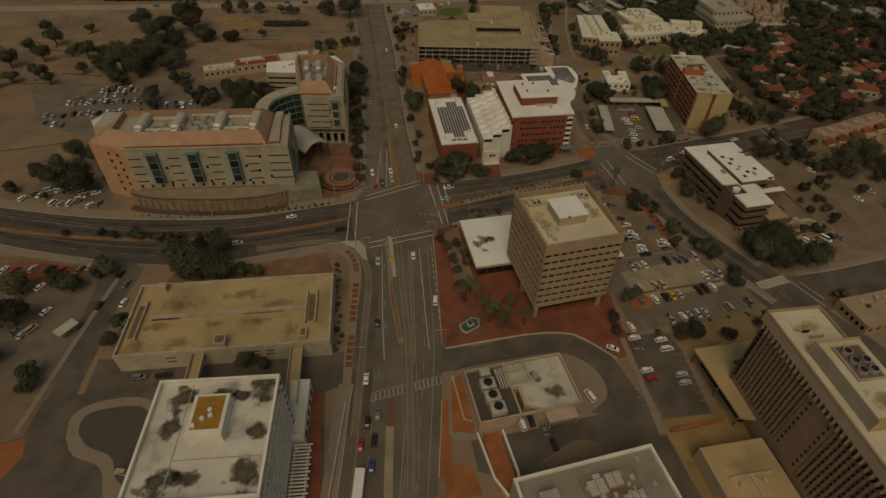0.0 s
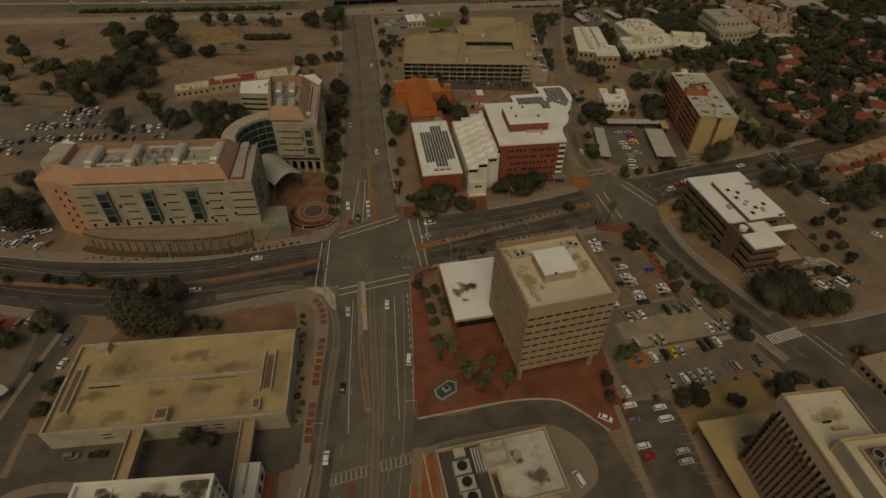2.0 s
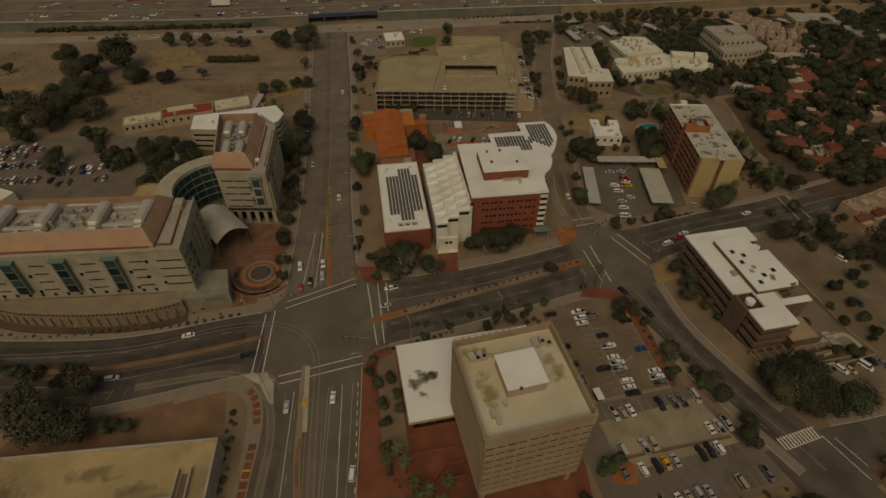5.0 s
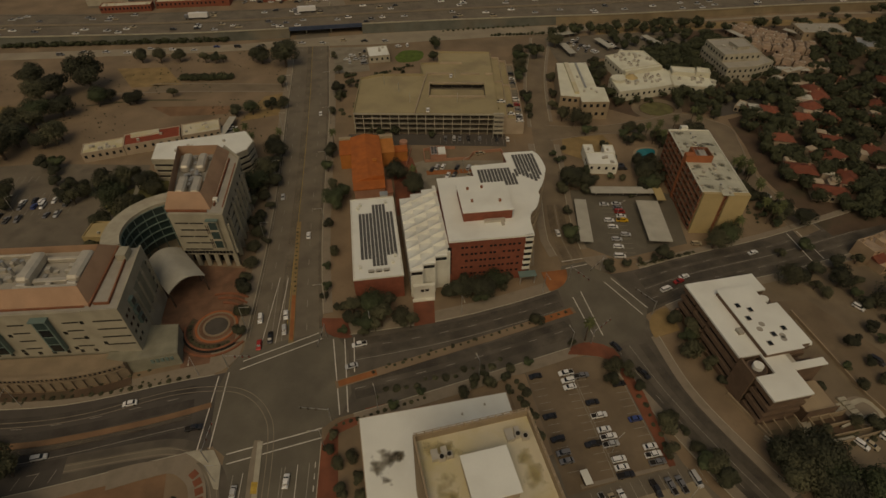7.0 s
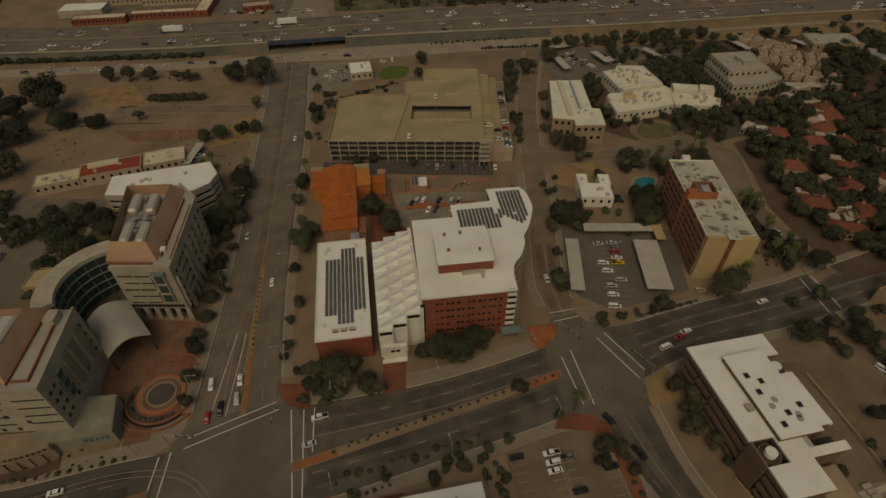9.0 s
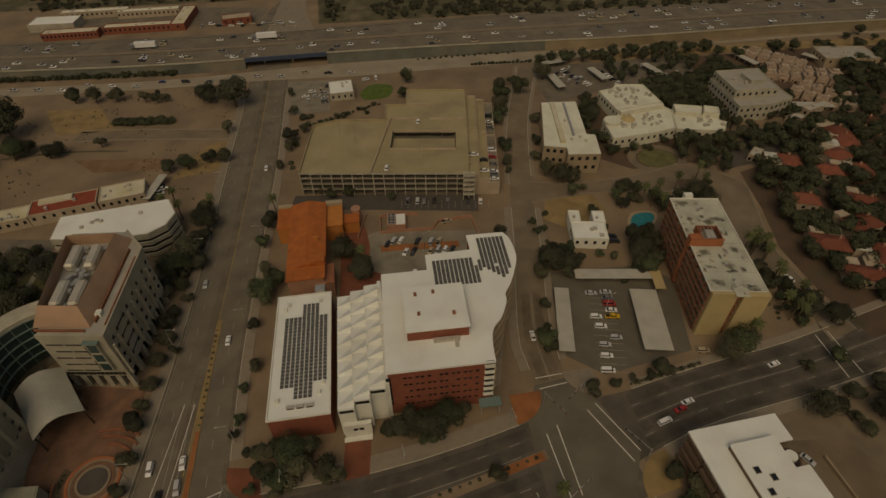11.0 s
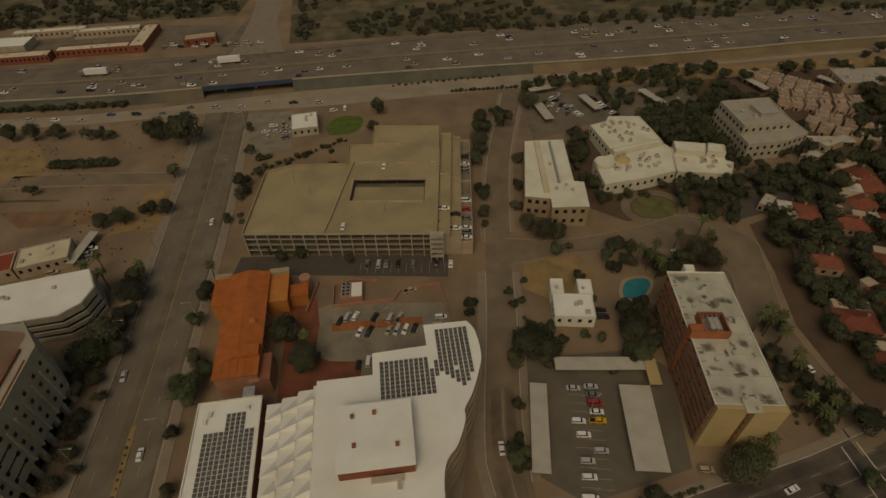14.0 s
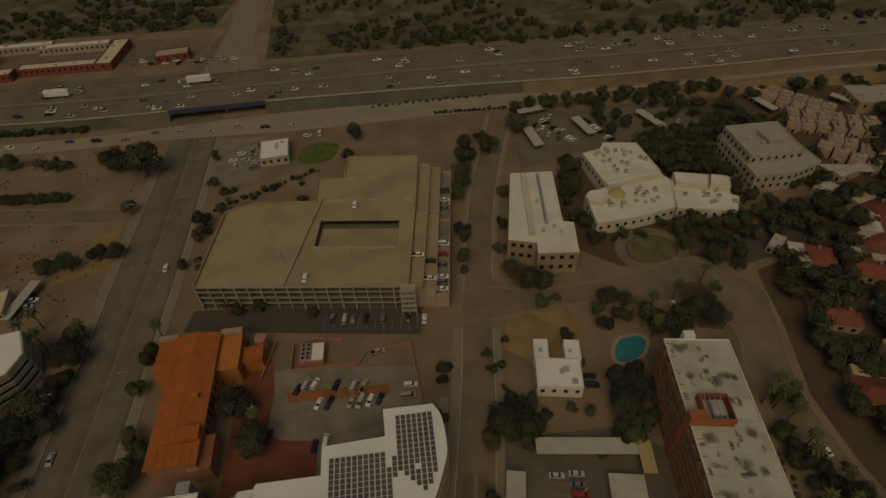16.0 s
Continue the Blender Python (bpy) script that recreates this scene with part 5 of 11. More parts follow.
def courthouse():
    b = thing("courthouse", -95.4, 192.0, -5.2, "large stone courthouse with tan roof terraces and teal bay windows", "building")
    W, D, H = 69.6, 26.0, 23.6
    prism("body", b, [(8.6, 0.6), (W, 0.6), (67.4, D), (8.6, D)], 0, H - 0.6, M["greystone"])
    prism("west_wall", b, [(9.6, 0), (9.6, D + 2), (-5.5, D + 2), (-6.2, 6.5)], 0, H - 0.2, M["orangestone"])
    box("face", b, 8.6, 63.0, 0, 0.6, 6.0, H, M["greystone"])
    box("east_bay", b, 63.0, W, 0.02, 0.6, 5.4, H - 0.2, M["greystone"])
    # sloping tan roof round the plant well
    bm = bmesh.new()
    z0, z1 = H - 0.2, H + 4.2
    vo = [bm.verts.new((x, y, z0)) for x, y in ((7.0, 2.4), (61.2, 2.4), (60.4, D + 1), (-5.0, D + 1))]
    vo.append(bm.verts.new((-5.6, 7.2, z0)))
    ins = ((10.0, 6.0), (58.2, 6.0), (57.6, D - 3), (3.0, D - 3), (3.0, 9.4))
    vi = [bm.verts.new((x, y, z1)) for x, y in ins]
    vb = [bm.verts.new((x, y, z0 - 0.4)) for x, y in ins]
    for i in range(5):
        j = (i + 1) % 5
        bm.faces.new((vo[i], vo[j], vi[j], vi[i]))
        bm.faces.new((vi[i], vi[j], vb[j], vb[i]))
    part("mansard", bm, M["orangeroof"], b)
    prism("well_floor", b, [(x + (0.02 if x < 30 else -0.02), y + (0.02 if y < 12 else -0.02)) for x, y in ins], H - 0.6, H + 1.6, M["greyroof"])
    prism("end_roof", b, [(8.8, 0.4), (W - 0.4, 0.4), (67.0, D - 0.4), (60.0, D - 0.4), (60.0, 2.0), (8.8, 2.0)], H - 0.6, H - 0.3, M["greyroof"])
    box("parapet", b, 60.2, W, 0, 0.5, H - 0.2, H + 0.5, M["greystone"])
    bm = bmesh.new()
    add_ribbon(bm, [(W, 0.5), (67.4, D)], [(W - 0.5, 0.5), (66.9, D)], H - 0.6, H + 0.5)
    part("parapet", bm, M["greystone"], b)
    for line in ([(61.6, 2.0), (60.9, D)], [(66.4, 3.0), (64.6, D - 3)], [(66.4, 3.0), (62.2, 3.0)]):
        bm = bmesh.new()
        add_ribbon(bm, line, offset(line, 0.35), H - 0.3, H + 0.5)
        part("coping", bm, M["rust"], b, "rust-brown roof coping")
    box("stair_head", b, 62.4, 65.2, D - 6, D - 2, H - 0.3, H + 2.0, M["greystone"])
    box("ledge", b, 8.6, 60.2, -0.3, 0.4, H, H + 0.5, M["greystone"])
    box("roof_rail", b, 8.8, 60.0, 1.9, 2.2, H - 0.3, H + 0.3, M["rust"], "rust-brown roof coping")
    random.seed(7)
    B = H + 1.6
    for x0 in (11.0, 24.5, 40.5, 54.0):
        u = box("air_handler", b, x0, x0 + 3.6, 8.8, 20.4, B, B + 3.4, M["duct"], bevel=0.7)
        box("plenum", u, x0 + 0.3, x0 + 2.9, 8.0, 9.6, B, B + 1.9, M["metal"], bevel=0.2)
        box("louvre", u, x0 + 0.4, x0 + 2.8, 19.5, 19.6, B + 0.5, B + 2.4, M["dark"])
    for x0, x1, y0, y1 in ((10.4, 28.6, 6.6, 8.2), (40.0, 57.4, 6.6, 8.2), (14.8, 24.3, 9.4, 11.0), (44.3, 53.8, 9.4, 11.0), (18.6, 20.2, 8.3, 9.3), (48.2, 49.8, 8.3, 9.3), (14.8, 24.3, 18.4, 19.6), (44.3, 53.8, 18.4, 19.6), (29.4, 39.4, 20.6, 21.6)):
        box("roof_duct", b, x0, x1, y0, y1, B, B + 1.5, M["duct"], bevel=0.15)
    for k in range(26):
        x, y = (random.uniform(29, 38), random.uniform(8, 19)) if k % 2 else (random.choice((15.5, 45.0)) + random.uniform(0, 7), random.uniform(11.6, 17))
        box("roof_unit", b, x, x + random.uniform(0.7, 2.0), y, y + random.uniform(0.6, 1.6), B, B + random.uniform(0.5, 1.8), M["duct"] if k % 3 else M["metal"])
    for k in range(6):
        cyl("exhaust", b, 29 + k * 1.9, 11 + (k % 3) * 3.2, B, B + 2.6, 0.55, M["metal"], n=12)
    wn = thing("west_gable_roof", -100.6, 203.0, -5.2, "pale concrete roof block at the courthouse end", "roof block", z=H - 0.3)
    prism("roof", wn, [(0.6, 2), (6, 3.0), (9, 14), (1.0, 15)], 0, 3.2, M["pale"])
    # bay windows and slots
    for cx in (18.5, 33.5, 48.5):
        f = box("bay_window", b, cx - 1.9, cx + 1.9, -1.4, 0.0, 9.0, H - 1.6, M["tealframe"], "teal framed glass bay")
        for k in range(4):
            box("pane", f, cx - 1.5, cx + 1.5, -1.46, -1.4, 9.3 + k * 3.2, 12.1 + k * 3.2, M["teal"] if k % 2 else M["glass"])
        box("bay_top", f, cx - 2.3, cx + 2.3, -1.9, 0, H - 1.6, H - 1.2, M["tealframe"])
    slot = finish(box_bm((-2.2, 2.2, -0.08, 0.1, -0.22, 0.22)), M["dark"], "slot_window")
    for cx in (11.6, 26, 41, 55.4):
        for k in range(4):
            link("slot_window", slot, b, pose(cx, 0, 9.4 + k * 3.4))
    for cx in (63.6, 67.0):
        for k in range(4):
            link("slot_window", slot, b, pose(cx, 0, 9.4 + k * 3.4))
    sq = finish(box_bm((-0.5, 0.5, -0.1, 0.1, -0.6, 0.6)), M["glass"], "window")
    for cx in (22.4, 37.6, 52.4):
        for k in (0, 2):
            link("window", sq, b, pose(cx, 0, 8.6 + k * 3.4))
    for cx in (0.28, 0.52):
        for k in range(6):
            link("window", sq, b, pose(9.6 - 15.8 * cx, 6.5 * cx, 4.0 + k * 3.3, 0, 0, -22.4))
    for k in range(13):
        link("window", sq, b, pose(10.5 + k * 3.9, 0, 7.2))
    ea = math.degrees(math.atan2(D - 0.6, 67.4 - W))
    for cy in (2.2, 4.4, 9.0, 13.0, 17.0, 21.5, 23.5):
        for k in range(4):
            link("window", sq, b, pose(W - 2.2 * cy / D + 0.02, cy, 8.6 + k * 3.4, 0, 0, ea))
    pil = finish(box_bm((-0.35, 0.35, -0.5, 0.1, 5.4, 19.0)), M["greystone"], "pilaster")
    for cy in (11.0, 15.0, 19.2, 24.6):
        link("pilaster", pil, b, pose(W - 2.2 * cy / D, cy, 0, 0, 0, ea))
    for k in range(3):
        w = box("bay_window", b, 68.6, 70.0 - 0.0, 6.0, 8.2, 11.0 + k * 3.6, 13.6 + k * 3.6, M["tealframe"])
        box("pane", w, 70.0, 70.04, 6.2, 8.0, 11.3 + k * 3.6, 13.3 + k * 3.6, M["teal"])
    panel = finish(box_bm((-1.6, 1.6, -0.12, 0.1, 8.4, 20.4)), M["weatherstone"], "wall_panel")
    for cy in (13.0, 17.1, 21.9):
        link("wall_panel", panel, b, pose(W - 2.2 * cy / D, cy, 0, 0, 0, ea))
        for k in range(2):
            link("slot_window", slot, b, pose(W - 2.2 * cy / D + 0.1, cy - 0.8, 11.6 + k * 5.4, 0, 90, ea))
    for cx, z in ((58.4, 19.4), (57.0, 13.0), (61.2, 10.2)):
        link("window", sq, b, pose(cx, 0, z))
    # curved podium
    line = smooth([(6.0, -2.0), (16, -5.6), (34, -7.8), (50, -8.0), (60, -6.6), (66, -4.6)], 6)
    bm = bmesh.new()
    add_prism(bm, line + [(66, 0), (6, 0)], 0, 5.2)
    bm.normal_update()
    bmesh.ops.triangulate(bm, faces=[f for f in bm.faces if len(f.verts) > 4], ngon_method='EAR_CLIP')
    part("podium", bm, M["podium"], b)
    bm = bmesh.new()
    add_ribbon(bm, offset(line, 0.5), offset(line, -0.5), 5.2, 6.5)
    part("podium_parapet", bm, M["podium"], b)
    bm = bmesh.new()
    add_ribbon(bm, offset(line, -0.02), offset(line, -0.55), 4.2, 4.7)
    part("podium_cornice", bm, M["podium"], b)
    dent = finish(box_bm((-0.3, 0.3, -0.12, 0.1, -0.3, 0.3)), M["dark"], "vent_slot")
    ln = offset(resample(line, 50), -0.52)
    for i in range(1, 49):
        a = math.degrees(math.atan2(ln[i + 1][1] - ln[i - 1][1], ln[i + 1][0] - ln[i - 1][0]))
        link("vent_slot", dent, b, pose(*ln[i], 5.7, 0, 0, a))
    fin = finish(box_bm((-0.2, 0.2, -0.5, 0.0, 0, 3.9)), M["podium"], "buttress")
    ln = resample(line, 22)
    for i in range(1, 21):
        a = math.degrees(math.atan2(ln[i + 1][1] - ln[i - 1][1], ln[i + 1][0] - ln[i - 1][0]))
        link("buttress", fin, b, pose(*ln[i], 0, 0, 0, a))
    bm = bmesh.new()
    add_ribbon(bm, offset(line, -0.7), offset(line, -3.4), 0.0, 0.3)
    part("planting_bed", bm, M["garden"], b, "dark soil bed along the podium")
    prism("east_podium", b, [(60, -2.0), (66.2, -3.6), (79.9, -1.4), (77.1, 9.7), (67, 9.7), (60, 6)], 0, 5.4, M["weatherstone"])
    prism("east_podium_roof", b, [(60.4, -1.6), (66.2, -3.2), (79.5, -1.0), (76.8, 9.3), (67, 9.3), (60.4, 6)], 5.4, 5.55, M["weatherstone"])
    for k in range(5):
        box("podium_window", b, 72.2 + k * 1.3, 73.1 + k * 1.3, -2.78 + k * 0.21, -2.2 + k * 0.21, 2.8, 4.3, M["tealframe"])

    t = thing("courthouse_tower", -20.5, 226.5, 0, "stone courthouse wing with plant well and colonnade", "building")
    H2 = 23.4
    plan = [(-1.0, 0.2), (16.9, -2.9), (18.7, 31.5), (12.0, 41.0), (-5.5, 43.0), (-4.5, 20.0)]

    def shrink(k):
        return [(7.0 + (x - 7.0) * k, 18.0 + (y - 18.0) * k) for x, y in plan]
    prism("body", t, shrink(0.985), 5.4, H2 - 0.6, M["greystone"])
    prism("base_core", t, shrink(0.84), 0, 5.4, M["glass"])
    for k in range(6):
        q = k / 5
        box("column", t, -0.8 + 16.4 * q, 0.6 + 16.4 * q, 0.3 - 3.0 * q, 1.5 - 3.0 * q, 0, 5.4, M["greystone"])
    for k in range(1, 8):
        q = k / 7.5
        box("column", t, 15.8 + 1.7 * q, 17.2 + 1.7 * q, -1.6 + 33 * q, -0.4 + 33 * q, 0, 5.4, M["greystone"])
    prism("terrace", t, shrink(0.97), H2 - 0.6, H2 - 0.3, M["greyroof"])
    bm = bmesh.new()
    outer = [(-2.6, 3.6), (12.6, 1.0), (14.4, 36.5), (-4.8, 40.5)]
    inner = [(-0.8, 7.4), (9.8, 5.4), (11.4, 34.6), (-3.0, 36.0)]
    vo = [bm.verts.new((x, y, H2 - 0.2)) for x, y in outer]
    vi = [bm.verts.new((x, y, H2 + 4.2)) for x, y in inner]
    vb = [bm.verts.new((x, y, H2 + 0.2)) for x, y in inner]
    for a in range(4):
        c = (a + 1) % 4
        bm.faces.new((vo[a], vo[c], vi[c], vi[a]))
        bm.faces.new((vi[a], vi[c], vb[c], vb[a]))
    part("mansard", bm, M["orangeroof"], t)
    prism("well_floor", t, inner, H2 - 0.1, H2 + 0.2, M["greyroof"])
    bm = bmesh.new()
    add_ribbon(bm, shrink(1.0)[:4], shrink(0.95)[:4], H2 - 1.2, H2 + 0.3)
    part("parapet", bm, M["greystone"], t)
    for line in ([(13.3, 2.6), (14.9, 31.0)], [(-1.6, 2.4), (11.6, 0.1)], [(16.3, 1.0), (17.6, 27.0)]):
        bm = bmesh.new()
        add_ribbon(bm, line, offset(line, -0.35), H2 - 0.3, H2 + 0.6)
        part("coping", bm, M["rust"], t, "rust-brown roof coping")
    box("roof_hatch", t, 12.9, 14.4, 4.6, 6.4, H2 - 0.3, H2 + 0.9, M["whitewall"])
    for x, y in ((0.4, 8.6), (5.4, 7.8), (-0.6, 23.5), (5.0, 22.8)):
        u = box("air_handler", t, x, x + 3.0, y, y + 9.4, H2 + 0.2, H2 + 3.0, M["duct"], bevel=0.6)
        box("duct", u, x + 3.0, x + 4.4, y + 7.6, y + 8.8, H2 + 0.4, H2 + 1.8, M["metal"])
    for k in range(9):
        a = radians(20 + k * 38)
        cyl("elbow_duct", t, 4.4 + 2.2 * math.cos(a), 19.6 + 1.9 * math.sin(a), H2 + 0.2, H2 + 1.4 + (k % 3) * 0.7, 0.75, M["metal"], n=10)
    for k in range(10):
        box("roof_unit", t, 3.6 + (k % 2) * 1.0, 4.6 + (k % 2) * 1.1, 9.2 + k * 2.2, 10.4 + k * 2.2, H2 + 0.2, H2 + 1.0 + (k % 3) * 0.5, M["metal"])
    south = link("south_face", finish(box_bm((0.3, 18.0, 0.02, 0.16, 5.6, H2 - 1.2)), M["greystone"], "south_face"), t, pose(-1.0, 0.2, 0, 0, 0, -9.8))
    f = box("bay_frame", south, 12.6, 15.8, -1.0, 0.02, 9.4, H2 - 2.0, M["greystone"])
    for k in range(3):
        w = box("pane", south, 12.9, 15.5, -1.06, -1.0, 9.8 + k * 4.0, 12.9 + k * 4.0, M["teal"])
    box("bay_top", south, 12.2, 16.2, -1.3, 0.02, H2 - 2.0, H2 - 1.6, M["tealframe"])
    for cx in (3.6, 8.6):
        for k in range(5):
            link("slot_window", slot, south, pose(cx + (k % 2) * 1.2, 0.0, 8.2 + k * 2.9))
    bar = finish(box_bm((-0.1, 0.1, -0.12, 0.02, -2.0, 2.0)), M["darkbrown"], "fin")
    for cx in (11.2, 11.8):
        link("fin", bar, south, pose(cx, 0.0, 10.8))
        link("fin", bar, south, pose(cx, 0.0, 17.0))
    for k in range(14):
        link("window", sq, south, pose(1.2 + k * 1.2, 0.03, 6.8))
    east = link("east_face", finish(box_bm((0.4, 33.6, 0.02, 0.16, 5.6, H2 - 1.2)), M["greystone"], "east_face"), t, pose(16.9, -2.9, 0, 0, 0, 87.0))
    for k in range(4):
        for cx in (3, 6, 11, 14, 19, 23, 28, 32):
            link("window", sq, east, pose(cx, 0.0, 8.6 + k * 3.6))
        link("slot_window", slot, east, pose(8.4, 0.0, 8.8 + k * 3.6))
    for cx in (1.2, 4.6, 12.6, 16.6, 21.0, 25.6, 30.0):
        box("pilaster", east, cx - 0.3, cx + 0.3, -0.7, 0.02, 5.6, 18.6, M["greystone"])
    # curved glass atrium and canopy
    g = thing("atrium", -22.0, 224.0, 0, "curved teal glass atrium between the courthouse wings", "atrium")
    arc = [(14.6 * math.cos(radians(a)), 14.6 * math.sin(radians(a))) for a in range(94, 207, 7)]

    def scaled(k):
        return [(x * k, y * k) for x, y in arc]
    for k in range(5):
        bm = bmesh.new()
        add_ribbon(bm, arc, scaled(1.03), 4.0 + k * 3.1, 6.8 + k * 3.1)
        part("glazing", bm, M["teal"], g)
        bm = bmesh.new()
        add_ribbon(bm, scaled(0.965), scaled(1.04), 6.8 + k * 3.1, 7.1 + k * 3.1)
        part("transom", bm, M["tealframe"], g)
    bm = bmesh.new()
    add_ribbon(bm, scaled(0.98), scaled(1.36), 19.5, 20.6)
    part("roof_rim", bm, M["pale"], g)
    bm = bmesh.new()
    add_ribbon(bm, scaled(1.05), scaled(1.32), 0.0, 19.5)
    part("back_wall", bm, M["greystone"], g)
    for x, y in arc[::2]:
        box("mullion", g, x - 0.14, x + 0.14, y - 0.14, y + 0.14, 0, 19.5, M["tealframe"])
    c = thing("entrance_canopy", -27.6, 225.0, -145.9, "vaulted pale metal canopy over the courthouse entrance", "canopy")
    bm = bmesh.new()
    n = 14
    prof = [(-6.2 + 12.4 * i / n, 7.4 + 3.0 * math.sin(math.pi * i / n)) for i in range(n + 1)]
    rows = [[bm.verts.new((u, y, h)) for u, h in prof] for y in (0, 18.6)]
    lows = [[bm.verts.new((u, y, h - 0.35)) for u, h in prof] for y in (0, 18.6)]
    for i in range(n):
        bm.faces.new((rows[0][i], rows[0][i + 1], rows[1][i + 1], rows[1][i]))
        bm.faces.new((lows[0][i], lows[1][i], lows[1][i + 1], lows[0][i + 1]))
        for k in (0, 1):
            bm.faces.new((rows[k][i], rows[k][i + 1], lows[k][i + 1], lows[k][i]))
    for i in (0, n):
        bm.faces.new((rows[0][i], rows[1][i], lows[1][i], lows[0][i]))
    part("vault", bm, M["awning"], c)
    for u in (-5.8, 5.8):
        for y in (6, 12, 17.8):
            cyl("post", c, u, y, 0, 7.5, 0.28, M["darkbrown"])
    box("back_wall", c, -6.0, 6.0, -0.6, 0.0, 0, 7.2, M["glass"])


def banded_office():
    b = thing("banded_office", -43.0, 282.0, 3.0, "white-roofed office with dark strip windows on every floor", "building")
    pts = [(0, 0.5), (18, -3.8), (33, -3.8), (38.6, 0.0), (41.0, 6.4), (37.4, 15.6), (0, 13.0)]
    inn = [(0.5, 1.0), (18.1, -3.2), (32.8, -3.2), (38.0, 0.4), (40.3, 6.4), (36.9, 15.0), (0.5, 12.4)]
    prism("glazing", b, inn, 0, 10.0, M["dark"])
    for k in range(4):
        prism("floor_band", b, pts, k * 2.75 + 0.3, k * 2.75 + 1.75, M["pale"])
    prism("parapet", b, pts, 9.8, 11.0, M["pale"])
    prism("roof", b, [(0.4 + x * 0.98, 0.1 + y * 0.97) for x, y in pts], 11.0, 11.15, M["white"])
    for x, y in ((12, 6), (13.4, 7), (15, 6.2), (28, 8), (9, 4)):
        box("roof_unit", b, x, x + 1.1, y, y + 1.1, 11.15, 11.9, M["duct"])


def simple_block(name, x, y, rz, w, d, h, wall, roof, label, category="building", windows=0, units=3, seed=1, edge=0.35, rows=1):
    """A flat-roofed block with parapet, windows on two sides and roof units."""
    b = thing(name, x, y, rz, label, category)
    box("wall", b, 0, w, 0, d, 0, h - 0.5, M[wall])
    box("roof", b, edge, w - edge, edge, d - edge, h - 0.5, h - 0.35, M[roof])
    parapet(b, 0, w, 0, d, h - 0.5, h, edge, M[wall])
    rnd = random.Random(seed)
    win = finish(box_bm((-0.55, 0.55, -0.06, 0.2, -0.7, 0.7)), M["glass"], "window")
    for r in range(rows):
        z = h - 2.0 - r * 3.0
        for k in range(windows):
            link("window", win, b, pose(w * (k + 0.5) / windows, 0, z))
            if k < windows - 1:
                link("window", win, b, pose(0, d * (k + 0.7) / windows, z, 0, 0, 270))
    for k in range(units):
        s = rnd.uniform(0.7, 1.6)
        u, v = rnd.uniform(1, w - 2.5), rnd.uniform(1, d - 2.5)
        box("roof_unit", b, u, u + s, v, v + s, h - 0.35, h + rnd.uniform(0.2, 0.9), M["duct"])
    return b


def poly_block(name, pts, h, wall, roof, label, units=4, seed=1, rows=1, z0=0.0):
    """A flat-roofed building on any outline, with parapet, windows and roof units."""
    cx, cy = sum(p[0] for p in pts) / len(pts), sum(p[1] for p in pts) / len(pts)
    b = thing(name, cx, cy, 0, label, "building", z=z0)
    h -= z0
    loc = [(x - cx, y - cy) for x, y in pts]
    prism("wall", b, loc, 0, h - 0.5, M[wall])
    ring = loc + loc[:1]
    win = finish(box_bm((-0.55, 0.55, -0.08, 0.2, -0.7, 0.7)), M["glass"], "window")
    for p, q in zip(ring, ring[1:]):
        n = math.hypot(q[0] - p[0], q[1] - p[1])
        a = math.degrees(math.atan2(q[1] - p[1], q[0] - p[0]))
        bm = box_bm((0.0, n, 0.0, 0.4, h - 0.5, h + 0.1))
        link("parapet", finish(bm, M[wall], "parapet"), b, pose(p[0], p[1], 0, 0, 0, a))
        for k in range(int(n / 3.0)):
            s = (k + 0.5) / int(n / 3.0)
            for r in range(rows):
                link("window", win, b, pose(p[0] + (q[0] - p[0]) * s, p[1] + (q[1] - p[1]) * s, h - 2.2 - r * 3.2, 0, 0, a))
    prism("roof", b, [(x * 0.985, y * 0.985) for x, y in loc], h - 0.5, h - 0.3, M[roof])
    rnd = random.Random(seed)
    for _ in range(units):
        u, v, s = rnd.uniform(-0.55, 0.55), rnd.uniform(-0.5, 0.5), rnd.uniform(0.8, 1.6)
        x, y = u * (max(p[0] for p in loc)), v * (max(p[1] for p in loc))
        w = box("roof_unit", b, x, x + s, y, y + s * 1.2, h - 0.3, h + rnd.uniform(0.4, 1.0), M["duct"])
    return b


def stucco_unit(x, y, rz, rnd):
    """One small flat-roofed dwelling of a stepped stucco terrace."""
    b = thing("stucco_apartment", x, y, rz, "pale pink stucco dwelling in a stepped terrace", "building", "stucco apartments")
    w, d, h = rnd.uniform(4.8, 6.2), rnd.uniform(6.0, 8.0), rnd.uniform(2.8, 3.7)
    box("body", b, 0, w, 0, d, 0, h, M["stuccopink"])
    box("roof", b, 0.3, w - 0.3, 0.3, d - 0.3, h, h + 0.06, M["pinkroof"])
    box("parapet", b, 0, w, 0, 0.3, h, h + 0.5, M["stuccopink"])
    box("parapet", b, 0, 0.3, 0.3, d, h, h + 0.5, M["stuccopink"])
    u, v = rnd.uniform(0.6, 2.0), rnd.uniform(1.5, 3.2)
    box("upper_room", b, u, u + 2.4, v, v + 2.6, h + 0.06, h + rnd.uniform(0.8, 1.4), M["stuccopink"])
    box("porch", b, w * 0.2, w * 0.75, -1.6, 0, 0, h * 0.62, M["pinkdim"])
    box("roof_cooler", b, w - 1.6, w - 0.7, d - 1.8, d - 0.8, h + 0.06, h + 0.8, M["duct"])
    box("door", b, w * 0.36, w * 0.56, -1.64, -1.6, 0.1, h * 0.5, M["dark"])


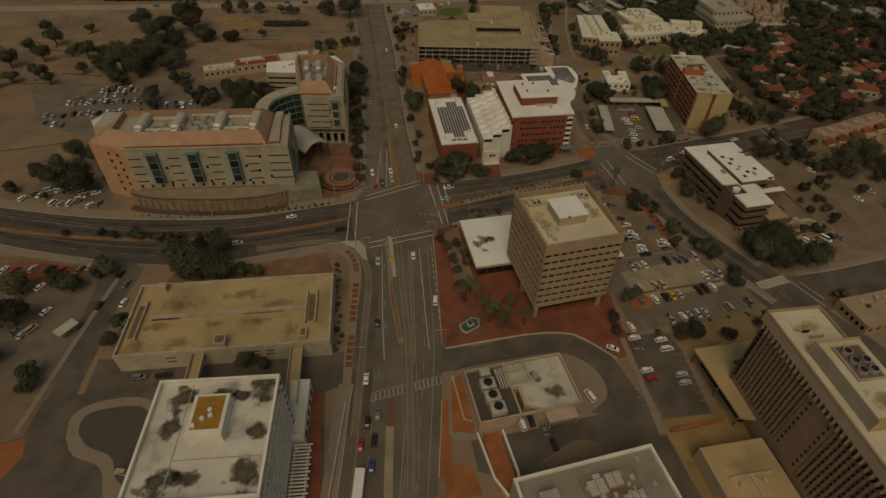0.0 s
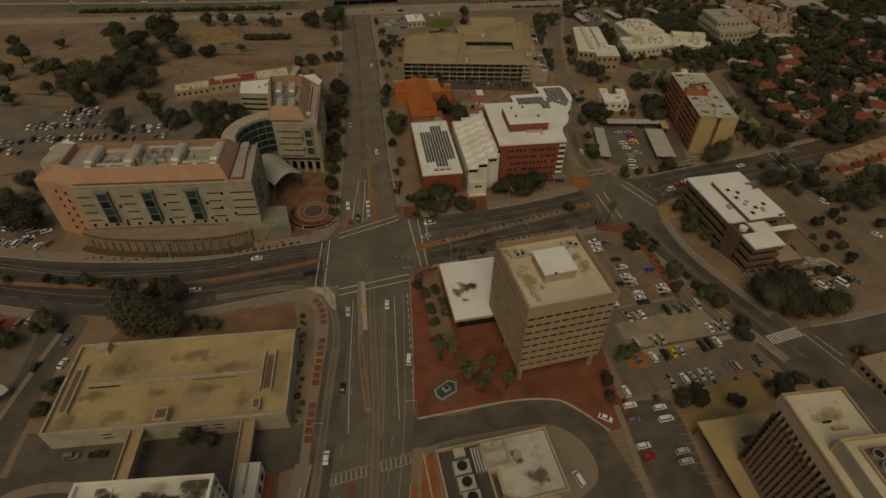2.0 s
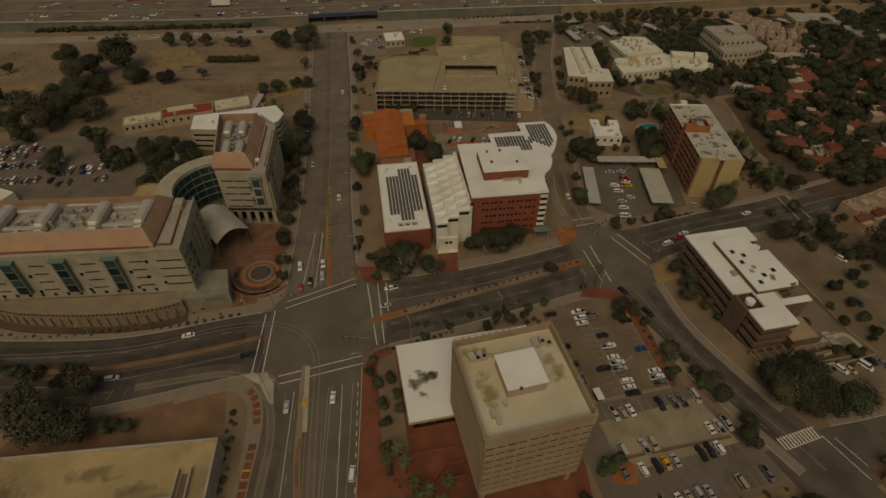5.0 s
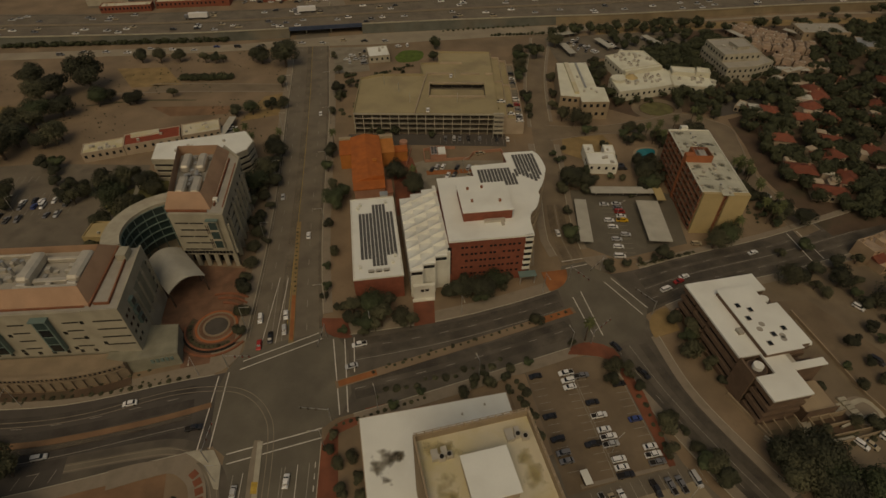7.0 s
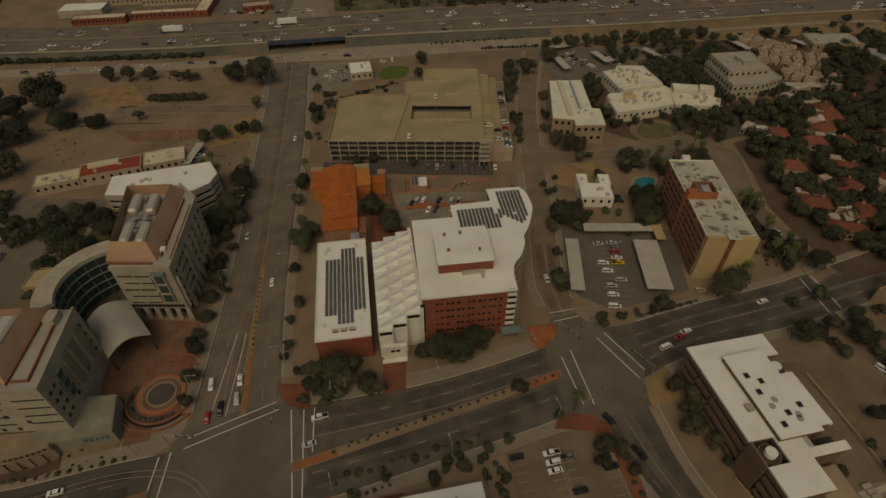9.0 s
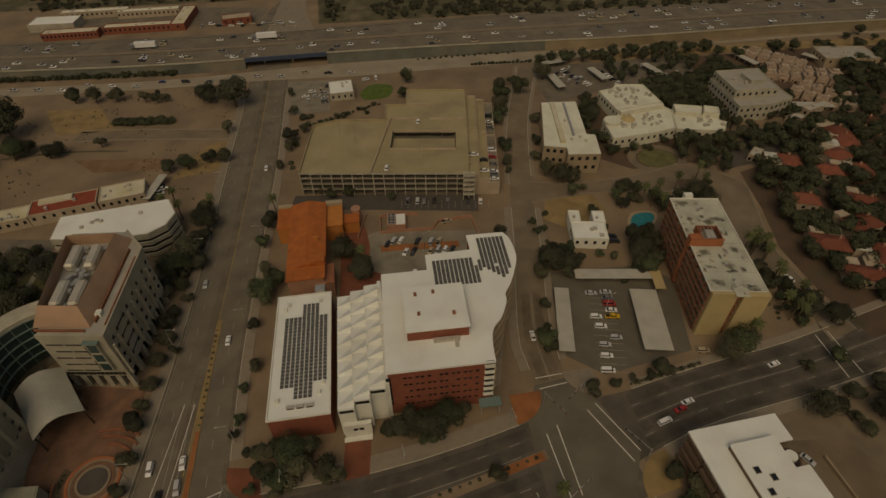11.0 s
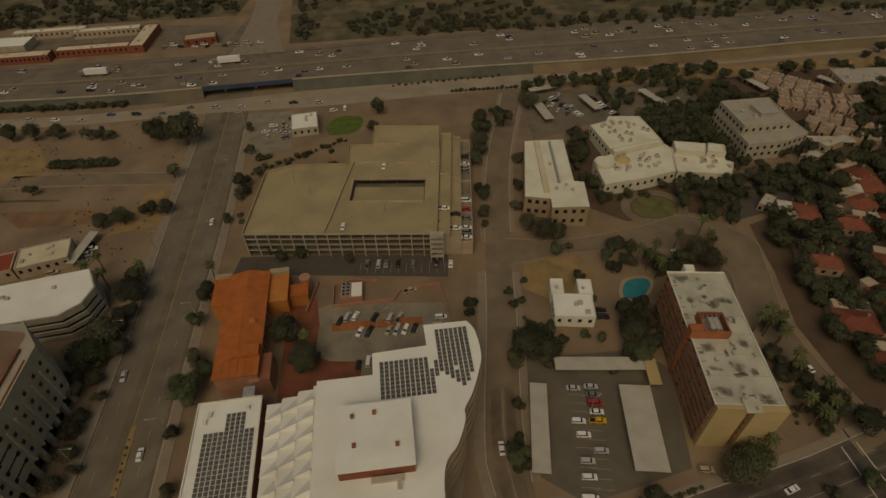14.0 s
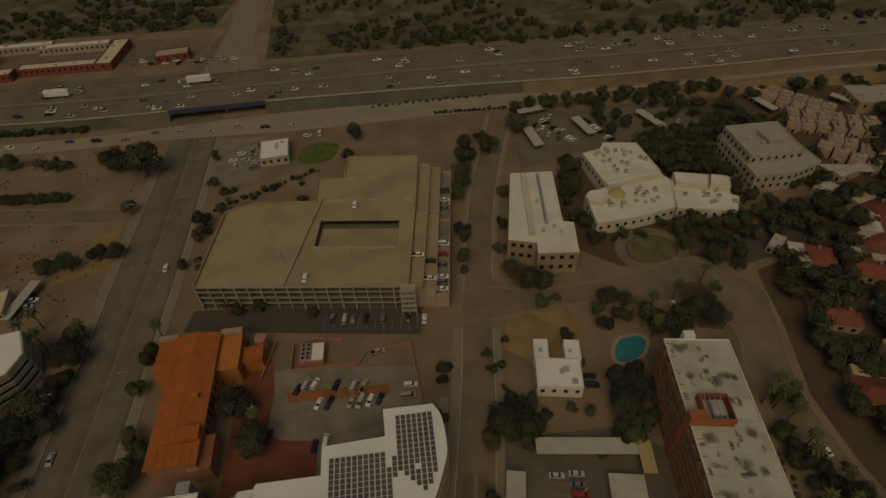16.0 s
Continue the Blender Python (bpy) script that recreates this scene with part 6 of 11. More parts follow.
def roof_cooler(x, y, z):
    """A small evaporative cooler on a roof, with its duct and fan."""
    if "cooler" not in PROTO:
        t = thing("roof_cooler", x, y, -10, "small grey air cooler on a white roof", "cooler", "roof coolers", z=z)
        box("case", t, -0.7, 0.7, -0.6, 0.6, 0.1, 1.1, M["duct"], bevel=0.06)
        box("base", t, -0.85, 0.85, -0.75, 0.75, 0, 0.1, M["greyroof"])
        cyl("fan", t, 0, 0, 1.1, 1.18, 0.42, M["dark"], n=12)
        PROTO["cooler"] = t
    else:
        copy_thing(PROTO["cooler"], pose(x, y, z, 0, 0, -10)).matrix_basis = pose(x, y, z, 0, 0, -10)


def north_offices():
    b = thing("school_office", 143.9, 312.1, -9.6, "two-storey tan office with a cream ribbed roof", "building")
    pts = [(0, 0.4), (9.6, -1.2), (9.4, -6.4), (23.2, -6.0), (23.8, 9.0), (20, 9.6), (20.2, 39.5), (3.6, 38.5)]
    prism("wall", b, pts, 0, 9.4, M["tan"])
    prism("roof", b, [(x * 0.985 + 0.15, y * 0.99) for x, y in pts], 9.4, 9.6, M["creamwhite"])
    box("clerestory", b, 7.4, 9.6, 2, 37, 9.6, 10.6, M["creamroof"])
    box("clerestory", b, 13.4, 14.4, 8, 37, 9.6, 10.3, M["metal"])
    win = finish(box_bm((-0.7, 0.7, -0.08, 0.1, -0.8, 0.8)), M["glass"], "window")
    for k in range(3):
        for z in (3.0, 7.4):
            link("window", win, b, pose(2.0 + k * 2.8, 0.06 - k * 0.46, z, 0, 0, -9.5))
    for k in range(4):
        for z in (3.0, 7.4):
            link("window", win, b, pose(11.2 + k * 3.2, -6.36 + k * 0.1, z))
    for x, y in ((12, 4), (16, 6), (18, 3), (11.5, 20)):
        box("roof_unit", b, x, x + 1, y, y + 1.4, 9.6, 10.3, M["duct"])
    simple_block("white_villa", 139.2, 258.6, -12, 12.6, 9.5, 5.0, "whitewall", "white", "white flat-roofed house with two rear wings", "house", 4, 3, 2)
    simple_block("villa_wing", 141.0, 268.0, -12, 4.2, 6.6, 4.8, "whitewall", "white", "white flat-roofed rear wing of a house", "house", 0, 1, 3)
    simple_block("villa_wing", 149.6, 266.2, -12, 4.6, 6.6, 4.8, "whitewall", "white", "white flat-roofed rear wing of a house", "house", 0, 1, 4)
    # white complex
    poly_block("white_complex", [(187.8, 361.0), (189.4, 339.2), (213.8, 343.2), (212.6, 364.0), (198.8, 366.8), (196.0, 362.8)], 6.6, "creamwall", "creamwhite", "low white flat-roofed hall with roof units", 10, 6)
    poly_block("white_complex", [(178.6, 318.6), (194.7, 319.6), (210.2, 322.2), (216.0, 337.6), (213.8, 342.8), (189.4, 338.8), (180.0, 335.3)], 5.6, "creamwall", "creamwhite", "low white rambling institutional building", 12, 5)
    poly_block("white_complex", [(210.8, 322.2), (231.5, 316.6), (236.6, 324.2), (234.2, 326.5), (237.3, 333.5), (217.2, 340.4)], 5.0, "creamwall", "creamwhite", "low white wing with a stepped roof", 8, 7)
    for x, y in ((201.8, 360.1), (196.6, 353.7), (201.1, 351.7), (202.9, 350.3), (197.0, 349.3), (197.1, 346.7), (200.3, 345.5), (211.2, 351.9), (209.8, 353.4)):
        roof_cooler(x, y, 6.3)
    for x, y in ((198.9, 332.2), (201.4, 331.1), (203.2, 332.4), (207.3, 333.8), (187.0, 330.1), (187.2, 327.9)):
        roof_cooler(x, y, 5.3)
    for x, y in ((219.5, 337.0), (222.8, 334.8), (225.5, 327.4), (217.6, 329.3), (230.1, 329.4), (229.4, 326.0)):
        roof_cooler(x, y, 4.7)
    for pts, z1 in (([(216.0, 334.6), (227.0, 330.4), (230.6, 337.0), (218.0, 341.4)], 6.8), ([(227.6, 330.6), (234.6, 328.0), (237.0, 333.8), (231.0, 336.6)], 7.4), ([(189.6, 337.0), (212.8, 340.6), (212.4, 343.6), (189.4, 340.0)], 7.4)):
        poly_block("raised_roof_block", pts, z1, "creamwall", "creamwhite", "raised cream roof storey with a parapet", 0, 1, 0, 4.6)
    d = thing("round_pavilion", 183.6, 332.6, 0, "small round white pavilion", "building")
    cyl("wall", d, 0, 0, 0, 6.6, 4.0, M["creamwall"], n=28)
    cyl("roof", d, 0, 0, 6.6, 6.75, 3.7, M["creamwhite"], n=28)
    d = thing("skylight_dome", 192.2, 334.2, 0, "low yellow glazed roof dome", "skylight", z=5.25)
    cyl("dome", d, 0, 0, 0, 1.5, 3.4, M["yellowwall"], n=20, r1=1.4)
    poly_block("stone_office", [(246.2, 331.0), (262.0, 330.6), (276.4, 335.0), (275.0, 362.0), (247.6, 361.0)], 8.2, "pale", "greyroof", "pale stone office with a raised roof storey", 4, 8, 2)
    poly_block("upper_storey", [(247.2, 338.6), (269.4, 338.0), (271.6, 359.6), (248.4, 360.4)], 12.4, "pale", "greyroof", "raised roof storey of the pale office", 5, 9, 1, 8.0)
    pr = thing("roof_plant_room", 258.0, 344.0, 2, "low pale plant room on the office roof", "plant room", z=12.1)
    box("wall", pr, 0, 7.4, 0, 8.6, 0, 1.8, M["pale"])
    box("roof", pr, -0.2, 7.6, -0.2, 8.8, 1.8, 2.0, M["greyroof"])
    rnd = random.Random(14)
    for x, y, rz, n in ((286, 399, -52, 6), (295, 400, -52, 5), (287, 370, -25, 6), (292, 377, -25, 6), (287, 350, -50, 5), (295, 354, -42, 5)):
        c, t = math.cos(radians(rz)), math.sin(radians(rz))
        for q in range(n):
            stucco_unit(x + c * q * 6.3, y + t * q * 6.3, rz + rnd.uniform(-3, 3), rnd)
    simple_block("warehouse", 326, 376, -10, 30, 17, 6, "tan", "greyroof", "low tan warehouse with grey roof", "building", 5, 5, 31)
    simple_block("warehouse", 345, 352, -30, 40, 16, 6, "tan", "metal", "low shed with metal roof", "building", 5, 2, 32)
    simple_block("kiosk_store", 53.0, 387.0, 3, 12.4, 14.5, 4.2, "pale", "white", "small pale roadside store with flat roof", "shop", 4, 3, 33)
    # long low range by the courthouse lot
    simple_block("red_roof_range", -79.0, 302.5, 11, 17, 9, 4.6, "tan2", "creamroof", "low tan range with cream roof", "building", 6, 6, 40)
    r = simple_block("red_roof_range", -62.0, 305.8, 11, 24, 10, 5.2, "tan2", "redroof", "low range with a red felt roof and cream lantern", "building", 7, 2, 41)
    box("lantern", r, 3.0, 15.0, 6.0, 9.4, 4.85, 5.7, M["creamwall"])
    box("lantern_roof", r, 3.2, 14.8, 6.2, 9.2, 5.7, 5.8, M["creamroof"])
    simple_block("red_roof_range", -37.8, 310.6, 11, 17, 11, 5.0, "tan2", "creamroof", "low tan range with cream roof", "building", 6, 6, 42)
    simple_block("garden_house", -60.5, 243, -8, 9, 9, 5, "yellowwall", "yellowwall", "small yellow stucco garden building", "building", 2, 1, 43)
    # beyond the highway
    for i, (x, y, rz, ww, dd, wall, roof) in enumerate(((-127, 499.5, -1, 34, 8, "brick", "creamroof"), (-91, 503.5, -1, 42, 7, "brick", "creamroof"), (-49, 502.5, -4, 9, 34, "brick", "creamroof"),
                                                        (-90, 531.5, 0, 41, 6, "tan2", "creamwhite"), (-128, 537, 0, 44, 6, "tan2", "creamwhite"))):
        simple_block("motel_row", x, y, rz, ww, dd, 4.6, wall, roof, "long low motel row with a pale flat roof", "motel", 14 if ww > 12 else 1, 3, 50 + i)
    simple_block("petrol_station", -17, 505, 6, 19, 9, 4.4, "redtile", "tan2", "small red roadside shop", "shop", 4, 2, 56)
    simple_block("petrol_canopy", -141, 516.5, -3, 29, 15, 5, "pale", "white", "white canopy roof by the highway", "canopy", 0, 0, 57)


def carport(x, y, rz, w, d, label="flat pale metal carport roof on posts"):
    c = thing("carport", x, y, rz, label, "carport", "carports")
    box("roof", c, 0, w, 0, d, 2.7, 2.95, M["awning"])
    n = max(2, int(max(w, d) / 5))
    for k in range(n):
        t = (k + 0.5) / n
        px, py = (w * t, d * 0.5) if w > d else (w * 0.5, d * t)
        box("post", c, px - 0.1, px + 0.1, py - 0.1, py + 0.1, 0, 2.7, M["metal"])


for build in (gov_tower, annex, garage, white_tower, bank, south_block, brown_tower, striped_office, gallery, orange_hall, parking_structure,
              apartments, courthouse, banded_office, north_offices):
    build()
carport(134.2, 241.2, -9.8, 28.0, 4.4)
carport(119.4, 213.6, -14.2, 4.7, 25.6)
carport(144.6, 209.8, -12.6, 8.6, 24.4)


# ---- kerbs, pavements, medians ----
def seg(line, axis, lo, hi):
    """The stretch of a line between two values of x (0) or y (1)."""
    fine = resample(line, 400)
    pts = [p for p in fine if lo <= p[axis] <= hi]
    n = max(4, int(len(pts) / 12))
    return resample(pts, n)


def pavement(line, d0, d1, material="walk", name="pavement", z=0.16, label="worn tan concrete pavement with a kerb"):
    ob = strip(name, line, d0, d1, 0.0, z, M[material], None, "structure", label, "pavement")
    lo, hi = (d0, d1) if abs(d0) < abs(d1) else (d1, d0)
    bm = bmesh.new()
    s = 1 if hi > 0 else -1
    add_ribbon(bm, offset(line, lo), offset(line, lo - 0.22 * s), 0.0, z + 0.01)
    part("kerb", bm, M["pale"], ob)
    return ob


pavement(seg(AVE_S_W, 1, 30, 91), 0.2, 4.2)
pavement(seg(AVE_S_E, 1, 60, 82), -0.2, -3.2, "redgravel", label="red gravel verge behind a concrete kerb")
pavement(seg(AVE_S_E, 1, 103, 152), -0.2, -4.0, "brickpave", label="red brick pavement along the avenue")
pavement(seg(AVE_N_W, 1, 188, 400), 0.2, 3.4)
pavement(seg(AVE_N_E, 1, 196, 400), -0.2, -3.2)
pavement(seg(EW_W_N, 0, -200, -6), 0.2, 4.6)
pavement(seg(EW_W_S, 0, -66, -6), -0.2, -3.6)
pavement(seg(EW_W_S, 0, -200, -95), -0.2, -3.4)
pavement(seg(EW_E_N, 0, 33, 102), 0.2, 4.6)
pavement(seg(EW_E_N, 0, 136, 330), 0.2, 2.6)
pavement(seg(EW_E_S, 0, 33, 102), -0.2, -3.6)
pavement(seg(EW_E_S, 0, 137, 330), -0.2, -3.2)
pavement(seg(N2_W, 1, 210, 286), 0.2, 3.0)
pavement(seg(N2_W, 1, 300, 410), 0.2, 1.8)
pavement(seg(N2_E, 1, 212, 284), -0.2, -2.4)
pavement(seg(N2_E, 1, 304, 410), -0.2, -1.8)
pavement(seg(SE_W, 1, 100, 160), -0.0 + 3.0, 0.2)
pavement(seg(SE_E, 1, 118, 170), -0.2, -2.8)
pavement(seg(X_N, 0, 150, 320), 0.2, 2.4)
pavement(seg(X_S, 0, 168, 320), -0.2, -3.2)


def corner(cx, cy, r, a0, a1, material="walk", label="rounded concrete street corner"):
    pts = [(cx, cy)] + [(cx + r * math.cos(radians(a0 + (a1 - a0) * k / 8)), cy + r * math.sin(radians(a0 + (a1 - a0) * k / 8))) for k in range(9)]
    return slab("pavement_corner", pts, 0.0, 0.165, M[material], label, "pavement")


corner(-8.2, 187, 9.0, 270, 370)
corner(33.5, 149, 8.2, 80, 190, "brickpave", "rounded red brick street corner")
corner(33, 193, 8.0, 170, 280, "brickpave", "rounded red brick street corner")
corner(101.5, 203, 9.0, 270, 360, "redgravel", "rounded street corner of red gravel")
slab("street_corner", [(100.8, 170.2), (104.5, 171.2), (107.6, 171.0), (110.8, 169.6), (113.5, 167.4), (114.4, 165), (114.2, 162.7), (111.7, 162.4), (108.5, 165.4), (103, 167), (99, 167.7)], 0.0, 0.212, M["brickpave"], "rounded red brick street corner", "pavement")
corner(137.5, 171, 9.5, 90, 190, "gold", "rounded street corner of dry ground")
corner(127.5, 208, 9.0, 180, 270)

# dry ground and paving patches
slab("ground_planting", [(-66, 147.5), (-14, 149.5), (-12.5, 132.5), (-73, 136)], 0.0, 0.05, M["reddirt"], "dry red-brown verge beside the garage", "ground")
slab("road_garage_front", [(-83, 96.8), (-10, 96.8), (-9.6, 105), (-14, 107), (-75, 110.5), (-82.4, 112)], 0.0, 0.0255, M["asphalt"], "dark asphalt yard in front of the garage", "road")
slab("ground_strip", [(-12.6, 103), (-8.6, 103), (-6.4, 140), (-12.0, 143)], 0.0, 0.09, M["dirt"], "planted dirt strip", "ground")
slab("plaza", [(20.6, 102), (49, 102.4), (68, 101.5), (78, 97), (80, 112), (78, 134), (57, 134), (57, 157.5), (36, 157), (29, 154), (25.6, 140), (22.8, 118)], 0.0, 0.12, M["brickpave"],
     "red brick plaza round the office tower", "plaza")
slab("plaza_south", [(20.4, 102.4), (20, 99.8), (46, 100.9), (58.3, 99.7), (64, 96.6), (71.8, 87.4), (79, 88), (78.4, 97.4), (68, 102), (49, 103)], 0.0, 0.112, M["brickpave"], "red brick plaza edge round the office tower", "plaza")
for line in ([(32.0, 121.5), (49.4, 121.8)], [(35.8, 108.2), (43.9, 117.2), (49.1, 117.6)], [(44.6, 111.5), (46.3, 113.8), (49.1, 113.8)]):
    strip("plaza_wall", line, -0.25, 0.25, 0.12, 0.9, M["brick"], None, "structure", "low red brick plaza wall", "wall")
slab("plaza_planting", [(28.6, 122), (35.6, 122), (35.2, 155), (29.4, 153)], 0.12, 0.18, M["dirt"], "planting bed of bare soil", "planting bed")
slab("lot_tower", [(81.5, 96), (129, 100), (127.5, 110), (117, 130), (114.5, 150), (107, 167), (80, 163.5), (79.5, 135), (81, 113)], 0.0, 0.07, M["asphalt_old"], "large asphalt parking lot", "parking lot")
slab("lot_north", [(84.5, 163.5), (87.5, 165), (99.6, 166.7), (108.1, 165.3), (111.5, 162), (112.6, 129.4), (98.5, 128.5), (84.8, 127)], 0.07, 0.08, M["lotbrown"], "sandy worn asphalt parking bays", "parking lot")
slab("lot_verge", [(112.0, 162.2), (114.2, 162.4), (116.1, 151), (115.4, 138), (114.9, 130), (112.9, 129.8)], 0.0, 0.2, M["brickpave"], "red brick verge beside the parking lot", "verge")
slab("lot_bed", [(78.0, 163), (84.2, 163.2), (84.6, 138), (78.4, 137)], 0.0, 0.2, M["dirt"], "bare soil planting bed beside the pavilion", "planting bed")
slab("annex_walk", [(37, 159.4), (60, 161.6), (80, 164.6), (80, 163.0), (60, 159.8), (37, 157.6)], 0.0, 0.15, M["brickpave"], "red brick path behind the pavilion", "path")
slab("lot_pale", [(89, 108), (123, 111), (118.5, 125.5), (88, 122.5)], 0.07, 0.085, M["lotsand"], "pale concrete parking bays", "parking lot")
slab("lot_island", [(85.5, 106), (91, 104.5), (93, 109), (89.5, 113.5), (85.5, 112)], 0.07, 0.22, M["redgravel"], "raised gravel planting island", "island")
slab("lot_south", [(76, 95), (93.4, 94.5), (90.4, 65.5), (76, 66)], 0.0, 0.06, M["asphalt"], "worn asphalt parking lot", "parking lot")
slab("ground_gold", [(92, 95.2), (130, 98), (128, 88), (116, 84), (93, 84)], 0.0, 0.08, M["gold"], "dry yellow ground by the tower", "ground")
slab("ground_gold_south", [(75, 66), (100, 66), (100, 20), (76, 20)], 0.0, 0.05, M["gold"], "dry yellow ground by the podium", "ground")
slab("lot_apartments", [(121, 214), (131, 205), (160, 209), (168, 238), (160, 246), (126, 248)], 0.0, 0.07, M["asphalt_ave"], "asphalt residents' parking lot", "parking lot")
slab("lot_museum", [(57.5, 247), (62, 277), (70, 280), (108, 274), (107.5, 252), (97, 252), (96, 244), (70, 239)], 0.0, 0.07, M["lotpale"], "paved museum car park", "parking lot")
slab("walk_gallery", [(55.4, 199.0), (62.4, 199.0), (61.0, 186.6), (54.2, 186.3)], 0.0, 0.18, M["brickpave"], "red brick path to the gallery door", "path")
slab("garden_bed", [(143, 134.6), (168, 137.2), (170, 131.0), (160.6, 129.0), (144.4, 128.4)], 0.0, 0.06, M["scrub"], "dark planted bed beside the striped office", "planting bed")
slab("ground_gold_east", [(166, 178), (186, 176), (196, 150), (192, 118), (181, 120), (180.4, 131), (179, 140), (177.4, 168)], 0.0, 0.063, M["lotbrown"], "dry brown ground behind the office wall", "ground")
slab("garden_walk", [(154, 138.2), (170, 139.4), (170, 137.4), (157.4, 136.0), (155.4, 130.0), (153.2, 130.0)], 0.06, 0.13, M["pale"], "pale concrete garden path", "path")
slab("patio", [(174 + 5.4 * math.cos(k * 0.2618), 136 + 4.6 * math.sin(k * 0.2618)) for k in range(24)], 0.06, 0.14, M["walk"], "round pale concrete patio", "patio")
strip("garden_loop", smooth([(156.4, 137.2), (164, 137.9), (170.7, 138.3), (176.4, 139.0), (178.4, 135.4), (177.4, 131.8)]), -0.7, 0.7, 0.06, 0.15, M["pale"], None, "structure", "pale looping garden path", "path")
slab("garden_pond_bed", [(158.4, 135.7), (169.1, 136.4), (167.7, 130.9), (157.5, 131.2)], 0.06, 0.11, M["garden"], "dark planted garden bed", "planting bed")
for line in ([(176.6, 172), (177.4, 156), (178.0, 140.4), (180.4, 130.4)], [(180.2, 130.2), (172, 129.2), (160.6, 128.2)], [(139.2, 147), (142.6, 134.2), (146.4, 123)]):
    strip("garden_wall", line, -0.2, 0.2, 0.0, 1.3, M["tan"], None, "structure", "low tan garden wall round the office", "wall")
slab("lot_villa", [(221, 295), (246, 299), (267, 318), (252, 325), (238, 312), (223, 304)], 0.0, 0.058, M["asphalt_dark"], "dark asphalt parking lot under trees", "parking lot")
slab("lot_north", [(163, 364), (186, 370), (198, 376), (242, 382), (264, 396), (258, 406), (166, 408)], 0.0, 0.056, M["asphalt_old"], "worn asphalt office parking lot", "parking lot")
# ground under the groves: tree shade is part of the soil colour
slab("ground_gardens", [(217, 204), (300, 214), (430, 240), (445, 402), (262, 404), (246, 366), (280, 364), (280, 328), (268, 320), (248, 298), (226, 292), (224, 284), (220.6, 268), (213.6, 246), (213.6, 228), (216, 210)], 0.0, 0.057, M["garden"], "dark garden soil among the houses with tree shade in its colour", "ground")
slab("ground_villa", [(171, 312), (182, 302), (205, 303.6), (222, 297), (222, 304), (240, 318), (238, 337), (246, 364), (218, 372), (196, 369), (184, 366), (170, 350)], 0.0, 0.0545, M["garden"], "dark garden soil round the white buildings with tree shade in its colour", "ground")
slab("island_lawn", [(195.6 + 8.6 * math.cos(k * 0.2618), 308 + 7.0 * math.sin(k * 0.2618)) for k in range(24)], 0.0, 0.118, M["drylawn"], "oval dry lawn in the drive", "lawn")
strip("drive_ring", [(195.6 + 11.2 * math.cos(k * 0.2618), 308 + 9.4 * math.sin(k * 0.2618)) for k in range(25)], -1.8, 1.8, 0.0, 0.085, M["dusty"], None, "structure", "worn asphalt drive round a lawn", "drive")
strip("kerb_hill", [(p[0], p[1]) for p in yN], -0.35, 0.1, 0.0, 0.16, M["walk"], None, "structure", "pale concrete kerb of the lane", "kerb")
strip("kerb_hill", [(p[0], p[1]) for p in yS], -0.1, 0.35, 0.0, 0.16, M["walk"], None, "structure", "pale concrete kerb of the lane", "kerb")
slab("walk_museum", [(54.5, 243), (58.5, 243), (63, 277), (60, 289), (56, 276)], 0.0, 0.09, M["brickpave"], "red brick path", "path")
for k, (x, y, w) in enumerate(((70.2, 270.0, 14), (84.6, 269.0, 14.4))):
    slab("lot_island_brick", [(x, y - 1.6), (x + w, y - 2.6), (x + w, y + 0.6), (x, y + 1.6)], 0.07, 0.18, M["redgravel"], "red planting island in the car park", "island")
slab("road_service", [(36, 299.5), (71, 293), (110, 285.5), (112, 296), (74, 303), (38, 308)], 0.0, 0.065, M["asphalt_dark"], "dark asphalt service road by the car park", "road")
slab("lot_court", [(-170, 306), (-100, 305), (-50, 296), (-46, 262), (-68, 236), (-98, 232), (-150, 262)], 0.0, 0.05, M["asphalt_old"], "worn asphalt courthouse parking lot", "parking lot")
slab("courtyard_lawn", [(-62, 268), (-46, 288), (-32, 276), (-31, 248), (-44, 246)], 0.05, 0.10, M["drylawn"], "shaded courtyard lawn", "lawn")
slab("lot_court_west", [(-135, 202), (-100, 190), (-98, 218), (-128, 226)], 0.0, 0.06, M["asphalt_old"], "small asphalt parking lot", "parking lot")
slab("lot_southwest", [(-150, 165), (-112, 152), (-92, 148), (-92, 100), (-150, 60)], 0.0, 0.05, M["asphalt_old"], "worn asphalt parking lot under trees", "parking lot")
slab("ground_brick_west", [(-118, 160), (-99, 154), (-97, 146), (-118, 150)], 0.05, 0.10, M["brickpave"], "red paved strip", "ground")
slab("court_plaza", [(-30, 224), (-17, 226), (-1.5, 222), (1, 190), (-4, 181.5), (-16.5, 180), (-17, 196), (-24.6, 196)], 0.0, 0.13, M["courtbrick"], "red brick courthouse plaza", "plaza")
slab("lot_store", [(30, 376), (52.5, 377), (52.5, 412), (30, 414)], 0.0, 0.06, M["lotpale"], "paved store forecourt", "parking lot")
slab("lawn_store", smooth([(68.4, 393), (75, 402), (86, 399), (83, 387), (71, 385.6), (68.4, 393)], 5)[:-1], 0.0, 0.12, M["lawn"], "small irregular green lawn", "lawn")
slab("lot_north", [(168, 372), (245, 372), (262, 398), (250, 405), (172, 404)], 0.0, 0.05, M["asphalt_old"], "asphalt lot under trees", "parking lot")
slab("lot_office_east", [(161, 118), (240, 128), (235, 188), (164, 186)], 0.0, 0.05, M["dusty"], "worn dusty parking lot", "parking lot")
slab("villa_yard", [(134, 276), (138, 288), (158, 288), (160, 278), (150, 262)], 0.0, 0.06, M["gold"], "bare yellow yard", "ground")
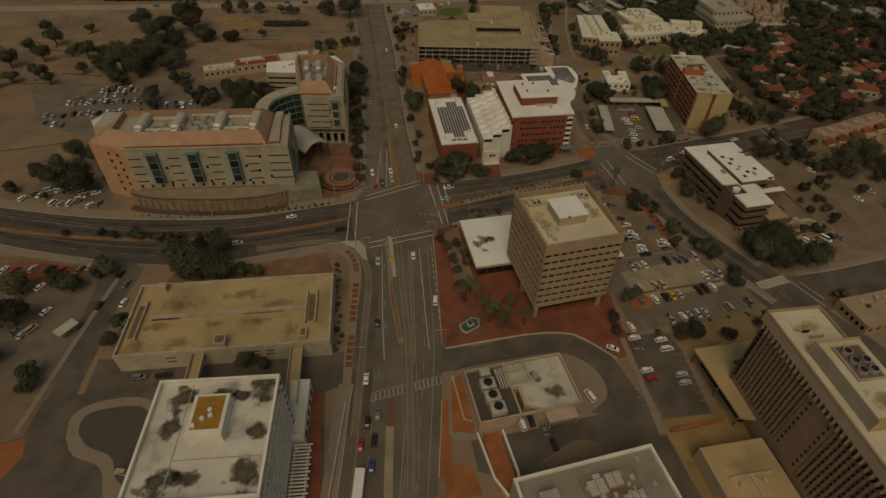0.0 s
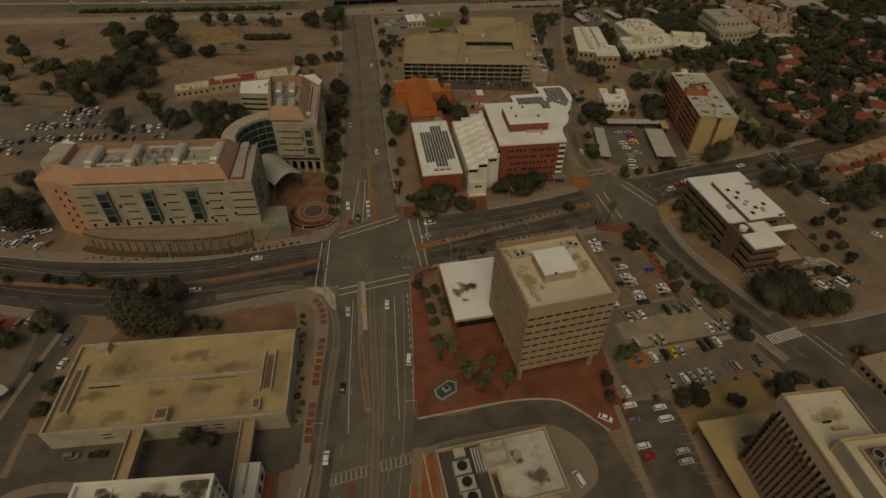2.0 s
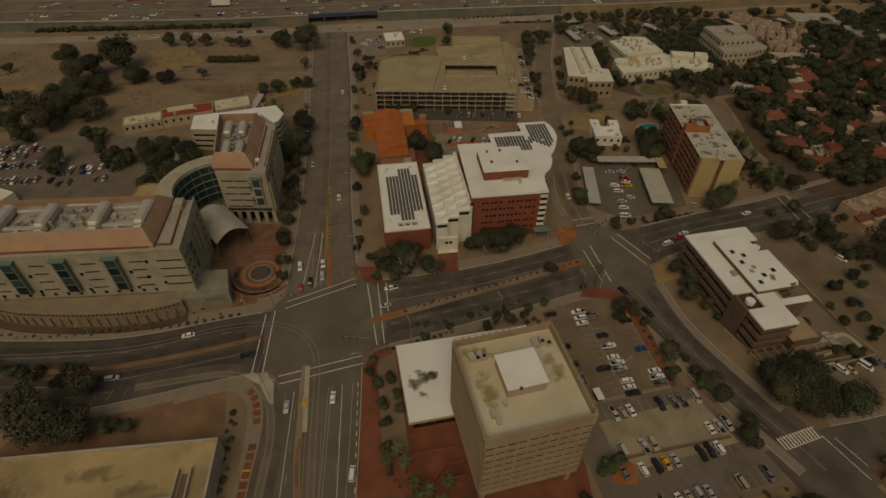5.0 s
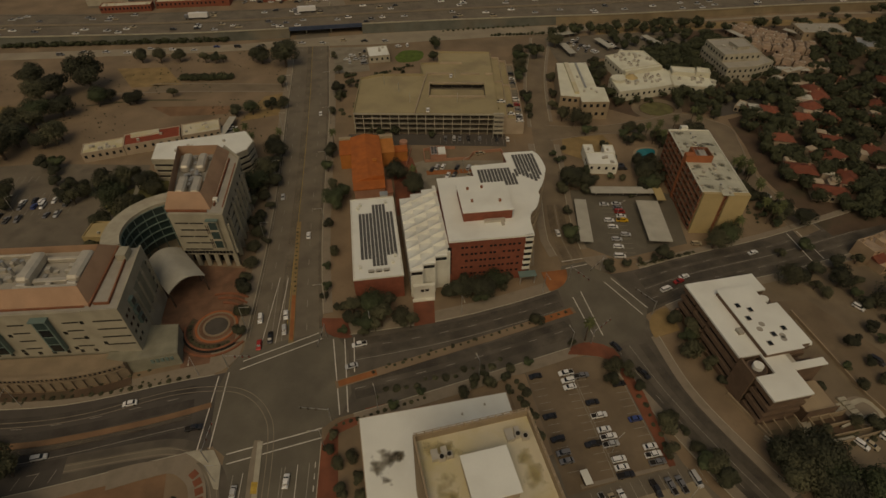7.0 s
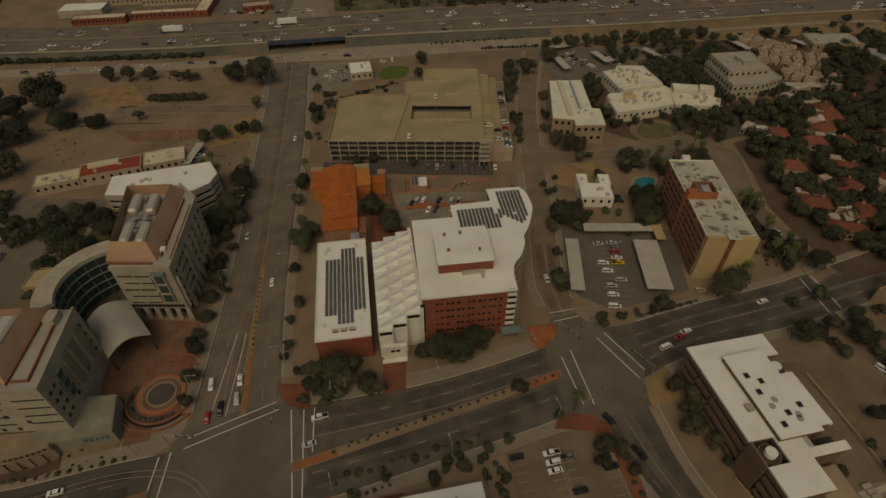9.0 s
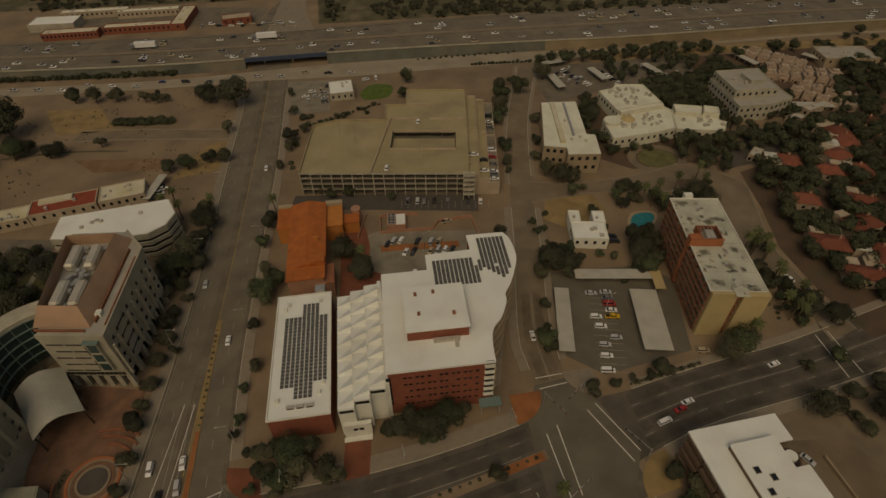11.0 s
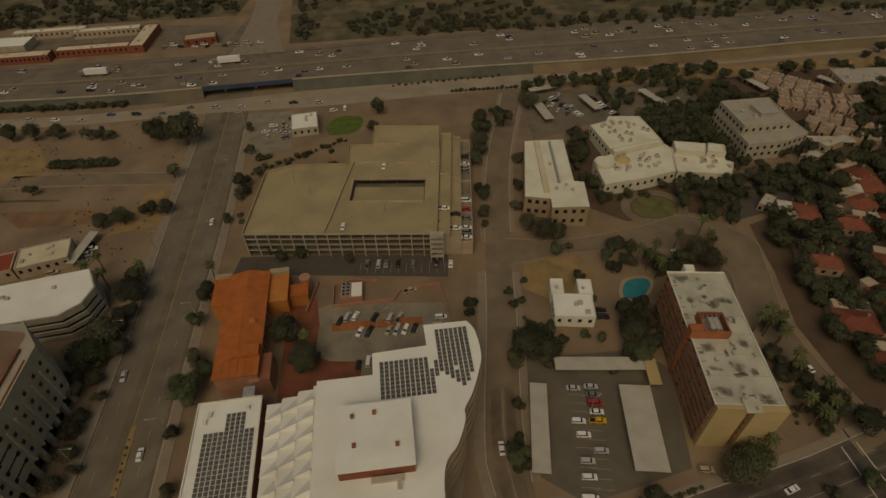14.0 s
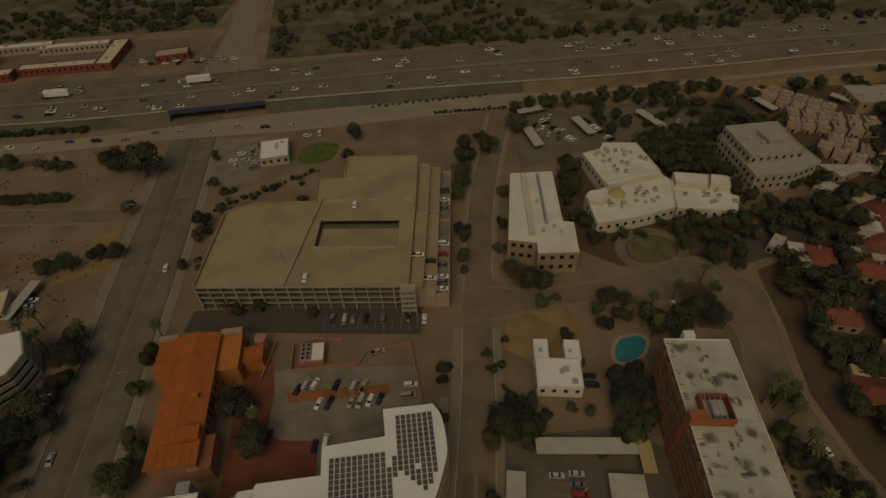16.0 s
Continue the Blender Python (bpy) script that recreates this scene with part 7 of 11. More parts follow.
slab("bank_island", smooth([(16.5, 71), (19.5, 87), (23, 91), (38, 92.2), (54, 92.2), (61.5, 87.6), (64.4, 81), (63, 75), (57, 71.4), (56, 70), (22, 68.5), (16.5, 71)], 4)[:-1], 0.026, 0.19, M["walk"],
     "kerbed concrete island round the bank", "island")
slab("bank_gravel", [(17.6, 72), (20, 87), (23.4, 89.6), (23.8, 70)], 0.19, 0.22, M["redgravel"], "orange gravel bed by the bank", "gravel bed")
slab("bank_gravel_south", [(12.6, 54), (14, 63.5), (21, 61), (22, 54)], 0.0, 0.2, M["redgravel"], "orange gravel bed", "gravel bed")
slab("bank_path", [(25.4, 69.6), (30.0, 69.8), (31.2, 54.6), (26, 54)], 0.03, 0.2, M["redgravel"], "orange gravel walk between walls", "path")
slab("turning_island", smooth([(39, 60), (50, 64), (56, 61), (52, 57), (42, 56.5), (39, 60)], 5)[:-1], 0.026, 0.18, M["lotbrown"], "dry kerbed turning island", "island")
slab("forecourt", smooth([(-83.4, 86.3), (-83.8, 93.0), (-78.2, 96.5), (-66, 95.8), (-60, 88), (-58, 62), (-68, 66), (-72.2, 76.2), (-80, 81), (-83.4, 86.3)], 5)[:-1], 0.022, 0.18, M["walk"], "kerbed forecourt walk", "pavement")
slab("forecourt_bed", smooth([(-80.6, 87.3), (-80.8, 91.6), (-77, 93.8), (-66, 93.0), (-62.5, 86), (-61, 70), (-67, 72), (-70.4, 79), (-77, 83), (-80.6, 87.3)], 5)[:-1], 0.18, 0.21, M["asphalt_dark"], "dark planted bed", "planting bed")
strip("pavement_west", [(-85.4, 147), (-86.6, 141.7), (-90.2, 124.9), (-93.4, 108.2), (-97, 90)], -0.8, 0.8, 0.0, 0.17, M["walk"], None, "structure", "narrow concrete pavement beside a drive", "pavement")
slab("tower_walk", [(-21, 90), (-17, 90), (-18, 40), (-24, 40)], 0.022, 0.12, M["brickpave"], "red paved walk beside the tower", "path")
slab("shade_strip", [(96, 206), (100, 207), (108, 233), (115, 262), (112.5, 263), (104, 232)], 0.0, 0.14, M["walk"], "concrete walk by the museum", "path")
strip("median_south", smooth([(8.2, 154.5), (7.5, 147), (7.3, 138), (6.7, 128), (6.9, 116), (7.4, 103.5)]), -0.9, 0.8, 0.03, 0.2, M["walk"], None, "structure", "narrow kerbed median of dry ground", "median")
strip("median_soil", smooth([(7.6, 131), (6.7, 126), (6.9, 116), (7.35, 105)]), -0.6, 0.5, 0.2, 0.21, M["reddirt"], None, "structure", "bare soil in the kerbed median", "median")
slab("median_brick", [(1.6, 84.8), (3.2, 84.6), (2.3, 75.9), (0.5, 76.2)], 0.03, 0.2, M["brownbrick"], "red-brown brick median tip", "median")
strip("median_south", smooth([(1.1, 76), (-0.2, 66), (-2.2, 50), (-6, 30)]), -1.1, 1.1, 0.03, 0.2, M["lotsand"], None, "structure", "narrow kerbed median of dry ground", "median")
strip("median_west", smooth([(-5.6, 167.6), (-18.6, 165.4), (-40, 163.4), (-59, 163.6), (-93, 168.4), (-136, 181), (-200, 208)]), -0.8, 0.9, 0.03, 0.2, M["reddirt"], None, "structure", "kerbed red-brown median with trees", "median")
strip("median_east", smooth([(29, 168.4), (40, 170.6), (60, 174.6), (84, 179.4), (107, 184.6)]), -1.3, 1.3, 0.03, 0.2, M["dirt"], None, "structure", "kerbed median of dry ground and shrubs", "median")
strip("median_tip", smooth([(29.8, 168.6), (41, 170.8)]), -1.0, 1.0, 0.2, 0.22, M["redgravel"], None, "structure", "orange paved median tip", "median")
strip("median_tip", smooth([(95, 181.8), (106, 184.2)]), -1.2, 1.2, 0.2, 0.22, M["redgravel"], None, "structure", "orange paved median tip", "median")
strip("median_north", smooth([(15.6, 186), (15.8, 214), (16.4, 245)]), -0.8, 0.8, 0.03, 0.2, M["gold"], None, "structure", "narrow kerbed median with shrubs", "median")
strip("median_tip", smooth([(15.6, 187), (15.8, 206)]), -0.6, 0.6, 0.2, 0.22, M["redgravel"], None, "structure", "orange paved median tip", "median")

panel = finish(box_bm((-1.0, 1.0, -0.95, 0.95, 0, 0.02)), M["brickpave"], "paver_panel")
KERB_SW = smooth([(-9.0, 88), (-7.6, 100.5), (-6.0, 112.0), (-5.1, 120.0), (-3.5, 130.5), (-2.9, 138.3), (-3.8, 145.1), (-6.7, 150.2), (-11.3, 152.5), (-20.3, 153.1), (-28.7, 152.2)], 4)
BACK_SW = smooth([(-11.4, 88), (-10.3, 100.9), (-9.4, 112.6), (-8.3, 122.2), (-7.5, 131.2), (-7.1, 138.9), (-8.0, 144.3), (-10.2, 147.2), (-13.2, 149.0), (-18.2, 148.7), (-28.0, 147.1)], 4)
bm = bmesh.new()
add_ribbon(bm, KERB_SW, BACK_SW, 0.0, 0.185)
cw = tagged(part("pavement_curve", bm, M["walk"], None), "curving concrete pavement with brick panels", "pavement", "", "structure")
MID_SW = [((a[0] * 0.6 + c[0] * 0.4), (a[1] * 0.6 + c[1] * 0.4)) for a, c in zip(KERB_SW, BACK_SW)]
for i, p in enumerate(resample(MID_SW, 34)[4:25]):
    if i % 9 not in (5, 6):
        q = resample(MID_SW, 34)[i + 5]
        link("paver_panel", panel, cw, pose(*p, 0.186, 0, 0, math.degrees(math.atan2(q[1] - p[1], q[0] - p[0])) - 90))
slab("corner_island", [(-10.4, 154.2), (-3.0, 153.7), (-0.6, 149.2), (-0.4, 142.8), (-1.6, 143.1), (-4.6, 149.6), (-8.2, 152.6)], 0.03, 0.19, M["pale"], "pale concrete corner island", "pavement")
slab("tram_platform", [(8.2, 154.0), (9.6, 154.0), (9.1, 132.6), (7.8, 132.8)], 0.03, 0.30, M["pale"], "pale concrete tram platform", "platform")
slab("warning_paving", [(-7.2, 124.8), (-4.9, 124.4), (-5.3, 121.7), (-7.3, 122.1)], 0.185, 0.20, M["yellow"], "yellow tactile paving", "paving")
slab("warning_paving", [(7.6, 143.3), (9.2, 143.0), (9.1, 140.0), (7.5, 140.3)], 0.30, 0.315, M["yellow"], "yellow tactile paving", "paving")
slab("field_gold", [(-91.6, 403.0), (-63.9, 400.5), (-50.9, 376.0), (-77.3, 376.3)], 0.0, 0.05, M["gold"], "patch of bare golden earth", "ground")
slab("field_gold", [(-4.8, 354.5), (4.2, 356.6), (3.9, 333.1), (-14.8, 329.1)], 0.0, 0.05, M["gold"], "patch of bare golden earth", "ground")
strip("field_path", smooth([(-90, 371), (-60.7, 368.4), (-40.7, 366.1), (6.6, 358.4)]), -0.5, 0.5, 0.0, 0.07, M["walk"], None, "structure", "narrow pale concrete path over the field", "path")
strip("field_path", smooth([(-68, 378.2), (-60.1, 378.4), (-30, 373.6), (5.2, 367.4)]), -0.4, 0.4, 0.0, 0.07, M["walk"], None, "structure", "narrow pale concrete kerb over the field", "path")
slab("field_old_road", [(-68, 369.8), (-40, 366.8), (6, 359.4), (6, 366.6), (-30, 372.8), (-66, 377.6)], 0.0, 0.05, M["dusty"], "disused dusty road bed across the field", "road")
slab("field_brown", [(-62, 352), (-18, 346), (-22, 338), (-50, 340)], 0.0, 0.035, M["reddirt"], "patch of bare red-brown earth", "ground")

# junction, low walls and verges
slab("road_junction", [(-3.2, 154.4), (-4.6, 160), (-4.8, 172), (-2.6, 179), (1.4, 185.4), (13, 187.2), (25.6, 188.6), (30, 186), (33, 180), (33.4, 165), (30.6, 159), (25.6, 155.6), (12, 152.5), (0.4, 151)], 0.0, 0.057, M["asphalt_ave"], "worn grey asphalt junction", "road")
slab("road_junction_east", [(104, 173.5), (110, 167), (126, 172), (131, 181), (126, 196.6), (119.4, 206), (109.6, 205), (104.6, 195.6)], 0.0, 0.059, M["asphalt_ave"], "worn grey asphalt junction", "road")
for line, h, w, m, lab in (([(-10.4, 85.0), (-12.9, 72.2), (-15.5, 59.4), (-19.5, 40)], 1.0, 0.22, "pale", "low concrete wall between walk and tramway"),
                           ([(24.0, 70.0), (25.6, 57.4), (28.0, 52.4)], 1.1, 0.25, "whitewall", "low white wall beside the gravel walk"),
                           ([(30.9, 69.8), (31.9, 58.3), (31.6, 53.4)], 1.1, 0.25, "whitewall", "low white wall beside the gravel walk"),
                           ([(20.7, 89.0), (21.4, 74.6), (23.4, 73.8)], 0.7, 0.2, "pale", "low concrete planter wall by the bank"),
                           ([(75.9, 62.1), (92.3, 62.9)], 1.0, 0.3, "rustred", "low red wall below the parking lot"),
                           ([(85.1, 111.5), (121.4, 112.8)], 0.5, 0.3, "brown", "low kerb wall between parking rows"),
                           ([(88.8, 128.6), (112.9, 130.0)], 0.35, 0.5, "walk", "concrete kerb between parking lots")):
    strip("low_wall", line, -w, w, 0.0, h, M[m], None, "structure", lab, "wall")
strip("pavement_lot", [(76.4, 94.5), (75.4, 81.5), (73.6, 61.6)], -0.9, 0.9, 0.0, 0.17, M["walk"], None, "structure", "concrete pavement beside the parking lot", "pavement")
strip("kerb_plaza", smooth([(20.6, 99.4), (46, 100.6), (58.3, 99.4), (64, 96.3), (71.6, 87.4)]), -0.25, 0.25, 0.0, 0.2, M["pale"], None, "structure", "pale concrete kerb round the plaza", "kerb")
slab("verge_brick_east", [(153.0, 99.3), (157.8, 100.7), (166, 101.4), (166, 95), (158, 93), (152.4, 90)], 0.0, 0.17, M["reddirt"], "red-brown dirt street corner", "verge")
slab("ground_red_west", [(-129.5, 164.3), (-100.1, 159.8), (-97.4, 150.5), (-125.4, 152.6)], 0.05, 0.09, M["reddirt"], "red-brown dirt strip behind parked cars", "ground")
slab("ground_tan_west", [(-112, 110.3), (-92.6, 107.7), (-93.4, 97), (-94.6, 88.5), (-104, 86.9)], 0.05, 0.09, M["lotbrown"], "bare tan ground beside the drive", "ground")
slab("ground_orange_west", [(-104, 86.6), (-93.4, 88.2), (-92.5, 82.6), (-96, 76), (-106, 72)], 0.05, 0.10, M["redgravel"], "orange gravel beside the drive", "ground")
slab("paving_museum", [(57.4, 276), (62.6, 284.6), (65.4, 283.2), (66.4, 272), (65.0, 260), (69.4, 257.3), (78.6, 255.6), (78.5, 241.6), (66, 240), (58.5, 246)], 0.0, 0.085, M["brickpave"], "red brick paving beside the museum car park", "paving")
strip("court_path", smooth([(-56.8, 293.7), (-54.5, 288), (-51.3, 279), (-51.3, 266.4), (-48, 256)]), -0.9, 0.9, 0.0, 0.12, M["pale"], None, "structure", "pale winding courtyard path", "path")
for line in ([(-190, 311.5), (-163, 309.1), (-139, 305)], [(-175, 241), (-158, 239.3), (-127, 243.5)], [(-95.2, 358.6), (-68, 359.8), (-40, 356)], [(-158.9, 321.5), (-136.3, 314.8)], [(-189, 357.3), (-162, 354)]):
    strip("dirt_track", smooth(line), -0.7, 0.7, 0.0, 0.03, M["scrub"], None, "structure", "low weedy earth bank across the field", "ground")
slab("field_gold", [(-187, 371), (-161, 367), (-131, 364), (-134, 357), (-186, 361)], 0.0, 0.03, M["gold"], "patch of bare golden earth", "ground")

# ---- road paint ----
def line_paint(name, pts, w=0.14, z=0.06, material="paint", dash=None, label="faded white lane line"):
    """Painted line; dash=(length, gap)."""
    bm = bmesh.new()
    if not dash:
        add_ribbon(bm, offset(pts, w / 2), offset(pts, -w / 2), z - 0.004, z)
    else:
        P = [Vector(p) for p in pts]
        L = sum((b - a).length for a, b in zip(P, P[1:]))
        fine = resample(pts, max(2, int(L / 0.5)))
        step, on = int((dash[0] + dash[1]) / 0.5), int(dash[0] / 0.5)
        for i in range(0, len(fine) - on, step):
            s = fine[i:i + on + 1]
            if len(s) > 1:
                add_ribbon(bm, offset(s, w / 2), offset(s, -w / 2), z - 0.004, z)
    return tagged(part(name, bm, M[material], None), label, "road marking", "", "structure")


def between(a, b, t, n=40):
    A, B = resample(a, n), resample(b, n)
    return [(p[0] * (1 - t) + q[0] * t, p[1] * (1 - t) + q[1] * t) for p, q in zip(A, B)]


SW_, SE_ = seg(AVE_S_W, 1, 30, 146), seg(AVE_S_E, 1, 30, 146)
for t, d in ((0.13, None), (0.26, (3, 6)), (0.62, None), (0.655, None), (0.78, (3, 6)), (0.90, None)):
    line_paint("lane_line", between(SW_, SE_, t), 0.16, 0.036, "paint", d)
NW_, NE_ = seg(AVE_N_W, 1, 190, 420), seg(AVE_N_E, 1, 190, 420)
for t, d in ((0.22, (3, 7)), (0.52, None), (0.78, (3, 7)), (0.04, None)):
    line_paint("lane_line", between(NW_, NE_, t), 0.14, 0.040, "yellow" if t == 0.52 else "paint", d, "faded lane line")
line_paint("lane_line", [(9.4, 186), (10.6, 215)], 0.16, 0.040)
line_paint("lane_line", [(12.6, 186), (13.2, 216)], 0.16, 0.040)
WN_, WS_ = seg(EW_W_N, 0, -200, -10), seg(EW_W_S, 0, -200, -10)
for t, d in ((0.25, (3, 7)), (0.66, None), (0.82, (3, 7))):
    line_paint("lane_line", between(WN_, WS_, t), 0.15, 0.044, "paint", d)
EN_, ES_ = seg(EW_E_N, 0, 34, 104), seg(EW_E_S, 0, 34, 104)
for t, d in ((0.2, (3, 6)), (0.36, None), (0.72, (3, 6))):
    line_paint("lane_line", between(EN_, ES_, t), 0.15, 0.048, "paint", d)
E2N, E2S = seg(EW_E_N, 0, 134, 330), seg(EW_E_S, 0, 134, 330)
for t, d in ((0.26, (3, 6)), (0.5, None), (0.75, (3, 6))):
    line_paint("lane_line", between(E2N, E2S, t), 0.14, 0.048, "paint", d)
S2W, S2E = seg(SE_W, 1, 100, 168), seg(SE_E, 1, 100, 168)
for t, d in ((0.5, None), (0.3, (3, 6))):
    line_paint("lane_line", between(S2W, S2E, t), 0.13, 0.056, "paint", d)
N2a, N2b = seg(N2_W, 1, 206, 240), seg(N2_E, 1, 206, 240)
line_paint("lane_line", between(N2a, N2b, 0.5), 0.14, 0.052)
for a, b in (((1.7, 181.3), (24.3, 188.5)), ((1.1, 178.4), (25.2, 186.1)), ((-4.8, 177), (-7.4, 154)), ((-2.0, 177.9), (-4.2, 154.2)), ((0.4, 151.9), (25.1, 155.4)), ((0.7, 149.2), (25.1, 152.6)),
             ((28.6, 185.3), (29.9, 158.6)), ((32.1, 184.9), (32.2, 159.0)), ((35.0, 184.9), (34.6, 172)), ((108.5, 190), (109.5, 173)), ((112, 192), (112.4, 173)), ((121.7, 195), (128.6, 179)),
             ((124.6, 196.6), (131.3, 181.5)), ((200.4, 208.0), (200.0, 192.5)), ((205.0, 208.6), (205.1, 193.2)), ((110.6, 203.6), (119, 204.4)), ((110.4, 207.2), (119.2, 207.6))):
    line_paint("crossing_line", [a, b], 0.3, 0.064, "freshpaint", label="white crossing line")
for a, b in (((5.2, 146.0), (2.6, 115.0)), ((2.6, 115.0), (1.6, 98.0)), ((18.9, 146.0), (16.6, 115.0)), ((16.6, 115.0), (15.6, 100.0))):
    line_paint("lane_line", [a, b], 0.16, 0.064, "freshpaint", label="white lane line of the avenue")
line_paint("cycle_lane_line", [(23.4, 146.0), (21.4, 120.0), (20.2, 104.0)], 0.2, 0.064, "freshpaint", (1.6, 1.4), "broken white cycle lane line")
for a, b in (((6.6, 187.1), (10.8, 215.3)), ((10.7, 186.4), (13.6, 214.8))):
    line_paint("lane_line", [a, b], 0.2, 0.064, "freshpaint", label="white lane line before the crossing")
for a, b in (((134.0, 110.0), (145.6, 111.8)), ((134.7, 107.0), (146.3, 108.8)), ((146.1, 109.2), (150.4, 96.2)), ((149.1, 108.0), (152.3, 99.5))):
    line_paint("crossing_line", [a, b], 0.22, 0.066, "freshpaint", label="white crossing line")
for k in range(18):
    t = (k + 0.5) / 18
    x, y = -5.2 + 23.0 * t, 85.6 + 3.0 * t
    line_paint("crossing_bar", [(x, y - 1.2), (x + 0.12, y + 1.2)], 0.42, 0.04, label="white crossing bar")
for a, b in (((-5.5, 87.1), (17.9, 90.0)), ((-5.6, 84.3), (17.4, 87.2))):
    line_paint("crossing_line", [a, b], 0.2, 0.04, label="white crossing line")
for k in range(12):
    t = (k + 0.5) / 12
    x, y = 133.4 + 12.0 * t, 108.6 + 1.8 * t
    line_paint("crossing_bar", [(x + 0.3, y - 1.7), (x - 0.3, y + 1.7)], 0.5, 0.062, "freshpaint", label="white crossing bar")
for k in range(9):
    a = (-17.6 - k * 4.2, 153.6 - k * 0.35)
    line_paint("bay_line", [a, (a[0] + 1.0, a[1] + 3.2)], 0.12, 0.045, label="white parking bay line")
TRACK = smooth([(-200, 214), (-140, 191), (-93, 174.6), (-60, 170), (-40, 169.6), (-18, 173.2), (-4, 172.6), (4.2, 169.4), (9.8, 162.4), (11.6, 153), (10.6, 130), (9.6, 105), (7.6, 84.7), (4.6, 60), (-1, 30)], 8)
TRACK_W = smooth([(-8.6, 75), (-6.6, 88), (-4.9, 100), (-3.4, 111.6), (-2.0, 121.2), (-0.8, 130.1), (-0.8, 137.9), (-2.6, 145.6), (-7.0, 151.6), (-13.2, 154.9), (-22.2, 155.4), (-40, 154.6)], 5)
strip("road_track", TRACK_W, -3.6, 3.6, 0.0, 0.048, M["asphalt"], None, "structure", "asphalt strip with an embedded tram track", "road")
for tr in (TRACK[-34:], TRACK_W):
    line_paint("track_bed", tr, 2.6, 0.070, "asphalt_old", None, "worn concrete bed of the tram track")
for d in (-0.75, 0.75):
    line_paint("tram_rail_band", offset(TRACK, d), 0.2, 0.074, "railband", None, "worn concrete band with a tram rail")
    line_paint("tram_rail_band", offset(TRACK_W, d), 0.2, 0.074, "railband", None, "worn concrete band with a tram rail")
for d in (-2.1, 2.1):
    line_paint("tram_edge", offset(TRACK[-34:], d), 0.07, 0.066, "yellow", None, "thin yellow track edge line")


for a, b, z, lanes in ((WN_, WS_, 0.038, (0.16, 0.36, 0.62, 0.75)), (EN_, ES_, 0.042, (0.12, 0.28, 0.62, 0.8)),
                       (E2N, E2S, 0.042, (0.14, 0.38, 0.62, 0.86)), (S2W, S2E, 0.050, (0.3, 0.7)), (N2a, N2b, 0.046, (0.3, 0.7))):
    for t in lanes:
        line_paint("lane_wear", between(a, b, t), 2.7, z + 0.003, "wear", None, "dark tyre-worn lane surface")
line_paint("road_dust", between(NW_, NE_, 0.45), 2.6, 0.037, "dust", None, "dusty pale strip along the avenue")
line_paint("road_dust", between(NW_, NE_, 0.03), 1.2, 0.037, "dust", None, "dusty pale strip along the kerb")
line_paint("road_dust", between(NW_, NE_, 0.97), 1.2, 0.037, "dust", None, "dusty pale strip along the kerb")
line_paint("road_dust", between(WN_, WS_, 0.52), 3.0, 0.041, "dust", None, "dusty pale strip beside the median")


def bays(x, y, rz, n, w=2.7, length=5.0, z=0.09):
    """A row of painted bay lines."""
    c, s = math.cos(radians(rz)), math.sin(radians(rz))
    bm = bmesh.new()
    for k in range(n + 1):
        px, py = x + c * k * w, y + s * k * w
        add_ribbon(bm, [(px - c * 0.06, py - s * 0.06), (px - s * length - c * 0.06, py + c * length - s * 0.06)], [(px + c * 0.06, py + s * 0.06), (px - s * length + c * 0.06, py + c * length + s * 0.06)], z - 0.004, z)
    return tagged(part("bay_lines", bm, M["paint"], None), "white parking bay lines", "road marking", "", "structure")


for args in ((90, 105.6, 5, 13), (90.5, 110.6, 5, 12), (91, 121.8, 5, 11), (110, 113.8, 5, 4), (98.0, 160.6, -88.3, 13, 2.25, 3.3), (98.6, 129.6, 91.7, 13, 2.25, 3.3), (85.2, 161.8, -87.2, 13, 2.25, 3.2), (112.2, 130.2, 91.5, 13, 2.25, 3.3),
             (86, 96.6, 4, 15), (140, 236, 258, 12, 2.6, 4.8), (135, 205.5, 78, 12, 2.6, 4.8), (76.5, 68, 88, 9, 2.7, 4.8), (90, 94, 268, 9, 2.7, 4.8),
             (74, 264.5, -10, 10), (-145, 266, 0, 26), (-145, 276.5, 0, 22), (-133, 290, 0, 14), (80, 292.5, -10, 13)):
    bays(*args)
for line in ([(97.5, 160.8), (98.3, 129.0)], [(98.2, 160.8), (99.0, 129.0)], [(111.5, 162.0), (112.4, 129.8)]):
    line_paint("lot_line", line, 0.14, 0.09, label="white parking row line")

# ---- highway ----
HW_S = smooth([(-400, 482), (-260, 460), (-111, 443.2), (-31, 437), (46, 437), (109, 435), (169, 431.5), (227, 427.5), (300, 426), (385, 424), (700, 402)], 8)
HW_N = smooth([(-400, 530), (-260, 503), (-127, 482.5), (-48, 476), (20, 474), (132, 475), (247, 472.5), (400, 464.5), (700, 440)], 8)


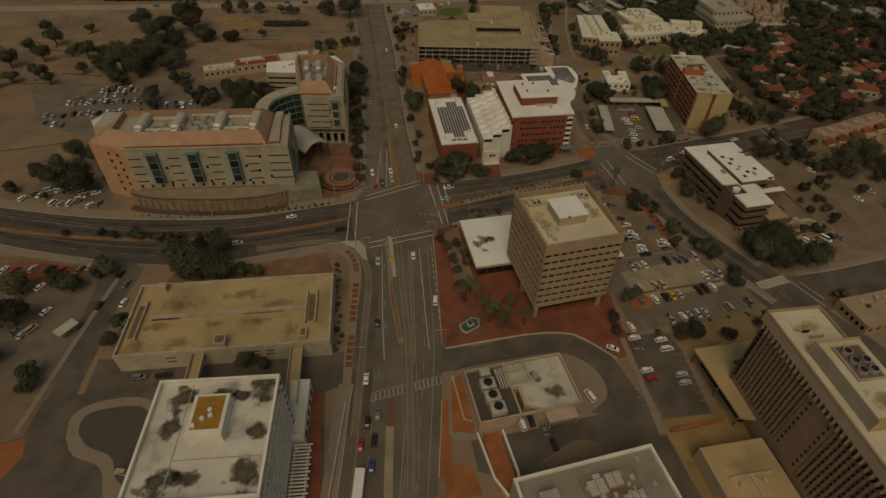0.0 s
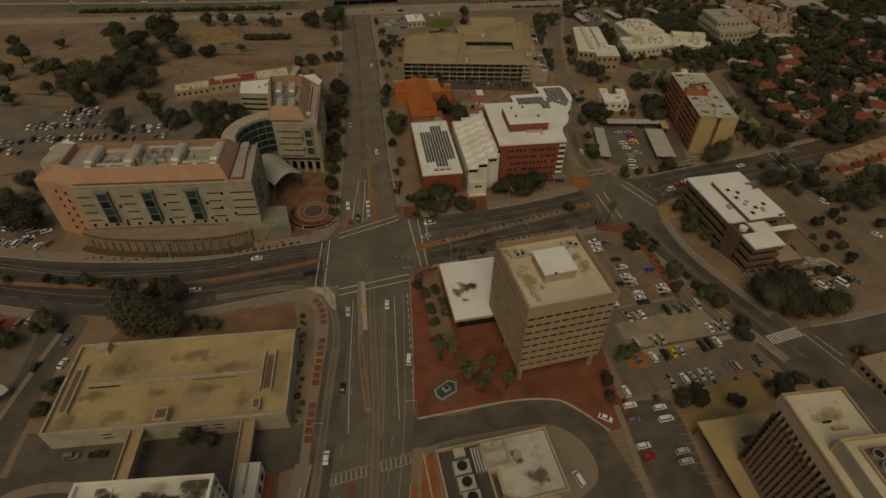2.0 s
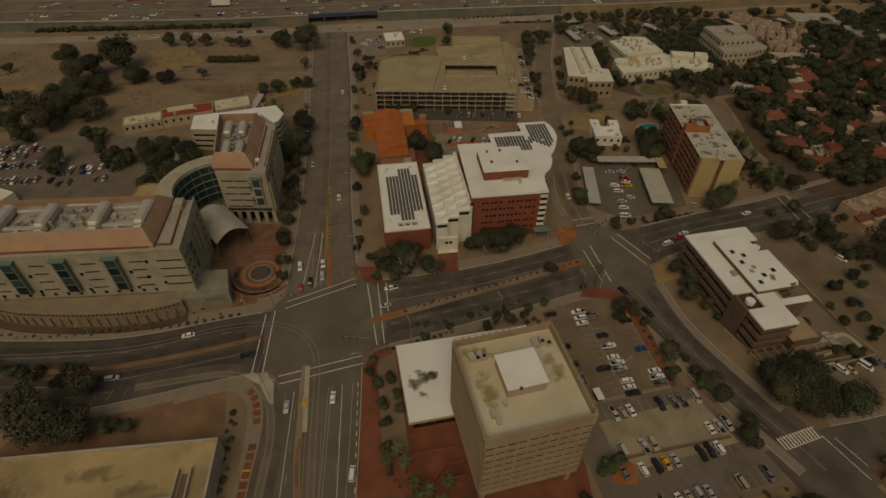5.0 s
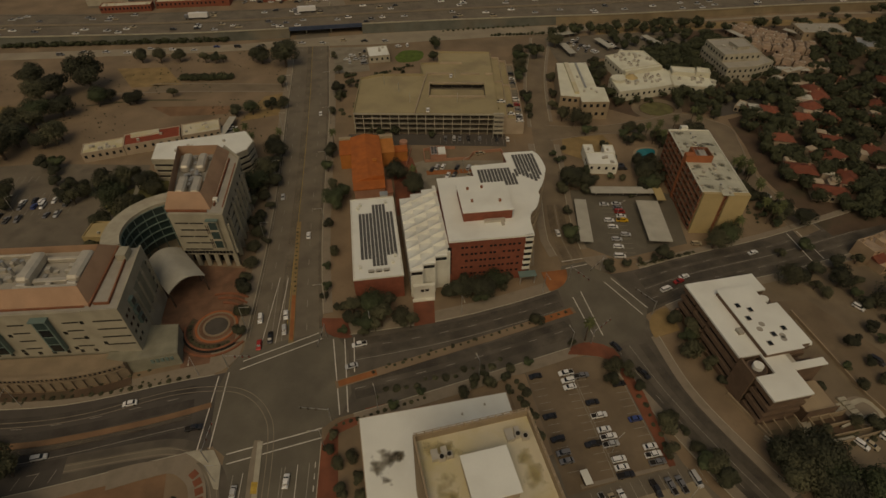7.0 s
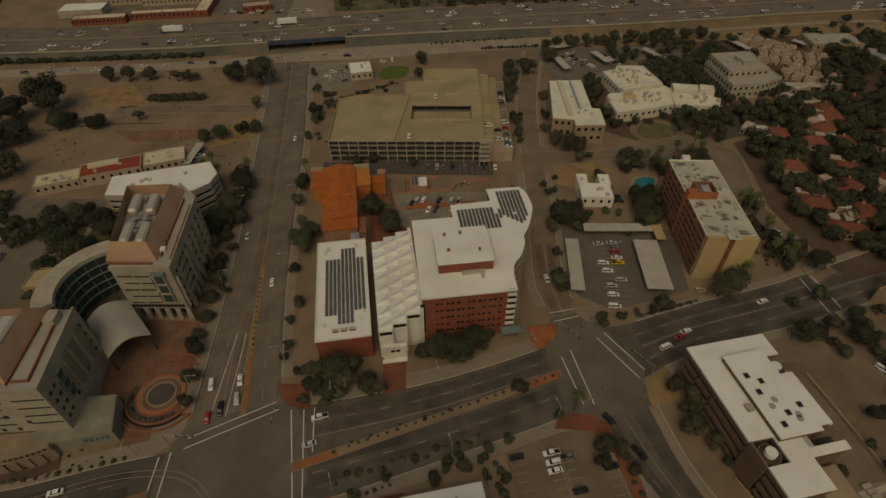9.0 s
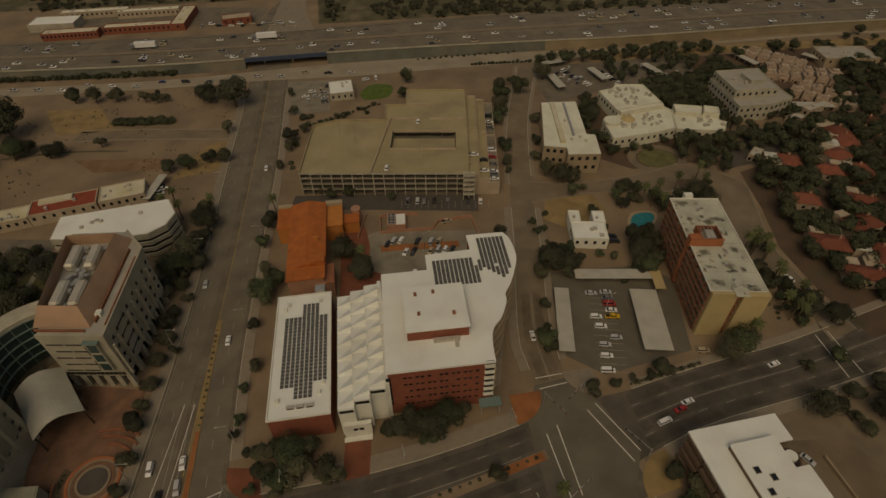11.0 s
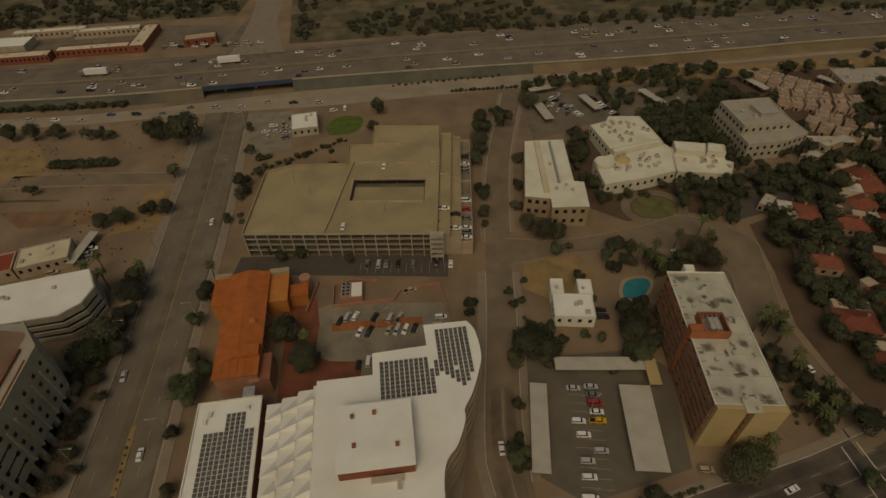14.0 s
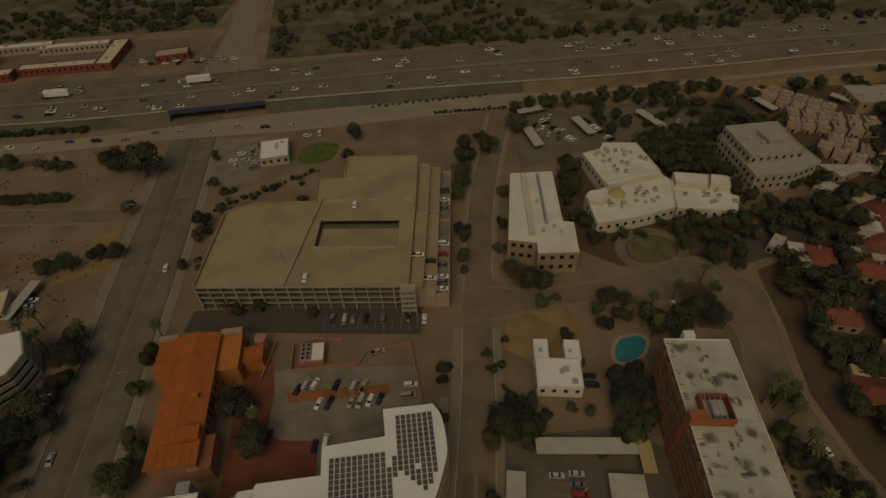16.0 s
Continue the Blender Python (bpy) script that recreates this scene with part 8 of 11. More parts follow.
def highway():
    z = 5.0
    S, N = resample(HW_S, 120), resample(HW_N, 120)
    left = [i for i in range(120) if S[i][0] < 1]
    right = [i for i in range(120) if S[i][0] > 45]
    left.append(left[-1] + 1)
    for ids in (left, right):
        s, n = [S[i] for i in ids], [N[i] for i in ids]
        bm = bmesh.new()
        add_ribbon(bm, n, s, 0.0, z)
        tagged(part("highway_embankment", bm, M["asphalt_old"], None), "raised highway bed of worn asphalt", "highway", "", "structure")
        for line, d, nm in ((s, -2.6 if ids is left else -3.4, "highway_bank"), (n, 7.0, "highway_bank")):
            bm = bmesh.new()
            foot = offset(line, d)
            rows = [[bm.verts.new((*a, z)), bm.verts.new((*b, 0.0)), bm.verts.new((*a, 0.0))] for a, b in zip(line, foot)]
            for p, q in zip(rows, rows[1:]):
                for i in range(3):
                    bm.faces.new((p[i], p[(i + 1) % 3], q[(i + 1) % 3], q[i]))
            bm.faces.new(rows[0])
            bm.faces.new(rows[-1][::-1])
            if ids is left:
                tagged(part(nm, bm, M["bank"], None), "grey-green sloping highway bank", "bank", "", "structure")
            elif line is s:
                bm.free()
                cut = sum(1 for q in s if q[0] < 175)
                for rows2, mt, lab in ((range(0, cut + 1), "bank", "grey-green sloping highway bank"), (range(cut, len(s)), "bankdry", "dry golden-brown sloping highway bank")):
                    bm = bmesh.new()
                    rw = []
                    for i in rows2:
                        f = max(0.25, 1.0 - max(0.0, s[i][0] - 120) / 160)
                        rw.append([bm.verts.new((*s[i], z)), bm.verts.new((s[i][0] + (foot[i][0] - s[i][0]) * f, s[i][1] + (foot[i][1] - s[i][1]) * f, 0.0)), bm.verts.new((*s[i], 0.0))])
                    for p, q in zip(rw, rw[1:]):
                        for i in range(3):
                            bm.faces.new((p[i], p[(i + 1) % 3], q[(i + 1) % 3], q[i]))
                    bm.faces.new(rw[0])
                    bm.faces.new(rw[-1][::-1])
                    tagged(part(nm, bm, M[mt], None), lab, "bank", "", "structure")
            else:
                tagged(part(nm, bm, M["bankdry"], None), "dry golden-brown sloping highway bank", "bank", "", "structure")
    b = thing("highway_bridge", 0, 0, 0, "highway bridge with blue-grey girders over the avenue", "bridge")
    bm = bmesh.new()
    i0, i1 = left[-1], right[0]
    add_ribbon(bm, [N[i0], N[i1]], [S[i0], S[i1]], z - 1.0, z)
    part("deck", bm, M["asphalt_old"], b)
    for d, nm in ((-0.3, "girder"), (-0.6, "parapet")):
        bm = bmesh.new()
        ln = offset([S[i0], S[i1]], d)
        add_ribbon(bm, ln, offset(ln, -0.3), z - 1.6 if nm == "girder" else z - 0.2, z + 0.1 if nm == "girder" else z + 1.0, )
        part(nm, bm, M["bluemetal"], b)
    for x in (14, 30):
        for k in range(6):
            cyl("pier", b, x + 1.5, S[i0][1] + 4 + k * 9, 0, z - 1.0, 0.6, M["pale"])
    # lane lines and barrier
    for k, t in enumerate((0.05, 0.13, 0.21, 0.29, 0.37, 0.62, 0.70, 0.78, 0.86, 0.95)):
        ln = [(a[0] * (1 - t) + c[0] * t, a[1] * (1 - t) + c[1] * t) for a, c in zip(S, N)]
        line_paint("highway_line", ln, 0.16, z + 0.012, "railband", None if k in (0, 4, 5, 9) else (6, 8), "faded highway lane line")
    t = 0.49
    ln = [(a[0] * (1 - t) + c[0] * t, a[1] * (1 - t) + c[1] * t) for a, c in zip(S, N)]
    strip("highway_barrier", ln, -0.25, 0.25, z, z + 0.9, M["walk"], None, "structure", "concrete median barrier", "barrier")
    for t, m, w in ((0.02, "dust", 1.2), (0.975, "dust", 1.6), (0.45, "dust", 1.0)):
        ln = [(a[0] * (1 - t) + c[0] * t, a[1] * (1 - t) + c[1] * t) for a, c in zip(S, N)]
        strip("highway_lane_wear", ln, -w / 2, w / 2, z - 0.05, z + 0.006, M[m], None, "structure", "worn highway lane surface", "road")
    strip("highway_rail", offset(S, -0.4), -0.15, 0.15, z, z + 0.8, M["pale"], None, "structure", "low pale guard wall", "barrier")


M["bank"] = mat("bank_slope", (0.098, 0.10, 0.08), 0.95, 0.25, 0.1, 1.2, 0.2, stain=(0.18, 0.14, 0.095), stain_scale=0.03, stain_amt=0.6)
M["bankdry"] = mat("dry_bank_slope", (0.215, 0.165, 0.10), 0.95, 0.22, 0.08, 1.2, 0.2, stain=(0.15, 0.13, 0.09), stain_scale=0.03, stain_amt=0.6)
M["bluemetal"] = mat("blue_girder", (0.055, 0.075, 0.12), 0.6, 0.2, 0.3, 2.0, 0.0)
highway()
FR_S = smooth([(-400, 458), (-260, 434), (-86, 421), (-32, 418.4), (2, 418.4), (35, 416.6), (67, 414.6), (131, 414.6), (170, 413.6), (200, 415.6)])
FR_N = smooth([(-400, 468), (-260, 445), (-86, 431), (-32, 428.6), (2, 430), (35, 432), (67, 432.4), (131, 430.6), (170, 428), (200, 424.6)])
road("road_frontage", resample(FR_S, 60), resample(FR_N, 60), 0.07, M["paleroad"], "pale worn frontage road by the highway")
strip("road_ramp", smooth([(196, 423.2), (240, 421.6), (300, 420.6), (372, 419.4), (460, 410)]), -1.6, 1.6, 0.0, 0.075, M["paleroad"], None, "structure", "pale concrete highway ramp", "road")
slab("road_over_river", [(9, 484), (13, 494), (16, 520), (18, 541), (20, 602), (23, 700), (46, 700), (40.4, 600), (36.2, 540), (37.4, 520), (43, 488), (48, 482)], 0.0, 0.085, M["walk"], "pale worn road running on past the highway", "road")
strip("verge_frontage", smooth([(203, 414), (256, 412.5), (368, 405.5), (460, 396)]), -5.2, 5.0, 0.0, 0.062, M["gold"], None, "structure", "dry golden verge by the frontage road", "verge")
FN_S = [(x, y + 7.6) for x, y in HW_N]
FN_N = [(x, y + 8.6) for x, y in FN_S]
road("road_frontage_north", FN_S, FN_N, 0.07, M["asphalt_old"], "worn frontage road beyond the highway")
for t in (0.3, 0.65):
    line_paint("lane_line", between(FR_S, FR_N, t), 0.14, 0.078)
slab("lot_motel", [(-140, 512), (-50, 512), (8, 508), (10, 535), (-40, 545), (-140, 532)], 0.0, 0.05, M["asphalt_old"], "motel and shop forecourts", "parking lot")
slab("scrub_land", [(-400, 575), (-60, 556), (8, 552), (17, 602), (20, 900), (-400, 900)], 0.0, 0.03, M["scrub"], "dark scrubby riverside land", "ground")
slab("scrub_land", [(46, 497), (150, 494), (420, 482), (900, 440), (900, 900), (52, 900), (44, 602)], 0.0, 0.03, M["scrub"], "dark scrubby riverside land", "ground")


# ---- trees ----
def leaf_cloud(seed, n=900, blobs=9, size=0.15, flat=0.82):
    """A crown of many small leaf clumps round uneven centres, about one unit in radius."""
    rnd = random.Random(seed)
    cs = []
    for _ in range(blobs):
        a, r, h = rnd.uniform(0, 6.283), rnd.uniform(0.1, 0.66), rnd.uniform(-0.35, 0.42)
        cs.append((r * math.cos(a), r * math.sin(a), h, rnd.uniform(0.30, 0.50)))
    vs, fs = [], []
    for i in range(n):
        x, y, z, r = cs[i % blobs]
        d = Vector((rnd.gauss(0, 1), rnd.gauss(0, 1), rnd.gauss(0, 1))).normalized() * r * (rnd.uniform(0.7, 1.04) if i % 9 else rnd.uniform(1.0, 1.3))
        p = Vector((x + d.x, y + d.y, (z + d.z) * flat))
        nrm = (d.normalized() + Vector((x, y, z)) * 0.8 + Vector((rnd.gauss(0, .35), rnd.gauss(0, .35), rnd.gauss(0, .35) + 0.35))).normalized()
        u = nrm.orthogonal().normalized()
        w = nrm.cross(u)
        a = rnd.uniform(0, 6.283)
        u, w = u * math.cos(a) + w * math.sin(a), w * math.cos(a) - u * math.sin(a)
        s = size * rnd.uniform(0.6, 1.35)
        b = len(vs)
        vs += [p + u * s, p + w * s * 0.8 - u * s * 0.55, p - w * s * 0.75 - u * s * 0.6 + nrm * s * 0.12]
        fs.append((b, b + 1, b + 2))
    return vs, fs


def crown_mesh(seed, material, **kw):
    vs, fs = leaf_cloud(seed, **kw)
    me = bpy.data.meshes.new("crown")
    me.from_pydata([tuple(v) for v in vs], [], fs)
    me.materials.append(material)
    return me


def trunk_mesh(seed):
    rnd = random.Random(seed)
    bm = bmesh.new()
    add_cyl(bm, 0, 0, 0, 0.62, 0.085, 0.06, 7)
    for k in range(5):
        a = k * 1.256 + rnd.uniform(-0.3, 0.3)
        e = Vector((0.5 * math.cos(a), 0.5 * math.sin(a), 1.15 + rnd.uniform(-0.15, 0.2)))
        s = Vector((0, 0, 0.5))
        side = (e - s).cross(Vector((0, 0, 1))).normalized()
        up = side.cross((e - s).normalized())
        lo = [bm.verts.new(s + side * 0.045 * math.cos(q) + up * 0.045 * math.sin(q)) for q in (0, 2.09, 4.19)]
        hi = [bm.verts.new(e + side * 0.015 * math.cos(q) + up * 0.015 * math.sin(q)) for q in (0, 2.09, 4.19)]
        for i in range(3):
            bm.faces.new((lo[i], lo[(i + 1) % 3], hi[(i + 1) % 3], hi[i]))
    return finish(bm, M["trunk"], "trunk")


def island_leaf():
    """Leaves whose tone changes from clump to clump of a joined wood."""
    m = mat("leaves_mixed", (0.052, 0.058, 0.028), 0.8, 0.45, 0.25, 2.0, 0.0)
    return m


M["leafmix"] = island_leaf()
KINDS = [("leaf", "dense dark green street tree"), ("leaf2", "olive green desert tree with a loose crown"), ("leaf3", "leafy mid-green shade tree"), ("leaf", "broad dark green shade tree"),
         ("leaf2", "small dusty olive tree with sparse leaves")]
KINDS += KINDS


def tree(x, y, r, kind=None, z=0.0):
    """A tree whose crown is about r metres in radius."""
    rnd = random.Random(int(x * 13 + y * 7))
    k = rnd.randrange(5) if kind is None else kind
    k += 5 if r > 4.4 else 0
    sc = r * rnd.uniform(0.92, 1.12)
    m = pose(x, y, z, 0, 0, rnd.uniform(0, 360)) @ Matrix.Diagonal((sc, sc, sc * rnd.uniform(0.85, 1.1), 1))
    if k not in PROTO:
        t = thing("tree", 0, 0, 0, KINDS[k][1], "tree", "trees")
        link("trunk", trunk_mesh(k), t)
        link("crown", crown_mesh(40 + k, M[KINDS[k][0]], n=(3000, 2200, 2800, 3200, 1900)[k % 5] * (2 if k > 4 else 1), blobs=(9, 11, 10, 12, 8)[k % 5] * (2 if k > 4 else 1), size=0.056 if k > 4 else 0.082), t, pose(0, 0, 1.12))
        PROTO[k] = t
        t.matrix_basis = m
        return t
    src = PROTO[k]
    c = copy_thing(src, Matrix())
    c.matrix_basis = m
    return c


FAR_SHRUBS = []


def shrub(x, y, r, z=0.0):
    if y > 340:
        FAR_SHRUBS.append((x, y, r))
        return
    rnd = random.Random(int(x * 11 + y * 5))
    m = pose(x, y, z, 0, 0, rnd.uniform(0, 360)) @ Matrix.Diagonal((r, r, r * 0.8, 1))
    if "shrub" not in PROTO:
        PROTO["shrub"] = tagged(link("shrub", crown_mesh(90, M["leaf2"], n=800, blobs=6, size=0.14), None), "low dusty green shrub", "shrub", "shrubs")
        PROTO["shrub"].matrix_basis = m
        return
    c = PROTO["shrub"].copy()
    scene.collection.objects.link(c)
    c.matrix_basis = m


def palm(x, y, h, z=0.0):
    rnd = random.Random(int(x * 17 + y * 3))
    m = pose(x, y, z, rnd.uniform(-2, 2), rnd.uniform(-2, 2), rnd.uniform(0, 360)) @ Matrix.Diagonal((1, 1, h / 8.0, 1))
    if "palm" not in PROTO:
        t = thing("palm_tree", 0, 0, 0, "tall fan palm with a bare trunk", "palm", "palms")
        bm = bmesh.new()
        add_cyl(bm, 0, 0, 0, 8.0, 0.24, 0.16, 8)
        part("trunk", bm, M["trunk"], t)
        bm = bmesh.new()
        for k in range(22):
            a, lift = k * 2.4, (0.95 - 0.085 * k)
            rows = []
            for i in range(5):
                q = i / 4
                d = 0.15 + 1.75 * q
                w = 0.4 * math.sin(math.pi * (0.12 + 0.86 * q))
                zz = 8.0 + lift * d * 0.9 - 0.42 * d * d * 0.6
                rows.append([bm.verts.new((d * math.cos(a) - s * w * math.sin(a), d * math.sin(a) + s * w * math.cos(a), zz - 0.12 * abs(s))) for s in (-1, 0, 1)])
            for p, q in zip(rows, rows[1:]):
                for i in (0, 1):
                    bm.faces.new((p[i], p[i + 1], q[i + 1], q[i]))
        part("crown", bm, M["frond"], t)
        PROTO["palm"] = t
        t.matrix_basis = m
        return
    c = copy_thing(PROTO["palm"], Matrix())
    c.matrix_basis = m


FIELD = [(-130, 387, 7.9), (-112, 371, 9.0), (-97, 377, 9.7), (-102, 348, 7.6), (-110, 343, 7.7), (-120, 340, 7.1), (-113, 321, 8.0), (-96, 320, 6.4), (-90, 364, 4.0), (-84, 362, 4.6), (-70, 357, 4.5), (-9, 397, 6.6), (5, 390, 8.6), (4, 364, 4.0), (6, 339, 3.7), (-17, 335, 4.4), (-9, 336, 4.6), (0, 339, 4.0)]
COURTYARD = [(5.6, 293, 5.2), (3, 276, 6.1), (-1, 269, 6.4), (-77, 280, 4.0), (-72, 279, 3.1), (-61, 275, 5.4), (-55, 265, 6.3), (-48, 258, 5.6), (-57, 254, 4.6), (-46, 280, 4.3), (-42, 273, 3.7), (-93, 299, 4.3), (-88, 299, 3.7), (-58, 241, 3.0), (-53, 287, 3.4), (-56, 278, 4.1)]
STREET_N_W = [(2, 261, 2.9), (5, 255, 2.6), (2, 249, 2.8), (2, 238, 3.1), (5, 234, 2.0), (-1, 246, 2.1), (-0, 210, 3.6), (-0, 200, 2.9), (-0, 192, 2.3)]
STREET_N_E = [(30, 289, 3.7), (28, 278, 3.0), (31, 263, 4.1), (31, 251, 5.0), (34, 258, 4.2), (28, 240, 2.2), (57.5, 268, 5.6), (63, 256, 4.7), (31, 329, 2.4), (34, 352, 4.2), (33, 397, 2.9), (40, 358, 2.9), (35, 343, 3.1), (35, 376, 3.1), (50, 308, 2.8), (60, 306, 2.2), (30, 224, 2.5), (27, 217, 2.0)]
MUSEUM_FRONT = [(35, 191, 3.3), (39, 188, 4.0), (44, 188, 4.3), (50, 189, 4.0), (53, 186, 3.2), (67.5, 197, 3.2), (71, 197.6, 4.2), (75, 196.6, 4.8), (79, 196.4, 5.0), (83, 197.2, 4.6), (87, 197.8, 3.4), (77.5, 193.4, 3.6), (41, 193.5, 4.6), (46.5, 193.6, 4.4), (35.5, 195.5, 3.8), (31, 197, 2.3), (26, 203, 1.7), (27, 207, 2.0), (32, 187, 1.8), (38, 185, 2.2)]
CROSS_E = [(45, 173, 0.9), (50, 174, 0.9), (40, 171, 1.0), (58, 176, 0.9), (65, 177, 1.1), (72, 178, 1.1), (93, 181, 2.9), (35, 135, 2.1), (34, 139, 2.0), (33, 145, 2.0), (45, 158, 2.0), (53, 161, 1.7), (65, 159, 2.3), (68, 161, 1.7), (73, 161, 2.3), (78, 162, 1.7), (78, 158, 1.5), (101, 171, 1.6)]
SE_ROAD = [(114, 158, 2.5), (115, 153, 2.1), (119, 142, 2.4), (121, 138, 1.6), (122, 133, 2.4), (124, 128, 3.7), (136, 174, 3.1), (140, 169, 3.9), (135, 161, 3.8), (137, 167, 2.7), (139, 156, 2.7), (140, 151, 1.9), (142, 146, 1.7), (152.5, 123, 5.4), (157, 115, 5.6), (148, 121, 4.8), (141, 121, 5.6), (145, 117, 5.3), (149, 115, 5.4), (142, 126, 2.5)]
APTLOT = [(121, 233, 2.4), (119, 223, 2.0), (117, 218, 3.6), (118, 216, 2.9), (147, 203, 3.4), (125, 200, 2.9), (132, 201, 1.9), (138, 202, 1.7), (143, 202, 1.7), (168, 205, 5.6), (173, 207, 5.1), (198, 237, 2.5), (197, 229, 2.9), (198, 223, 2.0), (128, 250, 5.9), (134, 249, 5.5), (124, 247, 3.6), (161, 250, 5.1), (167, 254, 5.2), (160, 243, 4.2), (157, 242, 2.7), (165, 246, 3.5), (134, 247, 2.6)]
VILLA = [(139, 251, 2.8), (131, 251, 3.4), (133, 245, 2.7), (132, 257, 2.8), (151, 239, 1.5), (152, 251, 1.8), (171, 288, 3.7), (166, 284, 2.8), (180, 279, 4.1), (174, 280, 2.8), (150, 289, 3.2), (155, 291, 2.0), (135, 278, 1.5), (132, 269, 1.5), (131, 262, 1.4), (160, 248, 4.6), (162, 243, 3.2)]
HILL_ROAD = [(198, 236, 2.9), (207, 245, 2.4), (203, 247, 2.0), (204, 230, 1.7), (202, 221, 3.7), (201, 223, 2.6), (200, 216, 3.3), (197, 279, 5.1), (199, 274, 5.0), (194, 278, 3.4), (207, 286, 2.2), (180, 225, 0.9)]
N_STREET = [(137, 361, 4.5), (132, 350, 3.9), (131, 328, 3.1), (130, 315, 2.6), (128, 309, 2.1), (115, 271, 2.5), (114, 267, 1.8), (112, 256, 2.4), (110, 245, 2.3), (143, 304, 4.5), (148, 298, 4.9), (153, 297, 3.7), (146, 329, 2.7), (151, 347, 3.4), (142, 316, 3.0), (168, 392, 6.2), (168, 332, 3.3), (177, 344, 4.5), (181, 361, 3.7)]
WEST_LOTS = [(-125, 319, 8.8), (-129, 310, 7.3), (-115, 311, 8.6), (-118, 331, 6.5), (-112, 338, 6.8), (-118, 364, 9.0), (-101, 318, 5.4), (-95, 324, 5.1), (-146, 319, 4.6), (-122, 302, 4.9), (-101, 280, 5.2), (-101, 274, 4.5), (-99, 271, 2.9), (-79, 275, 3.8), (-73, 271, 3.7), (-70, 276, 3.8), (-63, 282, 4.4), (-56, 282, 5.6), (-46, 277, 5.5), (-41, 270, 4.8), (-48, 264, 5.3), (-51, 259, 4.1), (-88, 294, 3.4), (-88, 357, 5.5), (-73, 356, 3.9), (-85, 286, 2.9)]
SW_LOT = [(-89, 150, 4.0), (-92, 148, 2.2), (-62, 145, 8.1), (-57, 142, 8.0), (-50, 140, 7.0), (-43, 141, 3.2), (-38, 141, 2.4), (-113, 200, 8.0), (-124, 207, 6.7), (-111, 202, 4.3), (-97, 171, 1.9), (-84, 168, 2.8), (-82, 166, 1.8), (-75, 164, 2.3), (-70, 162, 2.7), (-60, 158, 3.0), (-80, 124, 2.8), (-79, 127, 2.0), (-80, 117, 2.8), (-39, 102, 3.4), (-34, 101, 2.4), (-52, 155, 5.0)]
TOWER_PLAZA = [(29, 144, 2.5), (30, 137, 2.4), (30, 131, 2.4), (30, 124, 2.0), (30, 118, 1.6), (28, 152, 1.7), (27, 148, 1.8), (76, 102, 2.6), (75, 97, 2.3), (84, 109, 3.0), (88, 111, 2.4), (86, 166, 2.0), (80, 165, 2.0), (72, 164, 1.6), (69, 163, 1.6)]
EAST_LOT = [(110, 160, 3.3), (108, 156, 2.5), (117, 140, 3.6), (115, 133, 2.4), (121, 128, 3.5), (124, 124, 3.9), (128, 116, 2.7), (125, 111, 3.8), (95, 92, 3.7), (99, 92, 4.0), (109, 89, 2.4), (122, 93, 1.5), (108, 97, 1.1), (122, 97, 1.1), (96, 95, 1.4), (88, 94, 1.3), (123, 90, 4.0), (130, 92, 3.4), (138, 90, 1.9)]
WB_EAST = [(184, 184, 5.1), (187, 183, 3.4), (200, 180, 4.7), (191, 180, 2.3), (206, 169, 3.5), (197, 161, 2.8), (186, 157, 2.7), (186, 143, 2.1), (213, 169, 7.0), (214, 163, 5.8), (227, 179, 4.4), (209, 212, 4.5), (205, 218, 4.5), (214, 189, 2.5), (157, 172, 2.6), (146, 166, 3.5), (165, 144, 2.5), (158, 131, 2.4), (147, 125, 6.7), (142, 126, 5.3), (149, 118, 5.7), (166, 178, 2.1)]

for row in (FIELD, COURTYARD, STREET_N_W, STREET_N_E, MUSEUM_FRONT, CROSS_E, SE_ROAD, APTLOT, VILLA, HILL_ROAD, N_STREET, WEST_LOTS, SW_LOT, TOWER_PLAZA, EAST_LOT, WB_EAST):
    for x, y, r in row:
        if r > 1.25:
            tree(x, y, r)
        else:
            shrub(x, y, r)

FOREST_AVOID = [(181, 214, 329, 343), (186, 215, 340, 368), (209, 240, 320, 345), (243, 273, 318, 358), (140, 172, 300, 352), (170, 206, 280, 305), (160, 190, 205, 262)]


def inside(x, y, poly):
    c = False
    for (x0, y0), (x1, y1) in zip(poly, poly[1:] + poly[:1]):
        if (y0 > y) != (y1 > y) and x < (x1 - x0) * (y - y0) / (y1 - y0) + x0:
            c = not c
    return c




def scatter(poly, n, r0, r1, seed, avoid=(), gap=0.62):
    """Spots in a polygon, no two too close."""
    rnd = random.Random(seed)
    xs, ys = [p[0] for p in poly], [p[1] for p in poly]
    out = []
    for _ in range(n * 12):
        x, y, r = rnd.uniform(min(xs), max(xs)), rnd.uniform(min(ys), max(ys)), rnd.uniform(r0, r1)
        if len(out) >= n:
            break
        if not inside(x, y, poly) or any(a - r * 0.3 < x < b + r * 0.3 and c - r * 0.3 < y < d + r * 0.3 for a, b, c, d in avoid):
            continue
        if any((x - q[0]) ** 2 + (y - q[1]) ** 2 < ((r + q[2]) * gap) ** 2 for q in out):
            continue
        out.append((x, y, r))
    return out


